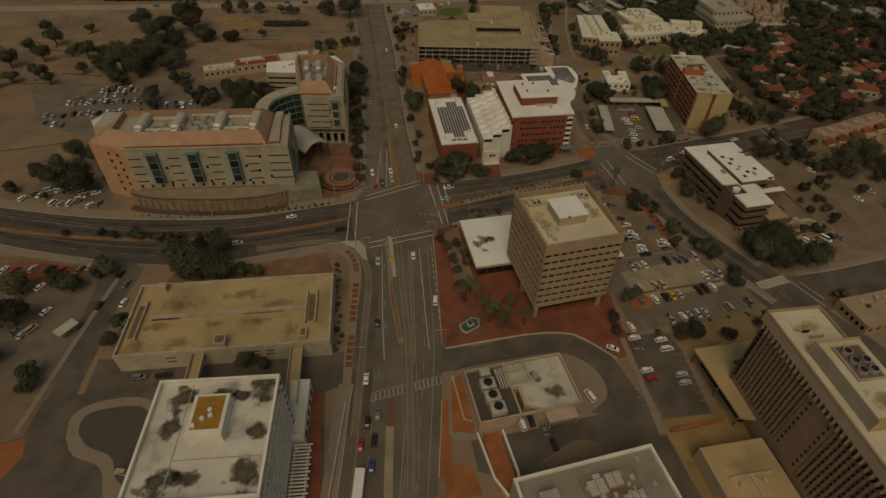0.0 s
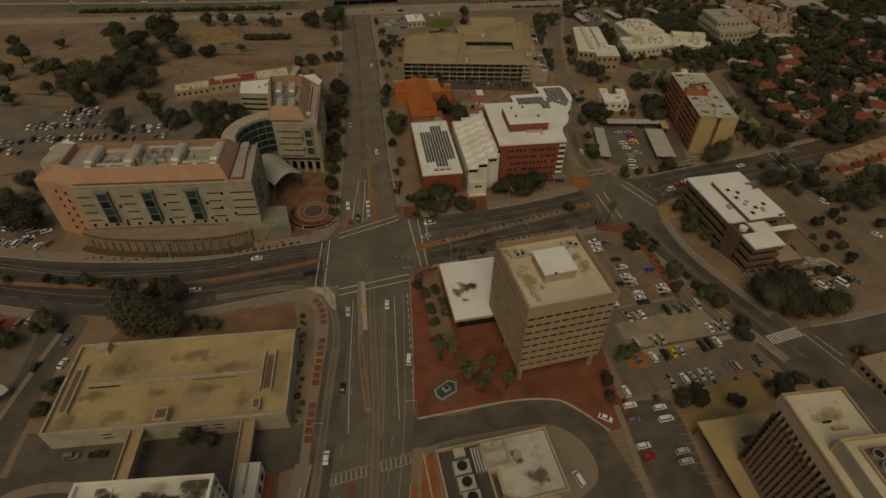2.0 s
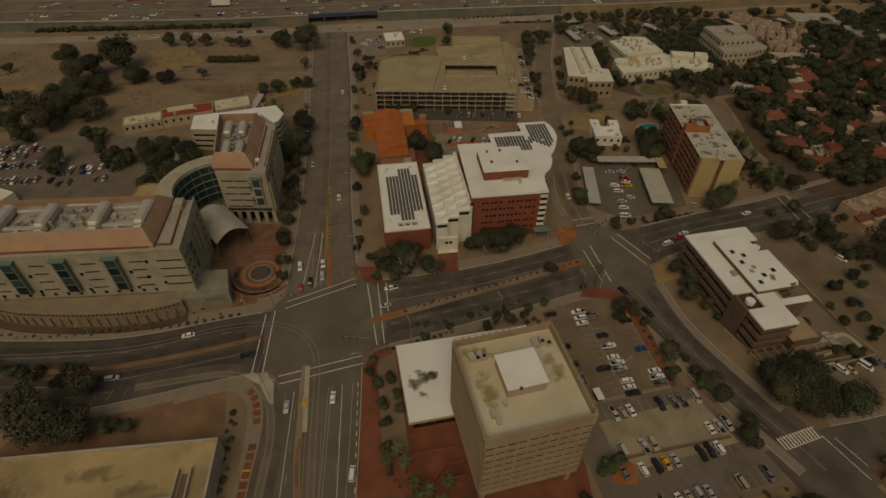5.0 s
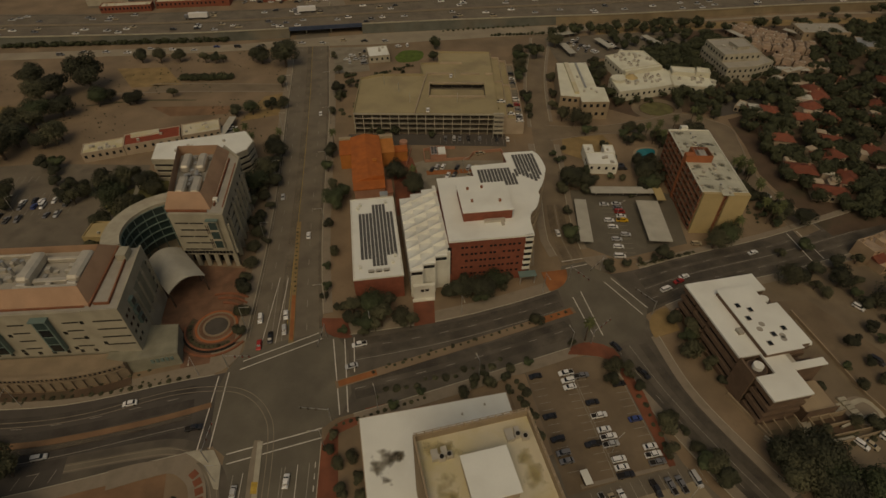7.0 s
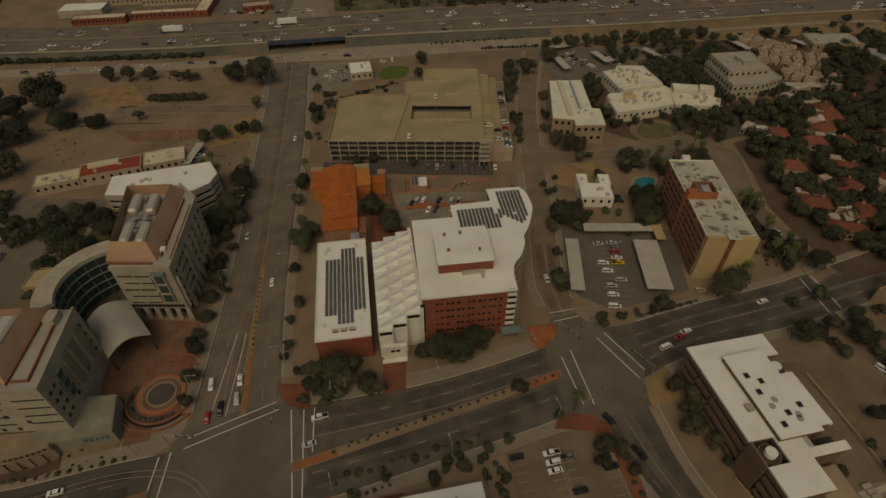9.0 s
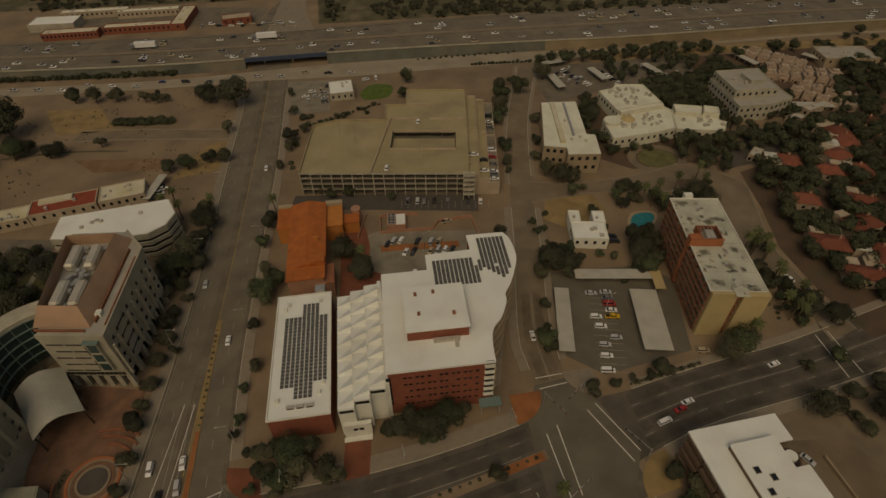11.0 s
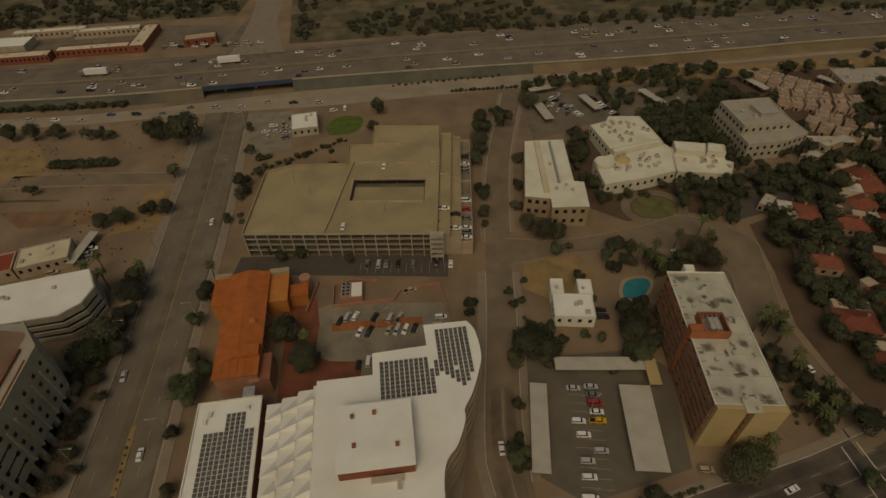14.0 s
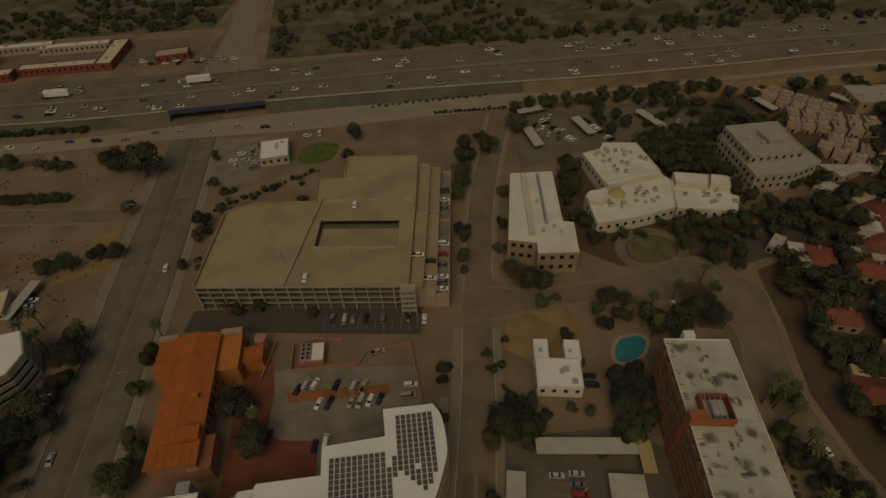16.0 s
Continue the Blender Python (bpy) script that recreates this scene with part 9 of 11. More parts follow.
HOUSES = [(236, 268), (247, 291), (259, 284), (271, 293), (273, 280), (229, 242), (283, 302), (258, 262), (306, 290), (271, 250), (265, 228), (244, 233), (332, 312),
          (283, 310), (297, 260), (231, 226), (333, 294), (283, 236), (303, 248), (322, 280), (291, 276), (305, 314), (312, 262), (248, 250), (345, 276), (340, 255), (325, 246)]
ROW_HOUSES = [(221.5, 188.5), (230.5, 190.5), (239.5, 193), (248.5, 195.5), (257.5, 198)]
HOUSE_AVOID = [(x - 2.9, x + 2.9, y - 3.2, y + 3.2) for x, y in HOUSES] + [(x - 5, x + 5, y - 5, y + 5) for x, y in ROW_HOUSES]


def house(x, y, rz, seed):
    """A stucco house with hipped red tile roof, a flat-roofed wing and windows."""
    rnd = random.Random(seed)
    w, d, h = rnd.uniform(9, 13), rnd.uniform(6.5, 8.5), rnd.uniform(3.2, 4.2)
    b = thing("house", x, y, rz, "stucco house with a red tile hipped roof among trees", "house", "houses")
    box("wall", b, -w / 2, w / 2, -d / 2, d / 2, 0, h, M["pink"] if seed % 3 == 1 else M["tan2"])
    bm = bmesh.new()
    e = 0.5
    v = [bm.verts.new(p) for p in ((-w / 2 - e, -d / 2 - e, h), (w / 2 + e, -d / 2 - e, h), (w / 2 + e, d / 2 + e, h), (-w / 2 - e, d / 2 + e, h), (-w / 2 + d * 0.4, 0, h + 1.7), (w / 2 - d * 0.4, 0, h + 1.7))]
    for f in ((0, 1, 5, 4), (1, 2, 5), (2, 3, 4, 5), (3, 0, 4), (3, 2, 1, 0)):
        bm.faces.new([v[i] for i in f])
    part("roof", bm, M["redtile"], b)
    s = 1 if seed % 2 else -1
    box("wing", b, s * w * 0.28 - 2.6, s * w * 0.28 + 2.6, d / 2, d / 2 + 5.4, 0, h - 0.5, M["pink"] if seed % 3 == 1 else M["tan2"])
    box("wing_roof", b, s * w * 0.28 - 2.8, s * w * 0.28 + 2.8, d / 2 + 0.1, d / 2 + 5.6, h - 0.5, h - 0.2, M["redtile"] if seed % 4 == 0 else M["dirtywhite"] if seed % 5 == 1 else M["tan2"])
    box("flat_room", b, -s * w * 0.3 - 2.2, -s * w * 0.3 + 2.2, d / 2, d / 2 + 3.4, 0, h + 0.6, M["tan2"])
    box("flat_roof", b, -s * w * 0.3 - 2.0, -s * w * 0.3 + 2.0, d / 2 + 0.2, d / 2 + 3.2, h + 0.6, h + 0.66, M["tan2"])
    for k in (-0.3, 0.05, 0.33):
        q = box("window", b, w * k - 0.6, w * k + 0.6, -d / 2 - 0.06, -d / 2 + 0.1, 1.0, 2.3, M["glass"])
        box("sill", q, w * k - 0.7, w * k + 0.7, -d / 2 - 0.16, -d / 2 - 0.06, 0.9, 1.0, M["pale"])
    box("chimney", b, w * 0.2, w * 0.2 + 0.8, 0.6, 1.4, h + 0.4, h + 2.3, M["pink"])


for i, (x, y) in enumerate(HOUSES):
    house(x, y, (-22, 65, -30, 10, 70)[i % 5], i)


def townhouse(x, y, rz, seed):
    """A stepped peach stucco terrace house with small tile roofs, flat parapets and patio walls."""
    rnd = random.Random(seed)
    b = thing("townhouse", x, y, rz, "peach stucco terrace house with small red tile roofs", "house", "terrace houses")
    box("rear_block", b, -4.0, 4.0, 0.0, 7.0, 0, 5.8, M["peach"])
    box("rear_roof", b, -3.7, 3.7, 0.3, 6.7, 5.8, 5.86, M["pinkroof"])
    for x0, x1, y0, y1 in ((-4.0, 4.0, 0.0, 0.3), (-4.0, 4.0, 6.7, 7.0), (-4.0, -3.7, 0.3, 6.7), (3.7, 4.0, 0.3, 6.7)):
        box("parapet", b, x0, x1, y0, y1, 5.8, 6.4, M["peach"])
    box("front_block", b, -3.6, 1.2, -5.4, 0.0, 0, 3.4, M["peach"])
    bm = bmesh.new()
    v = [bm.verts.new(p) for p in ((-4.0, -3.4, 3.4), (1.5, -3.4, 3.4), (1.5, -0.02, 4.6), (-4.0, -0.02, 4.6), (-4.0, -0.02, 3.4), (1.5, -0.02, 3.4))]
    for f in ((0, 1, 2, 3), (0, 3, 4), (1, 5, 2), (0, 4, 5, 1), (3, 2, 5, 4)):
        bm.faces.new([v[i] for i in f])
    part("tile_roof", bm, M["redtile"], b)
    box("porch_parapet", b, -3.6, 1.2, -5.4, -5.1, 3.4, 4.0, M["peach"])
    cyl("turret", b, 2.9, -4.6, 0, 4.4, 1.2, M["peach"], n=14)
    box("patio_wall", b, 1.2, 4.0, -6.6, -6.3, 0, 1.7, M["peach"])
    box("patio_wall", b, 3.7, 4.0, -6.3, 0.0, 0, 1.7, M["peach"])
    box("stair_tower", b, 1.2 + rnd.uniform(0, 0.5), 3.2, 1.4, 4.4, 5.86, 7.6, M["peach"])
    for u in (-2.6, -0.4):
        w = box("window", b, u, u + 1.1, -5.46, -5.38, 1.0, 2.4, M["glass"])
        box("sill", w, u - 0.1, u + 1.2, -5.56, -5.46, 0.86, 1.0, M["peach"])
    box("window", b, -2.4, -0.8, -0.06, 0.04, 5.1, 5.6, M["glass"])
    for u in (-3.0, 0.6):
        box("chimney", b, u, u + 0.7, 5.4, 6.1, 5.86, 7.2, M["peach"])


for i, (x, y) in enumerate(ROW_HOUSES):
    townhouse(x, y, 13 + (i % 3 - 1) * 3, 100 + i)
for i, (x, y, rz, w, d) in enumerate(((237.5, 288.5, -50, 5.5, 12), (233.5, 300, -50, 4, 8), (271, 322, 20, 9, 5), (284, 330, 15, 16, 4))):
    simple_block("flat_house", x, y, rz, w, d, 3.2, "tan2", "awning", "small flat-roofed pale outbuilding", "house", 2, 1, 60 + i)
for (x0, y0), (x1, y1), w in (((172.4, 403.4), (187.2, 405.6), 4.2), ((170.4, 391.0), (171.8, 375.6), 4.6), ((194.7, 395.0), (197.9, 380.0), 4.2), ((226.2, 394.6), (230.9, 379.0), 4.2), ((284.0, 398.0), (288.0, 382.6), 4.0),
                               ((322, 390), (330, 376), 4.0), ((270, 338), (299, 331), 4.5)):
    n = math.hypot(x1 - x0, y1 - y0)
    carport(x0, y0, math.degrees(math.atan2(y1 - y0, x1 - x0)), n, w, "long grey metal carport roof under trees")
simple_block("shop_block", 153.6, 83.4, 4, 20, 12.4, 4.0, "tan", "tan", "low pale flat-roofed building beside the street", "building", 6, 6, 63)
simple_block("white_pavilion", -123.0, 254.0, -30, 13, 8, 4.4, "whitewall", "creamwhite", "low white-roofed pavilion in the car park", "building", 3, 1, 61)
carport(-22.8, 313, -12, 3.4, 17, "narrow grey metal carport roof on posts")
carport(-97.4, 122.4, -40, 3.6, 6.4, "small white carport in the parking lot")

LOT_AVOID = [(224, 246, 286, 305), (244, 262, 300, 318)]
woods = scatter([(206, 319), (236, 315), (252, 326), (262, 322), (252, 300), (236, 284), (214, 296), (206, 306)], 40, 2.6, 4.6, 1, FOREST_AVOID + LOT_AVOID)
woods += scatter([(174, 318), (204, 319), (204, 315), (176, 312)], 8, 1.4, 2.6, 11)
woods += scatter([(172, 330), (178, 318), (178, 340), (186, 362), (178, 362)], 10, 2.2, 3.6, 12)
woods += scatter([(217, 344), (244, 338), (246, 378), (216, 374)], 34, 2.8, 4.8, 2, FOREST_AVOID)
woods += scatter([(200, 376), (262, 384), (262, 402), (205, 402)], 12, 2.2, 4.2, 13)
woods += scatter([(246, 318), (262, 312), (272, 322), (262, 330), (246, 322)], 12, 2.6, 4.6, 3, FOREST_AVOID)
woods += scatter([(225, 206), (420, 250), (440, 400), (330, 372), (300, 330), (256, 316), (236, 304), (226, 280), (218, 250)], 430, 2.6, 5.4, 4, HOUSE_AVOID, 0.46)
woods += scatter([(272, 360), (330, 330), (420, 330), (420, 420), (300, 408), (270, 398)], 46, 2.4, 4.6, 5, [(276, 330, 330, 396)], 0.8)
woods += scatter([(176, 268), (160, 292), (186, 284), (194, 276), (190, 266)], 10, 2.2, 3.6, 6, [(164, 180, 262, 277)])
woods += [(172 + k * 6.2 + (k % 3), 409 + (k % 2) * 1.5, 3.6 + (k * 7 % 5) * 0.3) for k in range(17)]
woods += scatter([(-190, 300), (-150, 300), (-120, 345), (-135, 400), (-190, 400)], 10, 3.5, 6.5, 7)
woods += scatter([(-150, 60), (-96, 100), (-98, 146), (-150, 158)], 20, 3.0, 5.6, 8, [(-101, -92, 116, 130)])
def thicket(name, spots, label, leaves=1250, size=0.108, lift=1.12, kind="trees"):
    """Trees or bushes that stand crown to crown, as one mesh of leaf clumps and trunks."""
    rnd = random.Random(len(spots))
    shapes = [leaf_cloud(140 + k, leaves, 11, size) for k in range(4)]
    verts, faces = [], []
    for x, y, r in spots:
        vs, fs = rnd.choice(shapes)
        a, h = rnd.uniform(0, 6.283), rnd.uniform(0.85, 1.1)
        ca, sa = math.cos(a) * r, math.sin(a) * r
        b = len(verts)
        verts += [(x + v.x * ca - v.y * sa, y + v.x * sa + v.y * ca, (lift + v.z) * r * h) for v in vs]
        faces += [tuple(i + b for i in f) for f in fs]
        b = len(verts)
        for z, q in ((0.0, 0.09), (lift, 0.05)):
            verts += [(x + q * r * math.cos(2.09 * k), y + q * r * math.sin(2.09 * k), z * r) for k in range(3)]
        faces += [(b + k, b + (k + 1) % 3, b + 3 + (k + 1) % 3, b + 3 + k) for k in range(3)]
    me = bpy.data.meshes.new(name)
    me.from_pydata(verts, [], faces)
    me.materials.append(M["leafmix"])
    tagged(new(name, me), label, kind, "", "stuff")


woods += scatter([(202, 368), (246, 372), (262, 384), (262, 374), (246, 366), (216, 368)], 22, 2.8, 4.6, 21, [(222, 234, 376, 398)], 0.5)
woods += scatter([(276, 352), (290, 338), (330, 330), (330, 346), (300, 350)], 14, 2.2, 3.8, 22, [(286, 325, 338, 400)], 0.6)
woods += scatter([(205, 400), (262, 398), (280, 402), (280, 410), (205, 408)], 7, 2.6, 4.0, 23, (), 0.8)
woods += scatter([(218, 340), (246, 342), (246, 362), (220, 366)], 16, 3.0, 4.6, 24, FOREST_AVOID, 0.5)
woods += scatter([(246, 366), (278, 362), (292, 372), (286, 400), (250, 398)], 14, 2.4, 4.2, 15, [(276, 292, 376, 398)])
woods += scatter([(262, 330), (280, 328), (282, 346), (277, 350), (277, 336)], 8, 2.0, 3.4, 16)
woods += [(90.9, 384.7, 3.2), (94.2, 401.9, 4.4), (52.6, 304, 2.6), (60, 304, 2.8), (76.8, 298.8, 2.2), (152, 378, 5.0), (137, 357, 4.0), (143, 375, 3.6)]
thicket("woodland", woods, "dense dark green trees among the houses and offices")
for x, y, r in scatter([(30, 310), (40, 310), (52, 352), (80, 352), (88, 372), (60, 374), (34, 372)], 16, 1.2, 2.6, 9):
    shrub(x, y, r)
for k in range(14):
    shrub(-12.2 + (k % 3) * 0.7, 104 + k * 2.7, 1.0 + (k * 5 % 4) * 0.25)
for k in range(26):
    shrub(-62 + k * 1.7, 178.6 - 1.9 * math.sin(k / 25 * 3.14) + (k % 2) * 0.7, 0.5 + (k * 3 % 4) * 0.1)
for k in range(16):
    shrub(37 + k * 2.7, 360 + k * 1.25 + (k % 3) * 0.8, 0.9 + (k * 7 % 5) * 0.25)
for k in range(30):
    shrub(-52 + k * 0.95, 381.5 - k * 0.11 + (k % 3) * 0.6, 2.0 + (k % 4) * 0.25, 0.8)
for k in range(44):
    shrub(-168 + k * 3.1 + (k * 7 % 5) * 0.25, 447.4 - k * 0.255 - 2.2 + (k % 2) * 0.5, 1.9 + (k * 5 % 4) * 0.3, 0.7)
for k in range(24):
    shrub(44 + k * 2.6, 172.0 + k * 0.52, 0.6 + (k % 3) * 0.15, 0.2)
for k in range(11):
    shrub(80.6 + (k * 5 % 7) * 0.45, 141.5 + k * 1.95, 1.3 + (k * 3 % 5) * 0.28, 0.2)
for k in range(14):
    shrub(40.5 + k * 2.9, 162.6 + k * 0.38 + (k * 3 % 4) * 0.6, 0.9 + (k * 7 % 5) * 0.28)
for k in range(7):
    shrub(114.2 + (k % 3) * 0.4, 132.5 + k * 3.0, 0.8 + (k * 3 % 4) * 0.2, 0.2)
for k in range(16):
    shrub(15.9 + (k % 2) * 0.2, 208 + k * 2.2, 0.5 + (k % 3) * 0.12, 0.2)
for k in range(26):
    shrub(-88 + k * 2.5, 176.8 + ((k - 12) / 12) ** 2 * 4.5 + (k % 3) * 0.5, 0.7 + (k % 3) * 0.2)
for k in range(20):
    shrub(137 + k * 1.2, 200.8 + k * 0.18, 0.8 + (k % 3) * 0.3)
for k in range(14):
    shrub(29 + k * 1.9, 155.5 + k * 0.35, 0.7 + (k % 4) * 0.15)
for k in range(18):
    shrub(104 + k * 3.4, 428.5 + (k % 2), 0.9 + (k % 3) * 0.15)
for x, y in ((29.8, 118.7), (34.1, 117), (35.4, 111.7), (38.5, 109.3), (44, 110.9), (39.5, 104.4), (36.3, 107.7), (41.6, 106.4), (47.0, 104.4), (33.0, 121.4)):
    palm(x, y, 7.0)
for x, y in ((178, 276.5), (179.5, 272.5), (175.6, 280), (182, 281), (191.5, 284), (204, 290), (202, 282), (199, 246), (201, 244), (201.6, 239.6), (199.4, 229), (195.5, 218.7), (196, 214.8), (178.5, 209.5),
             (7.0, 302), (-9, 309), (-5, 300), (31.0, 297), (-12, 305), (106, 172), (-116, 92), (-120, 84), (63, 262)):
    palm(x, y, 9.0)


for x, y, r in ((-114.7, 143.9, 5.2), (-111.3, 129.9, 5.6), (-102.4, 143.3, 2.6), (-112, 116, 4.0), (-121, 228, 4.6), (-112, 225, 5.0), (-104, 224, 4.4), (-128, 221, 4.2), (-118, 219, 3.4), (-133, 214, 3.8),
                (-104, 208, 2.6), (-126, 198, 2.2), (-140, 205, 3.0), (-173, 338.8, 6.0), (-188, 332, 6.6), (-160, 345, 4.0)):
    tree(x, y, r)
for x, y, r in ((195.5, 186.9, 3.2), (205.3, 188.1, 3.6), (206.2, 179.6, 2.4), (196.5, 156.6, 2.2), (201.6, 169.9, 2.6), (186.8, 149.7, 2.0), (189.1, 196.7, 2.6), (199.2, 198.1, 3.0), (192.1, 176.6, 2.4), (187.9, 143.8, 2.0), (183.2, 135.5, 1.8),
                (202.2, 174.7, 2.2), (141.4, 382.4, 4.4), (139.4, 371.6, 4.2), (130.8, 324.6, 3.0), (128.9, 314.6, 2.8), (150.6, 388, 3.6), (172, 396, 3.0), (215, 140, 3.4), (224, 158, 3.8), (210, 152, 2.6), (218, 128, 3.0)):
    tree(x, y, r)
for x, y, r in ((6, 286, 3.2), (3.4, 300, 3.6), (-2, 258, 3.4), (3, 268, 3.8), (1, 230, 2.8), (0.6, 222, 2.9), (1.6, 244, 3.0), (-0.4, 216, 2.5), (-4, 262, 3.8), (-3, 272, 4.2)):
    tree(x, y, r)
for x, y, r in ((163, 258, 4.2), (162, 252.6, 4.4), (172.6, 254.4, 3.2), (166, 277.4, 3.0), (155, 266, 1.5), (136, 255, 3.6), (168, 260, 3.0), (147, 252.6, 2.0), (153.6, 276, 2.2), (129, 268, 2.0), (128.6, 274, 1.8)):
    tree(x, y, r)
for x, y, r in ((202.7, 224.4, 2.6), (203.0, 220.6, 2.5), (200.6, 215.2, 2.8), (198.2, 212.4, 2.2), (199.0, 232.6, 2.6), (200.7, 227.1, 3.0), (200.2, 238.0, 2.4), (196.6, 218.8, 2.0),
                (226.3, 169.4, 6.2), (233.1, 178.0, 5.6), (231.0, 164.0, 5.0), (204.2, 163.4, 2.2), (178.2, 149.2, 1.7), (178.6, 143.0, 2.0), (185.9, 137.5, 2.2), (160, 92.5, 2.6), (157, 98.6, 2.2), (173.0, 131.4, 2.6), (168.6, 133.2, 2.2)):
    tree(x, y, r)
for x, y, r in ((240.3, 324.8, 3.6), (241, 317.6, 4.0), (249, 323.0, 3.6), (233, 315.4, 3.8), (246, 328.4, 3.0), (240.4, 331.2, 3.2), (245.4, 312.6, 3.8), (250, 308.4, 3.4), (233, 306.4, 3.2), (254.6, 318, 3.2), (243, 336, 3.0),
                (-78.6, 408.7, 4.4), (-67.6, 407.0, 4.8), (-57.0, 406.6, 4.2), (-41.9, 402.9, 3.2), (-36.0, 401.8, 3.6), (-32.0, 402.0, 3.0), (4.6, 301.0, 4.2), (3.6, 285.0, 3.6), (4.0, 279.0, 4.2), (6.6, 271.0, 3.8), (-15.1, 402.3, 3.6), (-52.4, 361.6, 3.4)):
    tree(x, y, r)
for x, y in ((201.5, 245.5), (204.7, 249.3), (206.1, 246.1), (204.0, 240.9), (203.0, 233.0), (204.2, 223.0), (202.0, 217.4), (197.7, 214.3)):
    palm(x, y, 7.5)
for k in range(15):
    shrub(193.4 + (k % 3) * 0.8, 216 + k * 2.0, 1.0 + (k * 5 % 4) * 0.2)
for k in range(16):
    shrub(150.0 + k * 1.6, 127.0 + (k * 5 % 4) * 1.2, 0.9 + (k * 3 % 4) * 0.2)
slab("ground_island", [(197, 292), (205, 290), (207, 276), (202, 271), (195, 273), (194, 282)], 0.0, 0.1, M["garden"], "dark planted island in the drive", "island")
for x, y in ((-85.2, 168.6), (-78.0, 166.2), (-74.4, 165.8), (-67.8, 164.6), (-61.4, 163.8), (-58.6, 163.6), (-92, 168.6), (-110, 173)):
    tree(x, y, 1.7, 0, 0.2)
for x, y in ((79.2, 95.6), (88.7, 95.2), (94.7, 96.0), (115.0, 97.2), (121.8, 97.7), (127.5, 97.5), (104, 96.6)):
    shrub(x, y, 1.0)
for x, y in ((30.3, 117.6), (31.2, 115.8), (32.1, 114.0), (33.6, 111.2), (35.1, 108.8), (36.8, 107.2), (38.4, 106.1), (40.4, 105.2), (42.5, 104.2), (45.2, 103.6), (48.1, 103.0), (52.3, 102.4), (56.5, 101.9)):
    shrub(x, y, 0.62, 0.12)
for k in range(20):
    shrub(-63 + k * 2.6, 176.4 + ((k - 10) / 10) ** 2 * 2.2, 0.8 + (k * 7 % 4) * 0.16, 0.16)
for k in range(9):
    shrub(-21.6 + (k % 2) * 0.9, 76.4 + k * 1.8, 0.9 + (k % 3) * 0.2)
shrub(-11.2, 141.6, 1.7)
shrub(-10.4, 138.2, 1.3)
for k in range(15):
    shrub(134 + k * 2.4, 416.4 - k * 0.16, 1.1 + (k % 3) * 0.2)

thicket("far_shrubs", FAR_SHRUBS, "low dusty green shrubs on verges and banks", 420, 0.17, 0.62, "shrubs")


def far_scrub():
    """Countless bushes on the land beyond the highway, as one mesh."""
    rnd = random.Random(77)
    vs0, fs0 = leaf_cloud(5, 130, 4, 0.32)
    verts, faces = [], []
    for k in range(1700):
        x = rnd.uniform(-330, 560)
        lo = 500 if x > 46 else 556
        y = lo - 0.055 * max(0, x - 50) * 1.5 + abs(rnd.gauss(0, 1)) * 55
        if noise.noise((x * 0.02, y * 0.03, 1.0)) < -0.18 or 8 < x < 50 and y < 720:
            continue
        r = rnd.uniform(1.0, 3.4)
        b = len(verts)
        verts += [(x + v.x * r, y + v.y * r, max(0.0, r * 0.75 + v.z * r)) for v in vs0]
        faces += [tuple(i + b for i in f) for f in fs0]
    me = bpy.data.meshes.new("scrub")
    me.from_pydata(verts, [], faces)
    me.materials.append(M["leaf2"])
    tagged(new("far_scrub", me), "dark riverside scrub and low trees", "scrub", "", "stuff")


def weeds():
    """Small dry weeds strewn over the open field and verges."""
    rnd = random.Random(78)
    vs0, fs0 = leaf_cloud(6, 26, 3, 0.5)
    verts, faces = [], []
    for k in range(900):
        x, y = rnd.uniform(-190, 2), rnd.uniform(312, 416)
        if noise.noise((x * 0.03, y * 0.05, 2.0)) < 0.0:
            continue
        r = rnd.uniform(0.15, 0.5)
        b = len(verts)
        verts += [(x + v.x * r, y + v.y * r, max(0.0, r * 0.7 + v.z * r)) for v in vs0]
        faces += [tuple(i + b for i in f) for f in fs0]
    me = bpy.data.meshes.new("weeds")
    me.from_pydata(verts, [], faces)
    me.materials.append(M["leaf2"])
    tagged(new("field_weeds", me), "sparse dry weeds on the dirt field", "weeds", "", "stuff")


far_scrub()
weeds()


# ---- vehicles ----
def profile_mesh(side, half_low, half_top, z_top, material, name):
    """A closed side profile given half its width at the bottom and at z_top."""
    bm = bmesh.new()

    def half(z):
        return half_low + (half_top - half_low) * max(0.0, min(1.0, z / z_top))
    L = [bm.verts.new((x, half(z), z)) for x, z in side]
    R = [bm.verts.new((x, -half(z), z)) for x, z in side]
    bm.faces.new(L)
    bm.faces.new(R[::-1])
    n = len(side)
    for i in range(n):
        bm.faces.new((L[i], R[i], R[(i + 1) % n], L[(i + 1) % n]))
    bmesh.ops.bevel(bm, geom=bm.edges[:], offset=0.05, segments=1, affect='EDGES')
    return finish(bm, material, name)


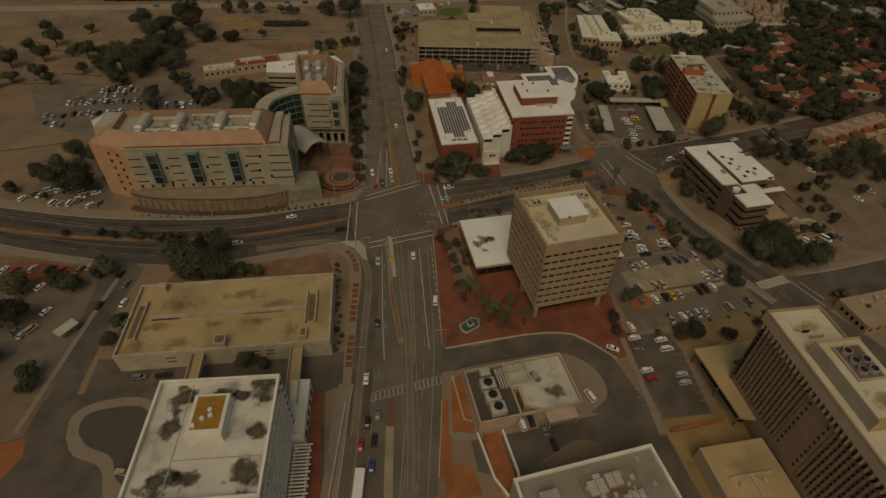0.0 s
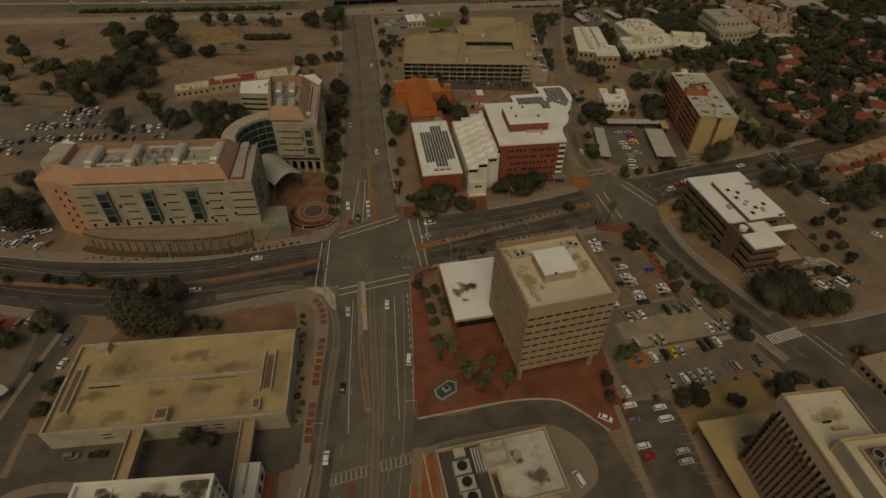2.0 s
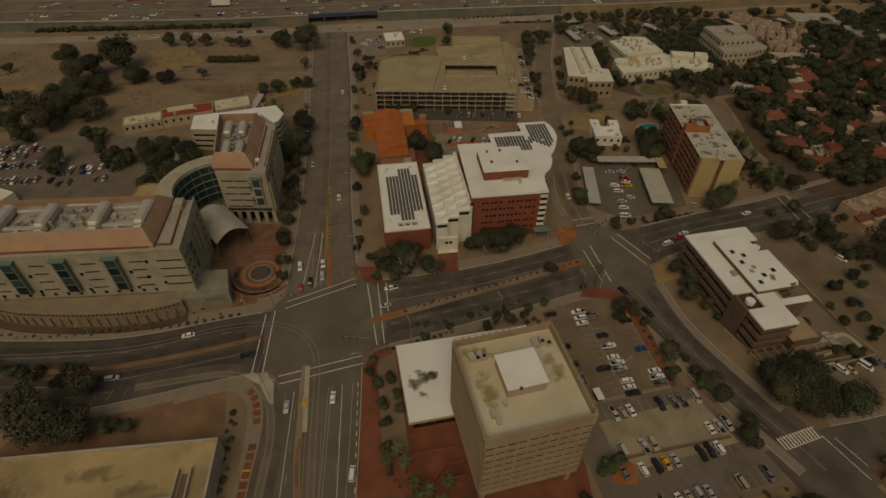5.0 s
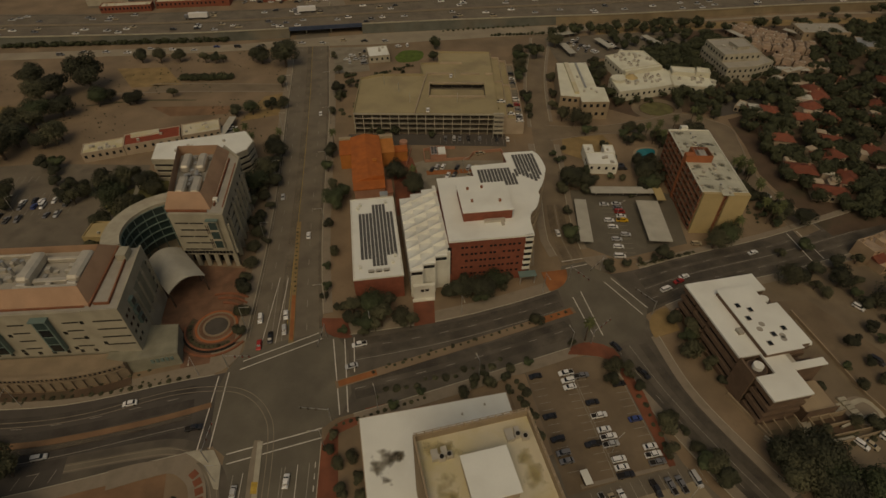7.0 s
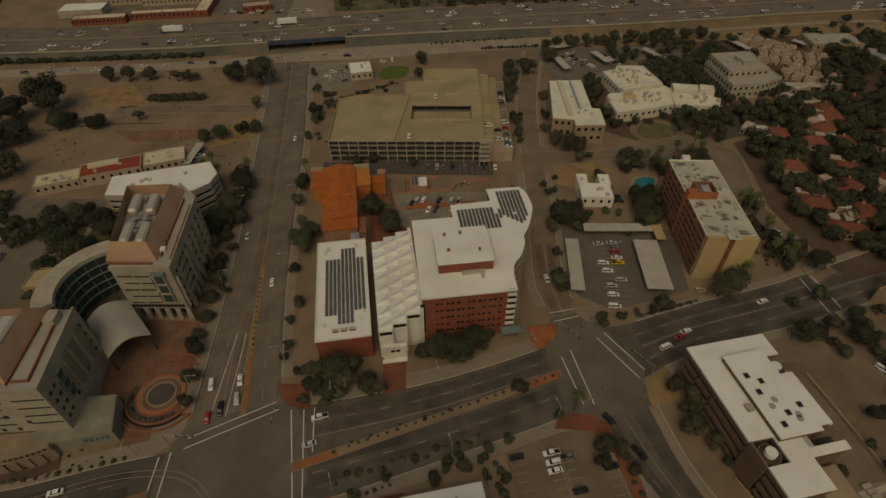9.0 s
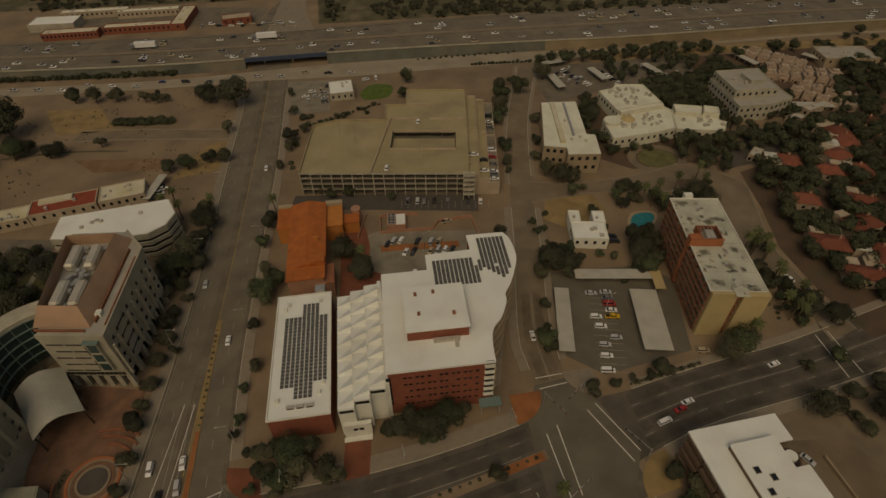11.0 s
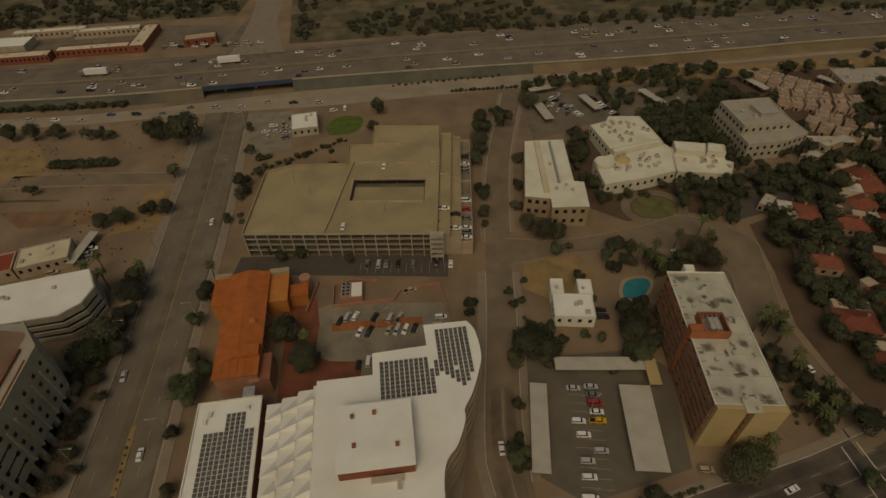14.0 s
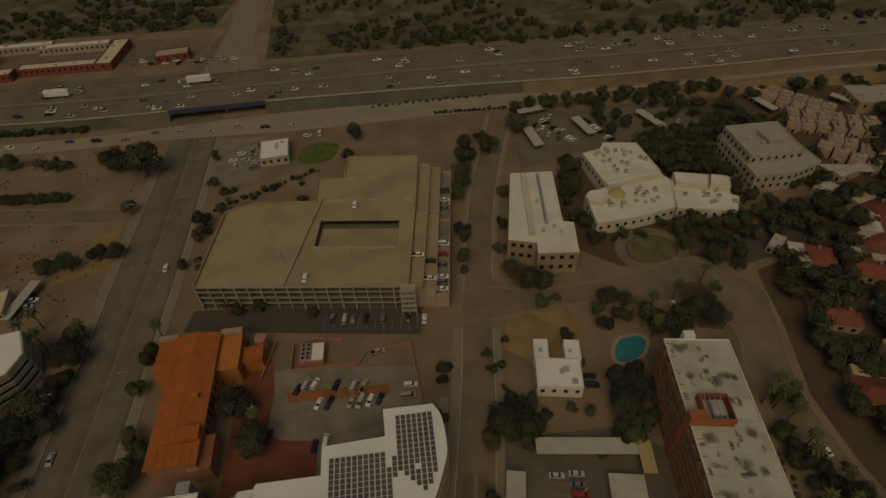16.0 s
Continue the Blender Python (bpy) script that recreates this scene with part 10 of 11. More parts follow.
BODY = dict(
    sedan=[(-2.3, 0.3), (-2.32, 0.72), (-2.2, 0.92), (-1.5, 0.96), (1.0, 0.94), (2.1, 0.78), (2.3, 0.62), (2.28, 0.3)],
    suv=[(-2.3, 0.35), (-2.34, 0.8), (-2.25, 1.06), (-1.5, 1.08), (1.1, 1.06), (2.1, 0.95), (2.3, 0.75), (2.28, 0.35)],
    pickup=[(-2.8, 0.4), (-2.8, 1.0), (-0.9, 1.05), (1.4, 1.05), (2.4, 0.98), (2.7, 0.8), (2.68, 0.4)],
    van=[(-2.5, 0.35), (-2.55, 1.1), (-2.5, 1.2), (1.6, 1.2), (2.4, 0.95), (2.6, 0.75), (2.58, 0.35)])
CABIN = dict(
    sedan=[(-1.75, 0.93), (-1.05, 1.36), (0.35, 1.38), (1.2, 0.92)],
    suv=[(-2.2, 1.05), (-2.0, 1.62), (0.45, 1.64), (1.25, 1.04)],
    pickup=[(-0.75, 1.03), (-0.6, 1.70), (0.75, 1.72), (1.5, 1.03)],
    van=[(-2.48, 1.18), (-2.4, 1.98), (0.9, 2.0), (1.75, 1.18)])
CARS = {}


def car(x, y, rz, kind=None, color=None, z=0.07):
    rnd = random.Random(int(x * 31 + y * 57))
    kind = kind or rnd.choice(("sedan", "sedan", "suv", "suv", "pickup", "van"))
    color = color or rnd.choice(("white", "white", "white", "white", "silver", "silver", "silver", "grey", "grey", "black", "black", "black", "beige", "beige", "red" if rnd.random() < 0.25 else "silver", "blue" if rnd.random() < 0.2 else "white"))
    m = pose(x, y, z, 0, 0, rz)
    far = y > 250 or x < -92 or x > 160
    if (kind, color, far) in CARS:
        return copy_thing(CARS[kind, color, far], m)
    names = dict(sedan="saloon car", suv="sport utility car", pickup="pickup truck", van="van")
    c = thing("car", 0, 0, 0, color + " parked " + names[kind] + " with dark windows", "car", "cars")
    link("body", profile_mesh(BODY[kind], 0.90, 0.84, 1.0, CAR_PAINT[color], "body"), c)
    top = CABIN[kind]
    zt = max(p[1] for p in top)
    link("cabin", profile_mesh(top, 0.86, 0.66, zt, M["carglass"], "cabin"), c)
    xs = [p[0] for p in top if p[1] > zt - 0.1]
    box("roof", c, min(xs) - 0.12, max(xs) + 0.12, -0.68, 0.68, zt - 0.03, zt + 0.05, CAR_PAINT[color], bevel=0.02)
    if kind == "pickup":
        box("bed", c, -2.65, -0.95, -0.68, 0.68, 1.04, 1.07, M["dark"])
    wheel = bmesh.new()
    n = 12
    a = [wheel.verts.new((0.33 * math.cos(6.283 * i / n), -0.11, 0.33 * math.sin(6.283 * i / n))) for i in range(n)]
    b = [wheel.verts.new((0.33 * math.cos(6.283 * i / n), 0.11, 0.33 * math.sin(6.283 * i / n))) for i in range(n)]
    wheel.faces.new(a)
    wheel.faces.new(b[::-1])
    for i in range(n):
        wheel.faces.new((a[i], b[i], b[(i + 1) % n], a[(i + 1) % n]))
    me = finish(wheel, M["tyre"], "wheel")
    spots = [pose(wx * (1.12 if kind == "pickup" else 1), wy, 0.33) for wx in (-1.42, 1.42) for wy in (-0.80, 0.80)]
    if far:
        joined = bmesh.new()
        for q in spots:
            tmp = me.copy()
            tmp.transform(q)
            joined.from_mesh(tmp)
        part("wheels", joined, M["tyre"], c)
    else:
        for q in spots:
            link("wheel", me, c, q)
    CARS[kind, color, far] = c
    c.matrix_basis = m @ Matrix.Scale(0.84, 4)
    return c


def truck(x, y, rz, z):
    t = thing("lorry", x, y, rz, "white articulated lorry on the highway", "lorry", "lorries", z=z)
    box("trailer", t, -8.5, 3.6, -1.25, 1.25, 1.1, 4.0, CAR_PAINT["white"], bevel=0.05)
    box("cab", t, 4.0, 6.4, -1.2, 1.2, 0.6, 3.0, CAR_PAINT["grey"], bevel=0.15)
    box("windscreen", t, 6.38, 6.46, -1.0, 1.0, 1.8, 2.7, M["carglass"])
    for wx in (-7, -5.8, 2.4, 3.4, 5.4):
        for wy in (-1.05, 1.05):
            w = bmesh.new()
            add_cyl(w, 0, 0, -0.15, 0.15, 0.5, 0.5, 12)
            part("wheel", w, M["tyre"], t, m=pose(wx, wy, 0.5, 90, 0, 0))


LOT_E = [(93, 124), (95.4, 124), (98, 124.5), (107, 125), (111, 125), (113.8, 125), (118, 125.5),
         (117, 116), (119.7, 116), (122.4, 116.3), (91, 114), (97, 114), (99.7, 114), (94, 108), (98, 108.3), (100.7, 108.6), (103.4, 109), (111, 109.6), (113.7, 110), (116.4, 110.3), (125, 111), (95, 99), (99.6, 99.3),
         (102.3, 99.5), (105, 99.7), (107.8, 100), (117, 101), (125, 101.6), (89, 108), (80.8, 98)]
for i, (x, y) in enumerate(LOT_E):
    car(x, y, 97 if i % 3 else 277, None, {15: "yellow"}.get(i), 0.088)
ROWS = {"white": ((96.0, 161.2, "pickup"), (95.7, 158.7, "suv"), (95.6, 156.5, "sedan"), (100.5, 146.5, "pickup"), (100.3, 142.3, "sedan"), (100.7, 140.1, "pickup"), (100.9, 133.7, "suv"), (100.8, 131.6, "sedan"), (110.5, 135.7, "sedan"), (110.3, 133.5, "pickup")),
        "black": ((86.8, 161.6, "sedan"), (100.2, 150.7, "sedan"), (101.0, 129.5, "pickup"), (110.0, 155.2, "sedan"), (87.0, 148.4, "sedan"), (87.0, 141.6, "suv"), (95.8, 138.8, "pickup")),
        "grey": ((100.2, 159.6, "pickup"), (110.5, 131.4, "pickup"), (87.2, 137.7, "suv"), (87.4, 135.5, "sedan")),
        "silver": ((100.5, 138.0, "pickup"),), "blue": ((110.0, 143.9, "sedan"),)}
for tone, row in ROWS.items():
    for x, y, kind in row:
        car(x, y, 183 if x < 98 else 2, kind, tone, 0.088)
booth = thing("ticket_booth", 90.4, 130.0, 5, "small dark booth with a pale flat roof", "booth", z=0.08)
box("wall", booth, -0.7, 0.7, -1.4, 1.4, 0, 2.0, M["darkbrown"])
box("window", booth, -0.5, 0.5, -1.44, -1.4, 1.0, 1.7, M["glass"])
box("roof", booth, -1.0, 1.0, -1.9, 1.9, 2.0, 2.2, M["white"])
for x, y in ((79, 89), (88, 88), (88, 91.6), (78.4, 81.6), (78.6, 78.6), (88, 78.6), (87.6, 75.8), (80, 93.6)):
    car(x, y, 3, None, "red" if y == 78.6 and x < 80 else None)
for i, (x, y) in enumerate(((138, 236), (143, 235.6), (142.6, 233), (142.2, 230.4), (141.8, 227.8), (136, 226), (141.2, 225.2), (136, 222), (139, 217), (134.6, 215), (133.6, 211), (132, 206), (163, 208), (155.6, 259), (155.9, 262))):
    car(x, y, -11, None, {3: "red", 4: "white", 6: "yellow"}.get(i))
CH_LOT = [(-130, 294.6), (-127, 293), (-122, 294.6), (-119, 294), (-116, 294), (-113.2, 294), (-143, 282), (-140, 281), (-137, 282), (-134, 281), (-131, 281), (-127, 281.5), (-124, 281), (-121.2, 281), (-117, 280.4), (-114, 280),
          (-137, 270), (-134, 270), (-130, 270), (-125, 269), (-121, 269), (-118, 269), (-115, 268.6), (-109, 267.5), (-106, 268.5), (-94, 275), (-90, 275.6), (-87, 274.6), (-82, 274.6), (-79, 274.6), (-75.6, 275), (-82, 265), (-78, 265),
          (-128, 297), (-124.6, 296.4), (-121.8, 296), (-116.4, 296.2), (-141.4, 268.6), (-127.4, 268), (-112, 268.2), (-137.6, 283.6), (-132.4, 283), (-125.6, 283), (-119.6, 282.4), (-94, 272), (-88.6, 271.6), (-85.4, 271.6), (-76.6, 271.4), (-110.6, 282), (-100, 267), (-150, 270.4), (-139, 259), (-143, 260), (-96, 264), (-92, 264), (-108, 278), (-146, 268), (-148, 263), (-122, 289), (-118, 289), (-127, 289)]
for i, (x, y) in enumerate(CH_LOT):
    car(x, y, 82 if i % 2 else 264)
for i, (x, y) in enumerate(((73, 272), (75.4, 273), (78, 273), (84, 271.5), (89, 270.4), (91.8, 270), (79, 266.4), (81.8, 266), (88, 265.4), (90.6, 265), (93.2, 264.8), (96, 265))):
    car(x, y, 62 if i < 6 else 242)
for x, y, a in ((65, 260, 0), (78, 254, 80), (81, 254.8, 80), (105, 268, -5), (104, 264.6, -5), (83, 296, 80), (87, 295.4, 80), (89.6, 295, 80), (93.6, 294.4, 80), (99, 293.4, 80), (107, 292, 80), (112, 291, 80), (96.5, 281, 10)):
    car(x, y, a)
for u, v, z in ((8.5, 2.4, 5.4), (8.5, 5.0, 5.4), (8.5, 7.6, 5.4), (8.5, 12.8, 5.4), (8.5, 18.0, 5.4), (8.5, 23.2, 5.4), (8.5, 43.0, 4.9), (8.5, 45.6, 4.9), (8.5, 48.2, 4.9), (8.5, 53.4, 4.9), (4.4, 5.0, 7.4), (4.4, 12.8, 7.4), (0.3, 14.0, 9.2)):
    c, q = math.cos(radians(-9.9)), math.sin(radians(-9.9))
    car(110.3 + c * u - q * v, 297.0 + q * u + c * v, -9.9, None, None, z)
for u, v, a in ((35, 3.5, 80), (46, 40, 80)):
    car(41.1 + 0.985 * u + 0.172 * v, 308.4 - 0.172 * u + 0.985 * v, a, "sedan", "white", 10.5)
for i, (x, y) in enumerate(((48, 400), (50, 395.6), (50, 391), (51, 404.6), (50, 386.4), (40, 394), (41.6, 389.6), (45.6, 393), (43.4, 398.6), (78, 409), (72.4, 408))):
    car(x, y, 10 if i % 3 else 88)
for k in range(9):
    if k % 4 != 2:
        car(182.5 + k * 1.05, 398.5 - k * 2.3, 24)
        car(201.6 + k * 0.8, 395.5 - k * 2.3, 20)
for x, y in ((178, 396), (178, 390), (181, 393), (182, 387), (185, 392), (185.4, 383), (189, 388), (229, 398), (233, 400), (269, 392), (272, 395), (187, 402), (244, 386)):
    car(x, y, 55)
for x, y in ((166, 127), (168.6, 126.6), (174, 127), (177, 128.6), (180, 127), (190, 150), (206, 148), (172, 172), (200, 170), (215, 152)):
    car(x, y, -62)
for x, y, a in ((-99, 153, 70), (-96.4, 153.6, 70), (-93.6, 152, 70), (-90.6, 151, 70), (-85, 148, 75), (-88, 134, 75), (-80.6, 134, 75), (-82, 143, 75), (-79, 125, 75), (-68.6, 103, -4), (-62, 102.4, -4), (-110, 222, 20), (-126, 204, 20),
                (-112, 196, 20), (-119, 204, 20), (-112, 200, 20), (-107, 199, 20), (-102, 110, 80), (-108, 125, 85), (-66, 74, 160), (-70, 61, 150), (-104, 134, 60)):
    car(x, y, a)
for x, y in ((-34.5, 303), (-34.3, 306), (-31, 302), (-27, 308), (-27.4, 311.5), (-18.6, 316), (-18.0, 319), (-17.4, 322), (-19.2, 325)):
    car(x, y, 10)
# traffic standing at the lights
for x, y, a, k, col in ((13.4, 191, -88, "suv", "silver"), (13.6, 197.4, -88, "sedan", "white"), (9.2, 188.6, -90, "pickup", "black"), (6.0, 186.4, -92, "sedan", "red"), (5.6, 197, -90, "suv", "white"), (36.5, 181.6, 187, "pickup", "white"),
                        (33.8, 174, 190, "sedan", "silver"), (-9, 160.8, 3, "pickup", "black"), (16.2, 142, 84, "sedan", "white"), (3.4, 141, 264, "sedan", "silver"), (20.6, 119, 80, "van", "white"), (0.6, 112, 262, "sedan", "black"),
                        (-4.8, 78, 80, "sedan", "black"), (-1.8, 80, 80, "sedan", "grey"), (-7.0, 71.6, 80, "sedan", "red"), (-3.4, 72.4, 80, "suv", "black"), (-4.6, 65.4, 80, "sedan", "blue"), (-4.2, 92, 82, "sedan", "white"),
                        (114.5, 168, -62, "sedan", "black"), (118.6, 157.4, -66, "pickup", "black"), (71.6, 91, -35, "sedan", "white"), (150, 192.6, 12, "sedan", "white"), (141, 188, 15, "van", "white"), (147, 190.8, 195, "sedan", "red"),
                        (181, 200, 12, "sedan", "white"), (113.8, 222, 85, "sedan", "white"), (20.2, 236, 90, "sedan", "white"), (191, 282, 75, "van", "white"), (207, 231, 100, "sedan", "white"), (209.6, 225.6, 100, "sedan", "black"),
                        (9.4, 262, -90, "sedan", "silver"), (24.6, 330, 90, "sedan", "white"), (-47, 158.6, 4, "suv", "silver"), (-28, 171.5, 184, "sedan", "white")):
    car(x, y, a, k, col, 0.06)
for i, (x, y) in enumerate(((-121, 155.6), (-115.3, 155.4), (-109.4, 154.2), (-105.6, 153.4), (-99.6, 152.3), (-125, 156.4))):
    car(x, y, 70, None, ("red", "silver", "black", "red", "grey", "white")[i])
for i, (x, y) in enumerate(((-131.6, 202.1), (-128.6, 200.8), (-125.4, 199.4), (-121.6, 194.4), (-118.4, 193.4), (-115, 193.2), (-112, 194.6), (-134.6, 199.4), (-122.4, 203.4), (-119.2, 202.6), (-107, 190.6), (-104, 191.4))):
    car(x, y, 64 + (i % 3) * 4)
for x, y, a in ((-109.8, 145.8, 60), (-105.7, 126.7, 55), (-110.1, 126.7, 55)):
    car(x, y, a)
for x, y, a, k, c in ((36.6, 70.6, 96, "van", "white"), (39.4, 71.2, 94, "sedan", "black"), (42.2, 68.2, 94, "sedan", "grey"), (58.2, 76.0, 105, "van", "white"), (43.4, 63.6, 95, "suv", "black")):
    car(x, y, a, k, c, 0.2 if x > 50 else 0.06)
bus = thing("bus", -8.4, 58.5, 80, "long white city bus", "bus", z=0.06)
box("body", bus, -6, 6, -1.25, 1.25, 0.4, 3.0, CAR_PAINT["white"], bevel=0.12)
for s in (-1, 1):
    box("window_band", bus, -5.4, 5.4, s * 1.27 - 0.02, s * 1.27 + 0.02, 1.5, 2.4, M["carglass"])
    for wx in (-3.6, 3.8):
        w = bmesh.new()
        add_cyl(w, 0, 0, -0.15, 0.15, 0.48, 0.48, 12)
        part("wheel", w, M["tyre"], bus, m=pose(wx, s * 1.1, 0.48, 90, 0, 0))
flow = []
rnd = random.Random(21)
for lane in (0.09, 0.17, 0.25, 0.33, 0.66, 0.74, 0.82, 0.90):
    x = -180 + rnd.uniform(0, 30)
    S, N = resample(HW_S, 300), resample(HW_N, 300)
    ln = [(a[0] * (1 - lane) + c[0] * lane, a[1] * (1 - lane) + c[1] * lane) for a, c in zip(S, N)]
    while x < 420:
        i = min(range(1, 299), key=lambda q: abs(ln[q][0] - x))
        a = math.degrees(math.atan2(ln[i + 1][1] - ln[i - 1][1], ln[i + 1][0] - ln[i - 1][0])) + (180 if lane > 0.5 else 0)
        if rnd.random() < 0.018:
            truck(*ln[i], a, 5.01)
            x += 14
        else:
            flow.append((*ln[i], a))
        x += rnd.uniform(12, 70)
def traffic(spots):
    """The far cars on the highway, one mesh."""
    rnd = random.Random(5)
    tints = ("white", "silver", "grey", "black", "beige", "silver", "white", "white")
    mats = [CAR_PAINT[c] for c in tints] + [M["carglass"]]
    me = bpy.data.meshes.new("highway_traffic")
    verts, faces, idx = [], [], []
    for x, y, a in spots:
        kind, tone = rnd.choice(("sedan", "suv", "pickup", "van")), rnd.randrange(8)
        c, s = math.cos(radians(a)), math.sin(radians(a))
        for prof, w0, w1, k in ((BODY[kind], 0.9, 0.86, tone), (CABIN[kind], 0.82, 0.66, 8), ([(p[0] * 0.7, p[1] + 0.03) for p in CABIN[kind][1:3]] + [(p[0] * 0.7, p[1] + 0.06) for p in CABIN[kind][2:0:-1]], 0.66, 0.66, tone)):
            n, b = len(prof), len(verts)
            for sgn in (1, -1):
                for px, pz in prof:
                    w = sgn * (w0 if pz < 1.1 else w1)
                    verts.append((x + 0.84 * (px * c - w * s), y + 0.84 * (px * s + w * c), 5.02 + 0.84 * pz - 0.12))
            faces += [tuple(range(b, b + n)), tuple(range(b + 2 * n - 1, b + n - 1, -1))] + [(b + i, b + n + i, b + n + (i + 1) % n, b + (i + 1) % n) for i in range(n)]
            idx += [k] * (n + 2)
    me.from_pydata(verts, [], faces)
    for m in mats:
        me.materials.append(m)
    me.polygons.foreach_set("material_index", idx)
    tagged(new("highway_traffic", me), "small cars of many colours on the highway", "cars", "", "stuff")


traffic(flow)
for k in range(16):
    t = k * 13.0 - 130
    i = min(range(len(FR_S)), key=lambda q: abs(FR_S[q][0] - t))
    car(t, FR_S[i][1] + (3.4, 7.0, 5.0)[k % 3], -6, None, None, 0.08)
for k in range(14):
    car(-30 + k * 4.4 + (k % 3), 506.0 - k * 0.6 + (k % 2) * 3.2, -8 if k % 3 else 60)


# ---- street furniture and small things ----
def street_lamp(x, y, rz, h=9.0):
    m = pose(x, y, 0.1, 0, 0, rz) @ Matrix.Diagonal((1, 1, h / 9.0, 1))
    if "lamp" in PROTO:
        c = copy_thing(PROTO["lamp"], Matrix())
        c.matrix_basis = m
        return
    t = thing("street_lamp", 0, 0, 0, "tall grey steel street lamp with a long arm", "street lamp", "street lamps")
    cyl("pole", t, 0, 0, 0, 9, 0.12, M["metal"], r1=0.07, n=8)
    box("arm", t, 0, 2.4, -0.05, 0.05, 8.8, 8.9, M["metal"])
    box("lamp_head", t, 2.2, 3.0, -0.16, 0.16, 8.72, 8.9, M["pale"])
    PROTO["lamp"] = t
    t.matrix_basis = m


for line, side, y0, y1, axis in ((AVE_S_W, 1.0, 50, 145, 1), (AVE_S_E, -1.0, 50, 150, 1), (AVE_N_W, 1.0, 195, 400, 1), (AVE_N_E, -1.0, 200, 400, 1), (EW_W_N, 1.0, -150, -10, 0), (EW_E_N, 1.0, 40, 100, 0), (EW_E_S, -1.0, 40, 100, 0)):
    s = seg(line, axis, y0, y1)
    q = resample(s, max(3, int(abs(y1 - y0) / 33)))
    o = offset(q, side)
    for a, b in zip(q, o):
        street_lamp(*b, math.degrees(math.atan2(a[1] - b[1], a[0] - b[0])))
for x, y in ((100, 136), (112, 120), (96, 104), (-120, 286), (-96, 270), (140, 228), (86, 268), (-136, 274), (-118, 200)):
    street_lamp(x, y, 30, 7.0)


def signal(x, y, rz):
    t = thing("traffic_signal", x, y, rz, "steel traffic signal with a long mast arm", "traffic signal", "traffic signals", z=0.16)
    cyl("pole", t, 0, 0, 0, 6.4, 0.14, M["metal"], n=8)
    box("mast_arm", t, 0, 8.0, -0.05, 0.05, 5.8, 5.9, M["metal"])
    for k in (3.4, 5.6, 7.6):
        h = box("signal_head", t, k - 0.16, k + 0.16, -0.14, 0.14, 5.2, 6.0, M["darkbrown"])
        part("lenses", box_bm(*((k - 0.1, k + 0.1, -0.17, -0.14, 5.26 + i * 0.25, 5.44 + i * 0.25) for i in range(3))), M["lampred"], h)


for x, y, rz in ((27.6, 157, 165), (26.6, 186.4, 255), (-2.4, 179.6, -10), (-4.0, 150.4, 80), (110, 198.6, 300), (107.4, 170.6, 30), (131.4, 178.6, 120), (122.4, 200.6, 215)):
    signal(x, y, rz)


def ring(parent, x, y, r0, r1, z0, z1, material, name, a0=0, a1=360, n=40):
    bm = bmesh.new()
    pts = [radians(a0 + (a1 - a0) * k / n) for k in range(n + 1)]
    add_ribbon(bm, [(x + r1 * math.cos(a), y + r1 * math.sin(a)) for a in pts], [(x + r0 * math.cos(a), y + r0 * math.sin(a)) for a in pts], z0, z1)
    return part(name, bm, material, parent)


pl = thing("ring_garden", -8.0, 196.4, 0, "round sunken plaza bed with concentric stone rings", "plaza bed", z=0.13)
cyl("basin", pl, 0, 0, 0, 0.10, 3.6, M["asphalt_dark"], n=36)
ring(pl, 0, 0, 3.6, 4.2, 0, 0.35, M["podium"], "inner_ring")
ring(pl, 0, 0, 4.2, 5.4, 0, 0.05, M["courtbrick"], "brick_ring")
ring(pl, 0, 0, 5.4, 5.9, 0, 0.12, M["podium"], "paved_ring")
ring(pl, 0, 0, 5.9, 6.6, 0, 0.30, M["rustred"], "outer_ring")
ring(pl, 0, 0, 7.2, 9.2, 0, 0.10, M["garden"], "planting_ring", 150, 300)
ring(pl, 0, 0, 9.8, 10.4, 0, 0.40, M["dark"], "bench_wall", 185, 310)
for k, (r, a0, a1) in enumerate(((9.2, 175, 330), (11.4, 190, 320), (9.6, 35, 85), (11.8, 45, 95), (13.8, 52, 100))):
    ring(pl, 0, 0, r, r + 0.6, 0, 0.5, M["rust"], "planter_wall", a0, a1, 24)
for k in range(14):
    shrub(-8.0 + 8.2 * math.cos(2.8 + k * 0.19), 196.4 + 8.2 * math.sin(2.8 + k * 0.19), 0.9 + (k % 3) * 0.12, 0.13)
f = thing("fountain", 30.0, 107.0, 28, "square plaza fountain with a teal basin", "fountain", z=0.12)
cyl("wet_paving", f, 0, 0, 0, 0.01, 5.4, M["brownbrick"], n=28)
prism("rim", f, [(-3.2, -2.0), (2.0, -2.2), (3.8, 0.2), (2.2, 2.2), (-3.0, 2.0), (-3.8, 0)], 0.01, 0.5, M["greystone"])
prism("water", f, [(-2.8, -1.6), (1.8, -1.8), (3.2, 0.2), (2.0, 1.8), (-2.6, 1.6), (-3.2, 0)], 0.5, 0.51, M["poolteal"])
box("plinth", f, -1.1, 1.1, -0.9, 0.9, 0.46, 1.0, M["greystone"])
box("block", f, -0.5, 0.5, -0.4, 0.4, 1.0, 1.7, M["darkbrown"])
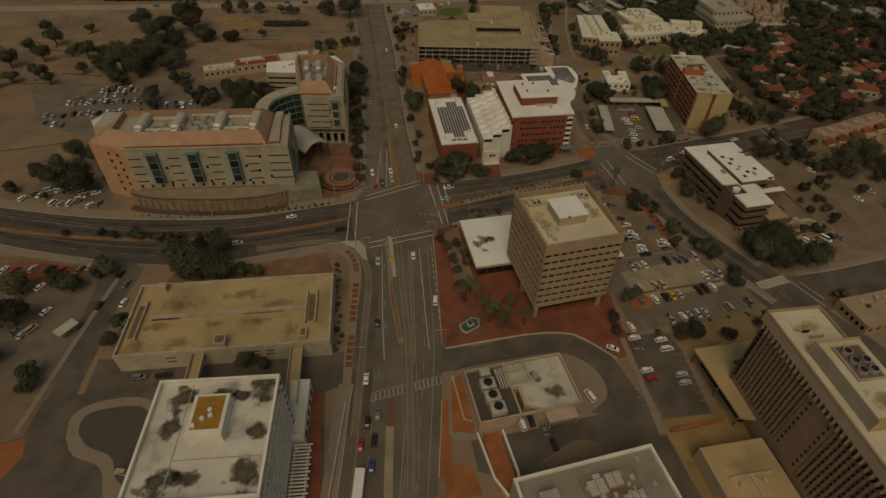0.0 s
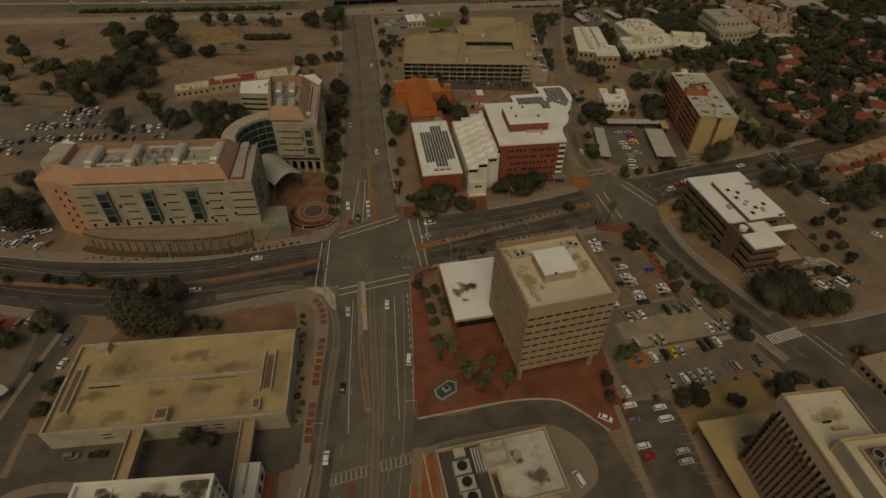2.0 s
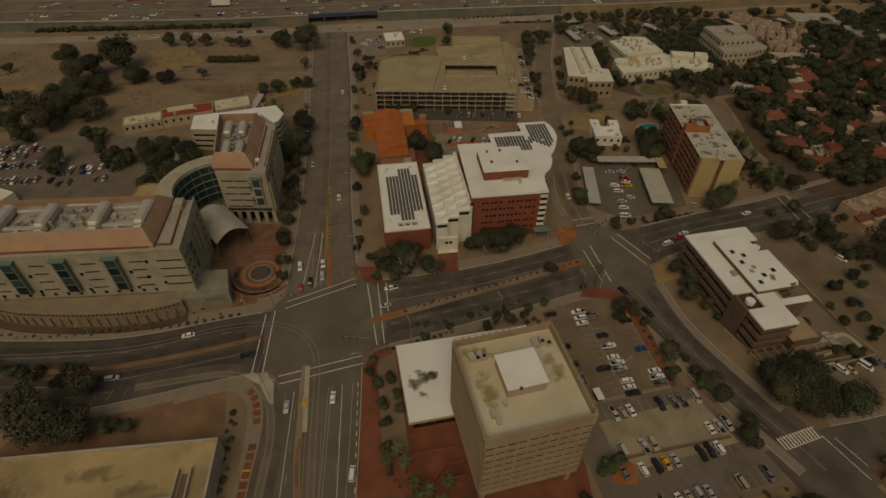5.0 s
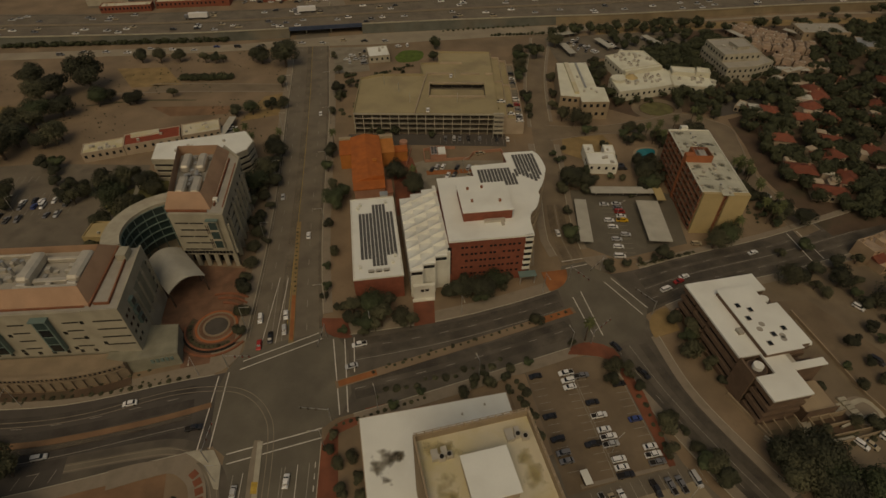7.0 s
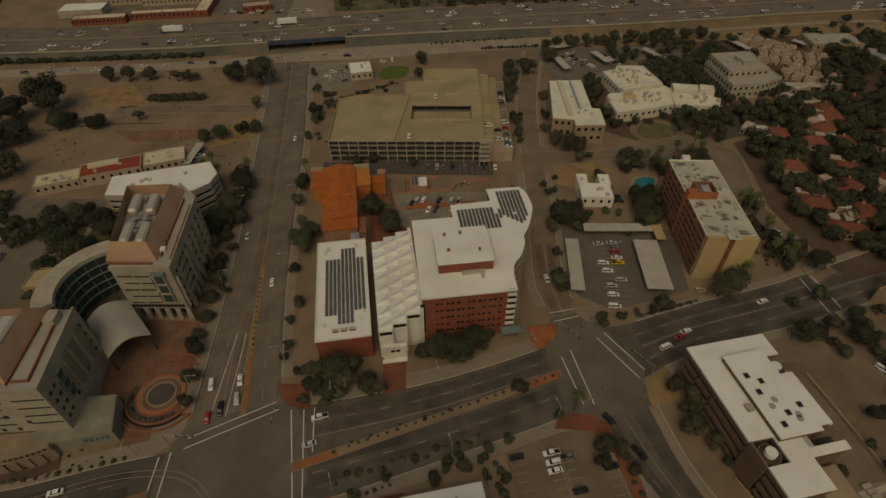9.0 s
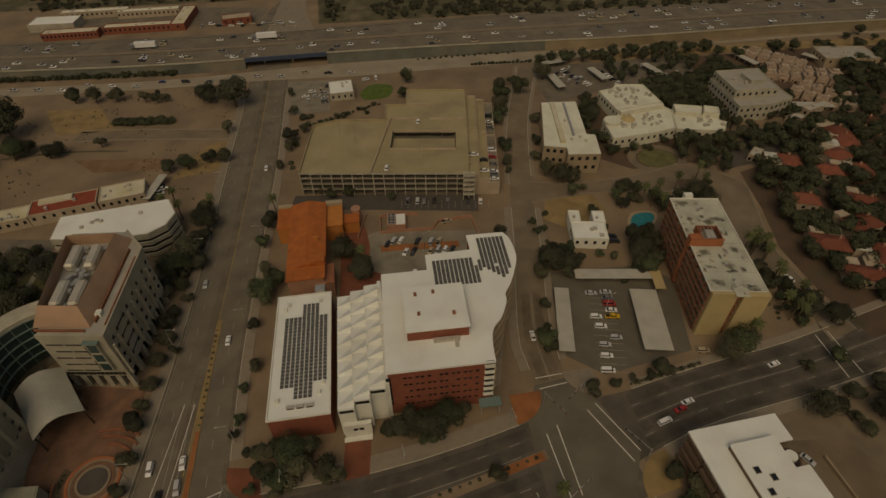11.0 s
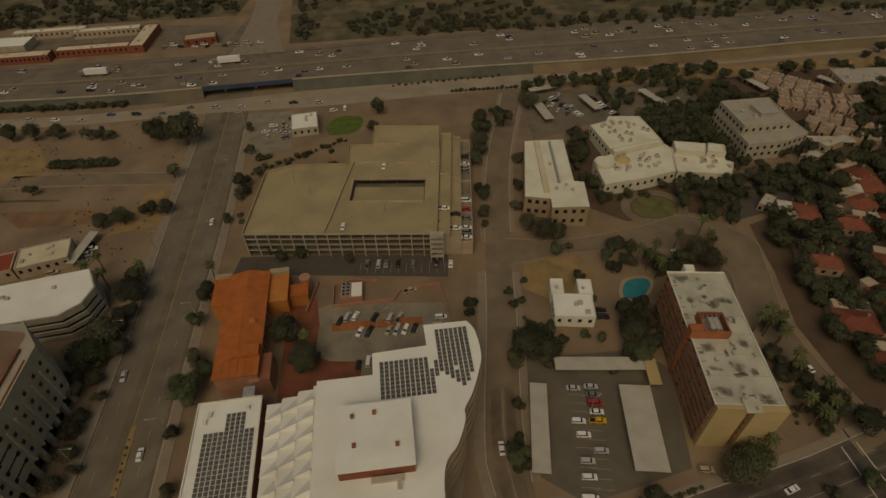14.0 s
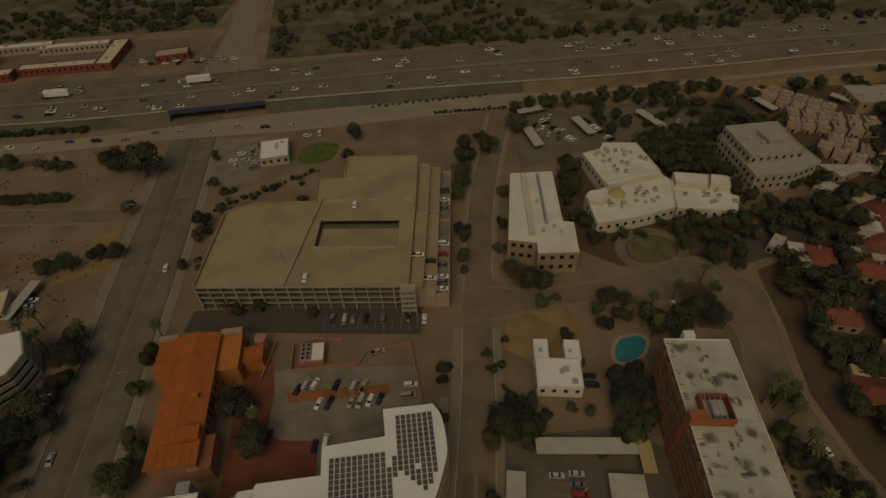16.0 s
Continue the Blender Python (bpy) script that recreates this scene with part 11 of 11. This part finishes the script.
for x, y, r in ((171.4, 269.0, 4.6), (256, 270, 3.6)):
    p = thing("swimming_pool", x, y, 30, "kidney-shaped swimming pool with turquoise water", "pool")
    pts = [(r * (1.15 + 0.18 * math.cos(2 * a)) * math.cos(a), r * (0.8 + 0.1 * math.sin(a)) * math.sin(a)) for a in [6.283 * k / 28 for k in range(28)]]
    prism("surround", p, [(u * 1.25, v * 1.3) for u, v in pts], 0, 0.10, M["tan"])
    prism("water", p, pts, 0.10, 0.12, M["water"])
# walls of the museum car park
for x0, y0, x1, y1 in ((70.8, 278.7, 71.3, 287.8), (71.3, 287.8, 78.0, 289.0), (78.0, 289.0, 86.0, 287.2), (70.8, 278.4, 90.7, 277.7), (90.7, 277.7, 93.4, 281.7), (93.4, 281.7, 106.4, 282.2), (106.4, 282.2, 107.6, 260.3), (62.4, 277.5, 66, 290)):
    strip("yard_wall", [(x0, y0), (x1, y1)], -0.15, 0.15, 0.0, 1.4, M["pink"], None, "structure", "low pink stucco yard wall", "wall")
cool = thing("plant_enclosure", 73.4, 279.6, -4, "small white plant enclosure with cooling units", "plant enclosure")
box("wall", cool, 0, 7.2, 0, 6.8, 0, 2.6, M["pink"])
box("roof", cool, 3.6, 7.0, 0.4, 6.4, 2.6, 2.9, M["white"])
for k in range(4):
    for j in range(2):
        u = box("cooling_unit", cool, 0.4 + j * 1.5, 1.7 + j * 1.5, 0.6 + k * 1.5, 1.8 + k * 1.5, 2.6, 3.2, M["metal"])
        cyl("fan", u, 1.05 + j * 1.5, 1.2 + k * 1.5, 3.2, 3.25, 0.45, M["dark"])
for x, y, rz, w in ((141.5, 133.0, -60, 12), (150, 128.4, 2, 15), (164, 132, 10, 12)):
    t = thing("garden_wall", x, y, rz, "low brown concrete garden wall", "wall")
    box("wall", t, 0, w, 0, 0.4, 0, 1.2, M["greystone"])
    box("coping", t, -0.1, w + 0.1, -0.08, 0.48, 1.2, 1.32, M["pale"])

# ---- plan units to metres ----
for ob in [o for o in scene.collection.objects if o.parent is None and o.type not in ('CAMERA', 'LIGHT')]:
    ob.matrix_basis = Matrix.Scale(UNIT, 4) @ ob.matrix_basis
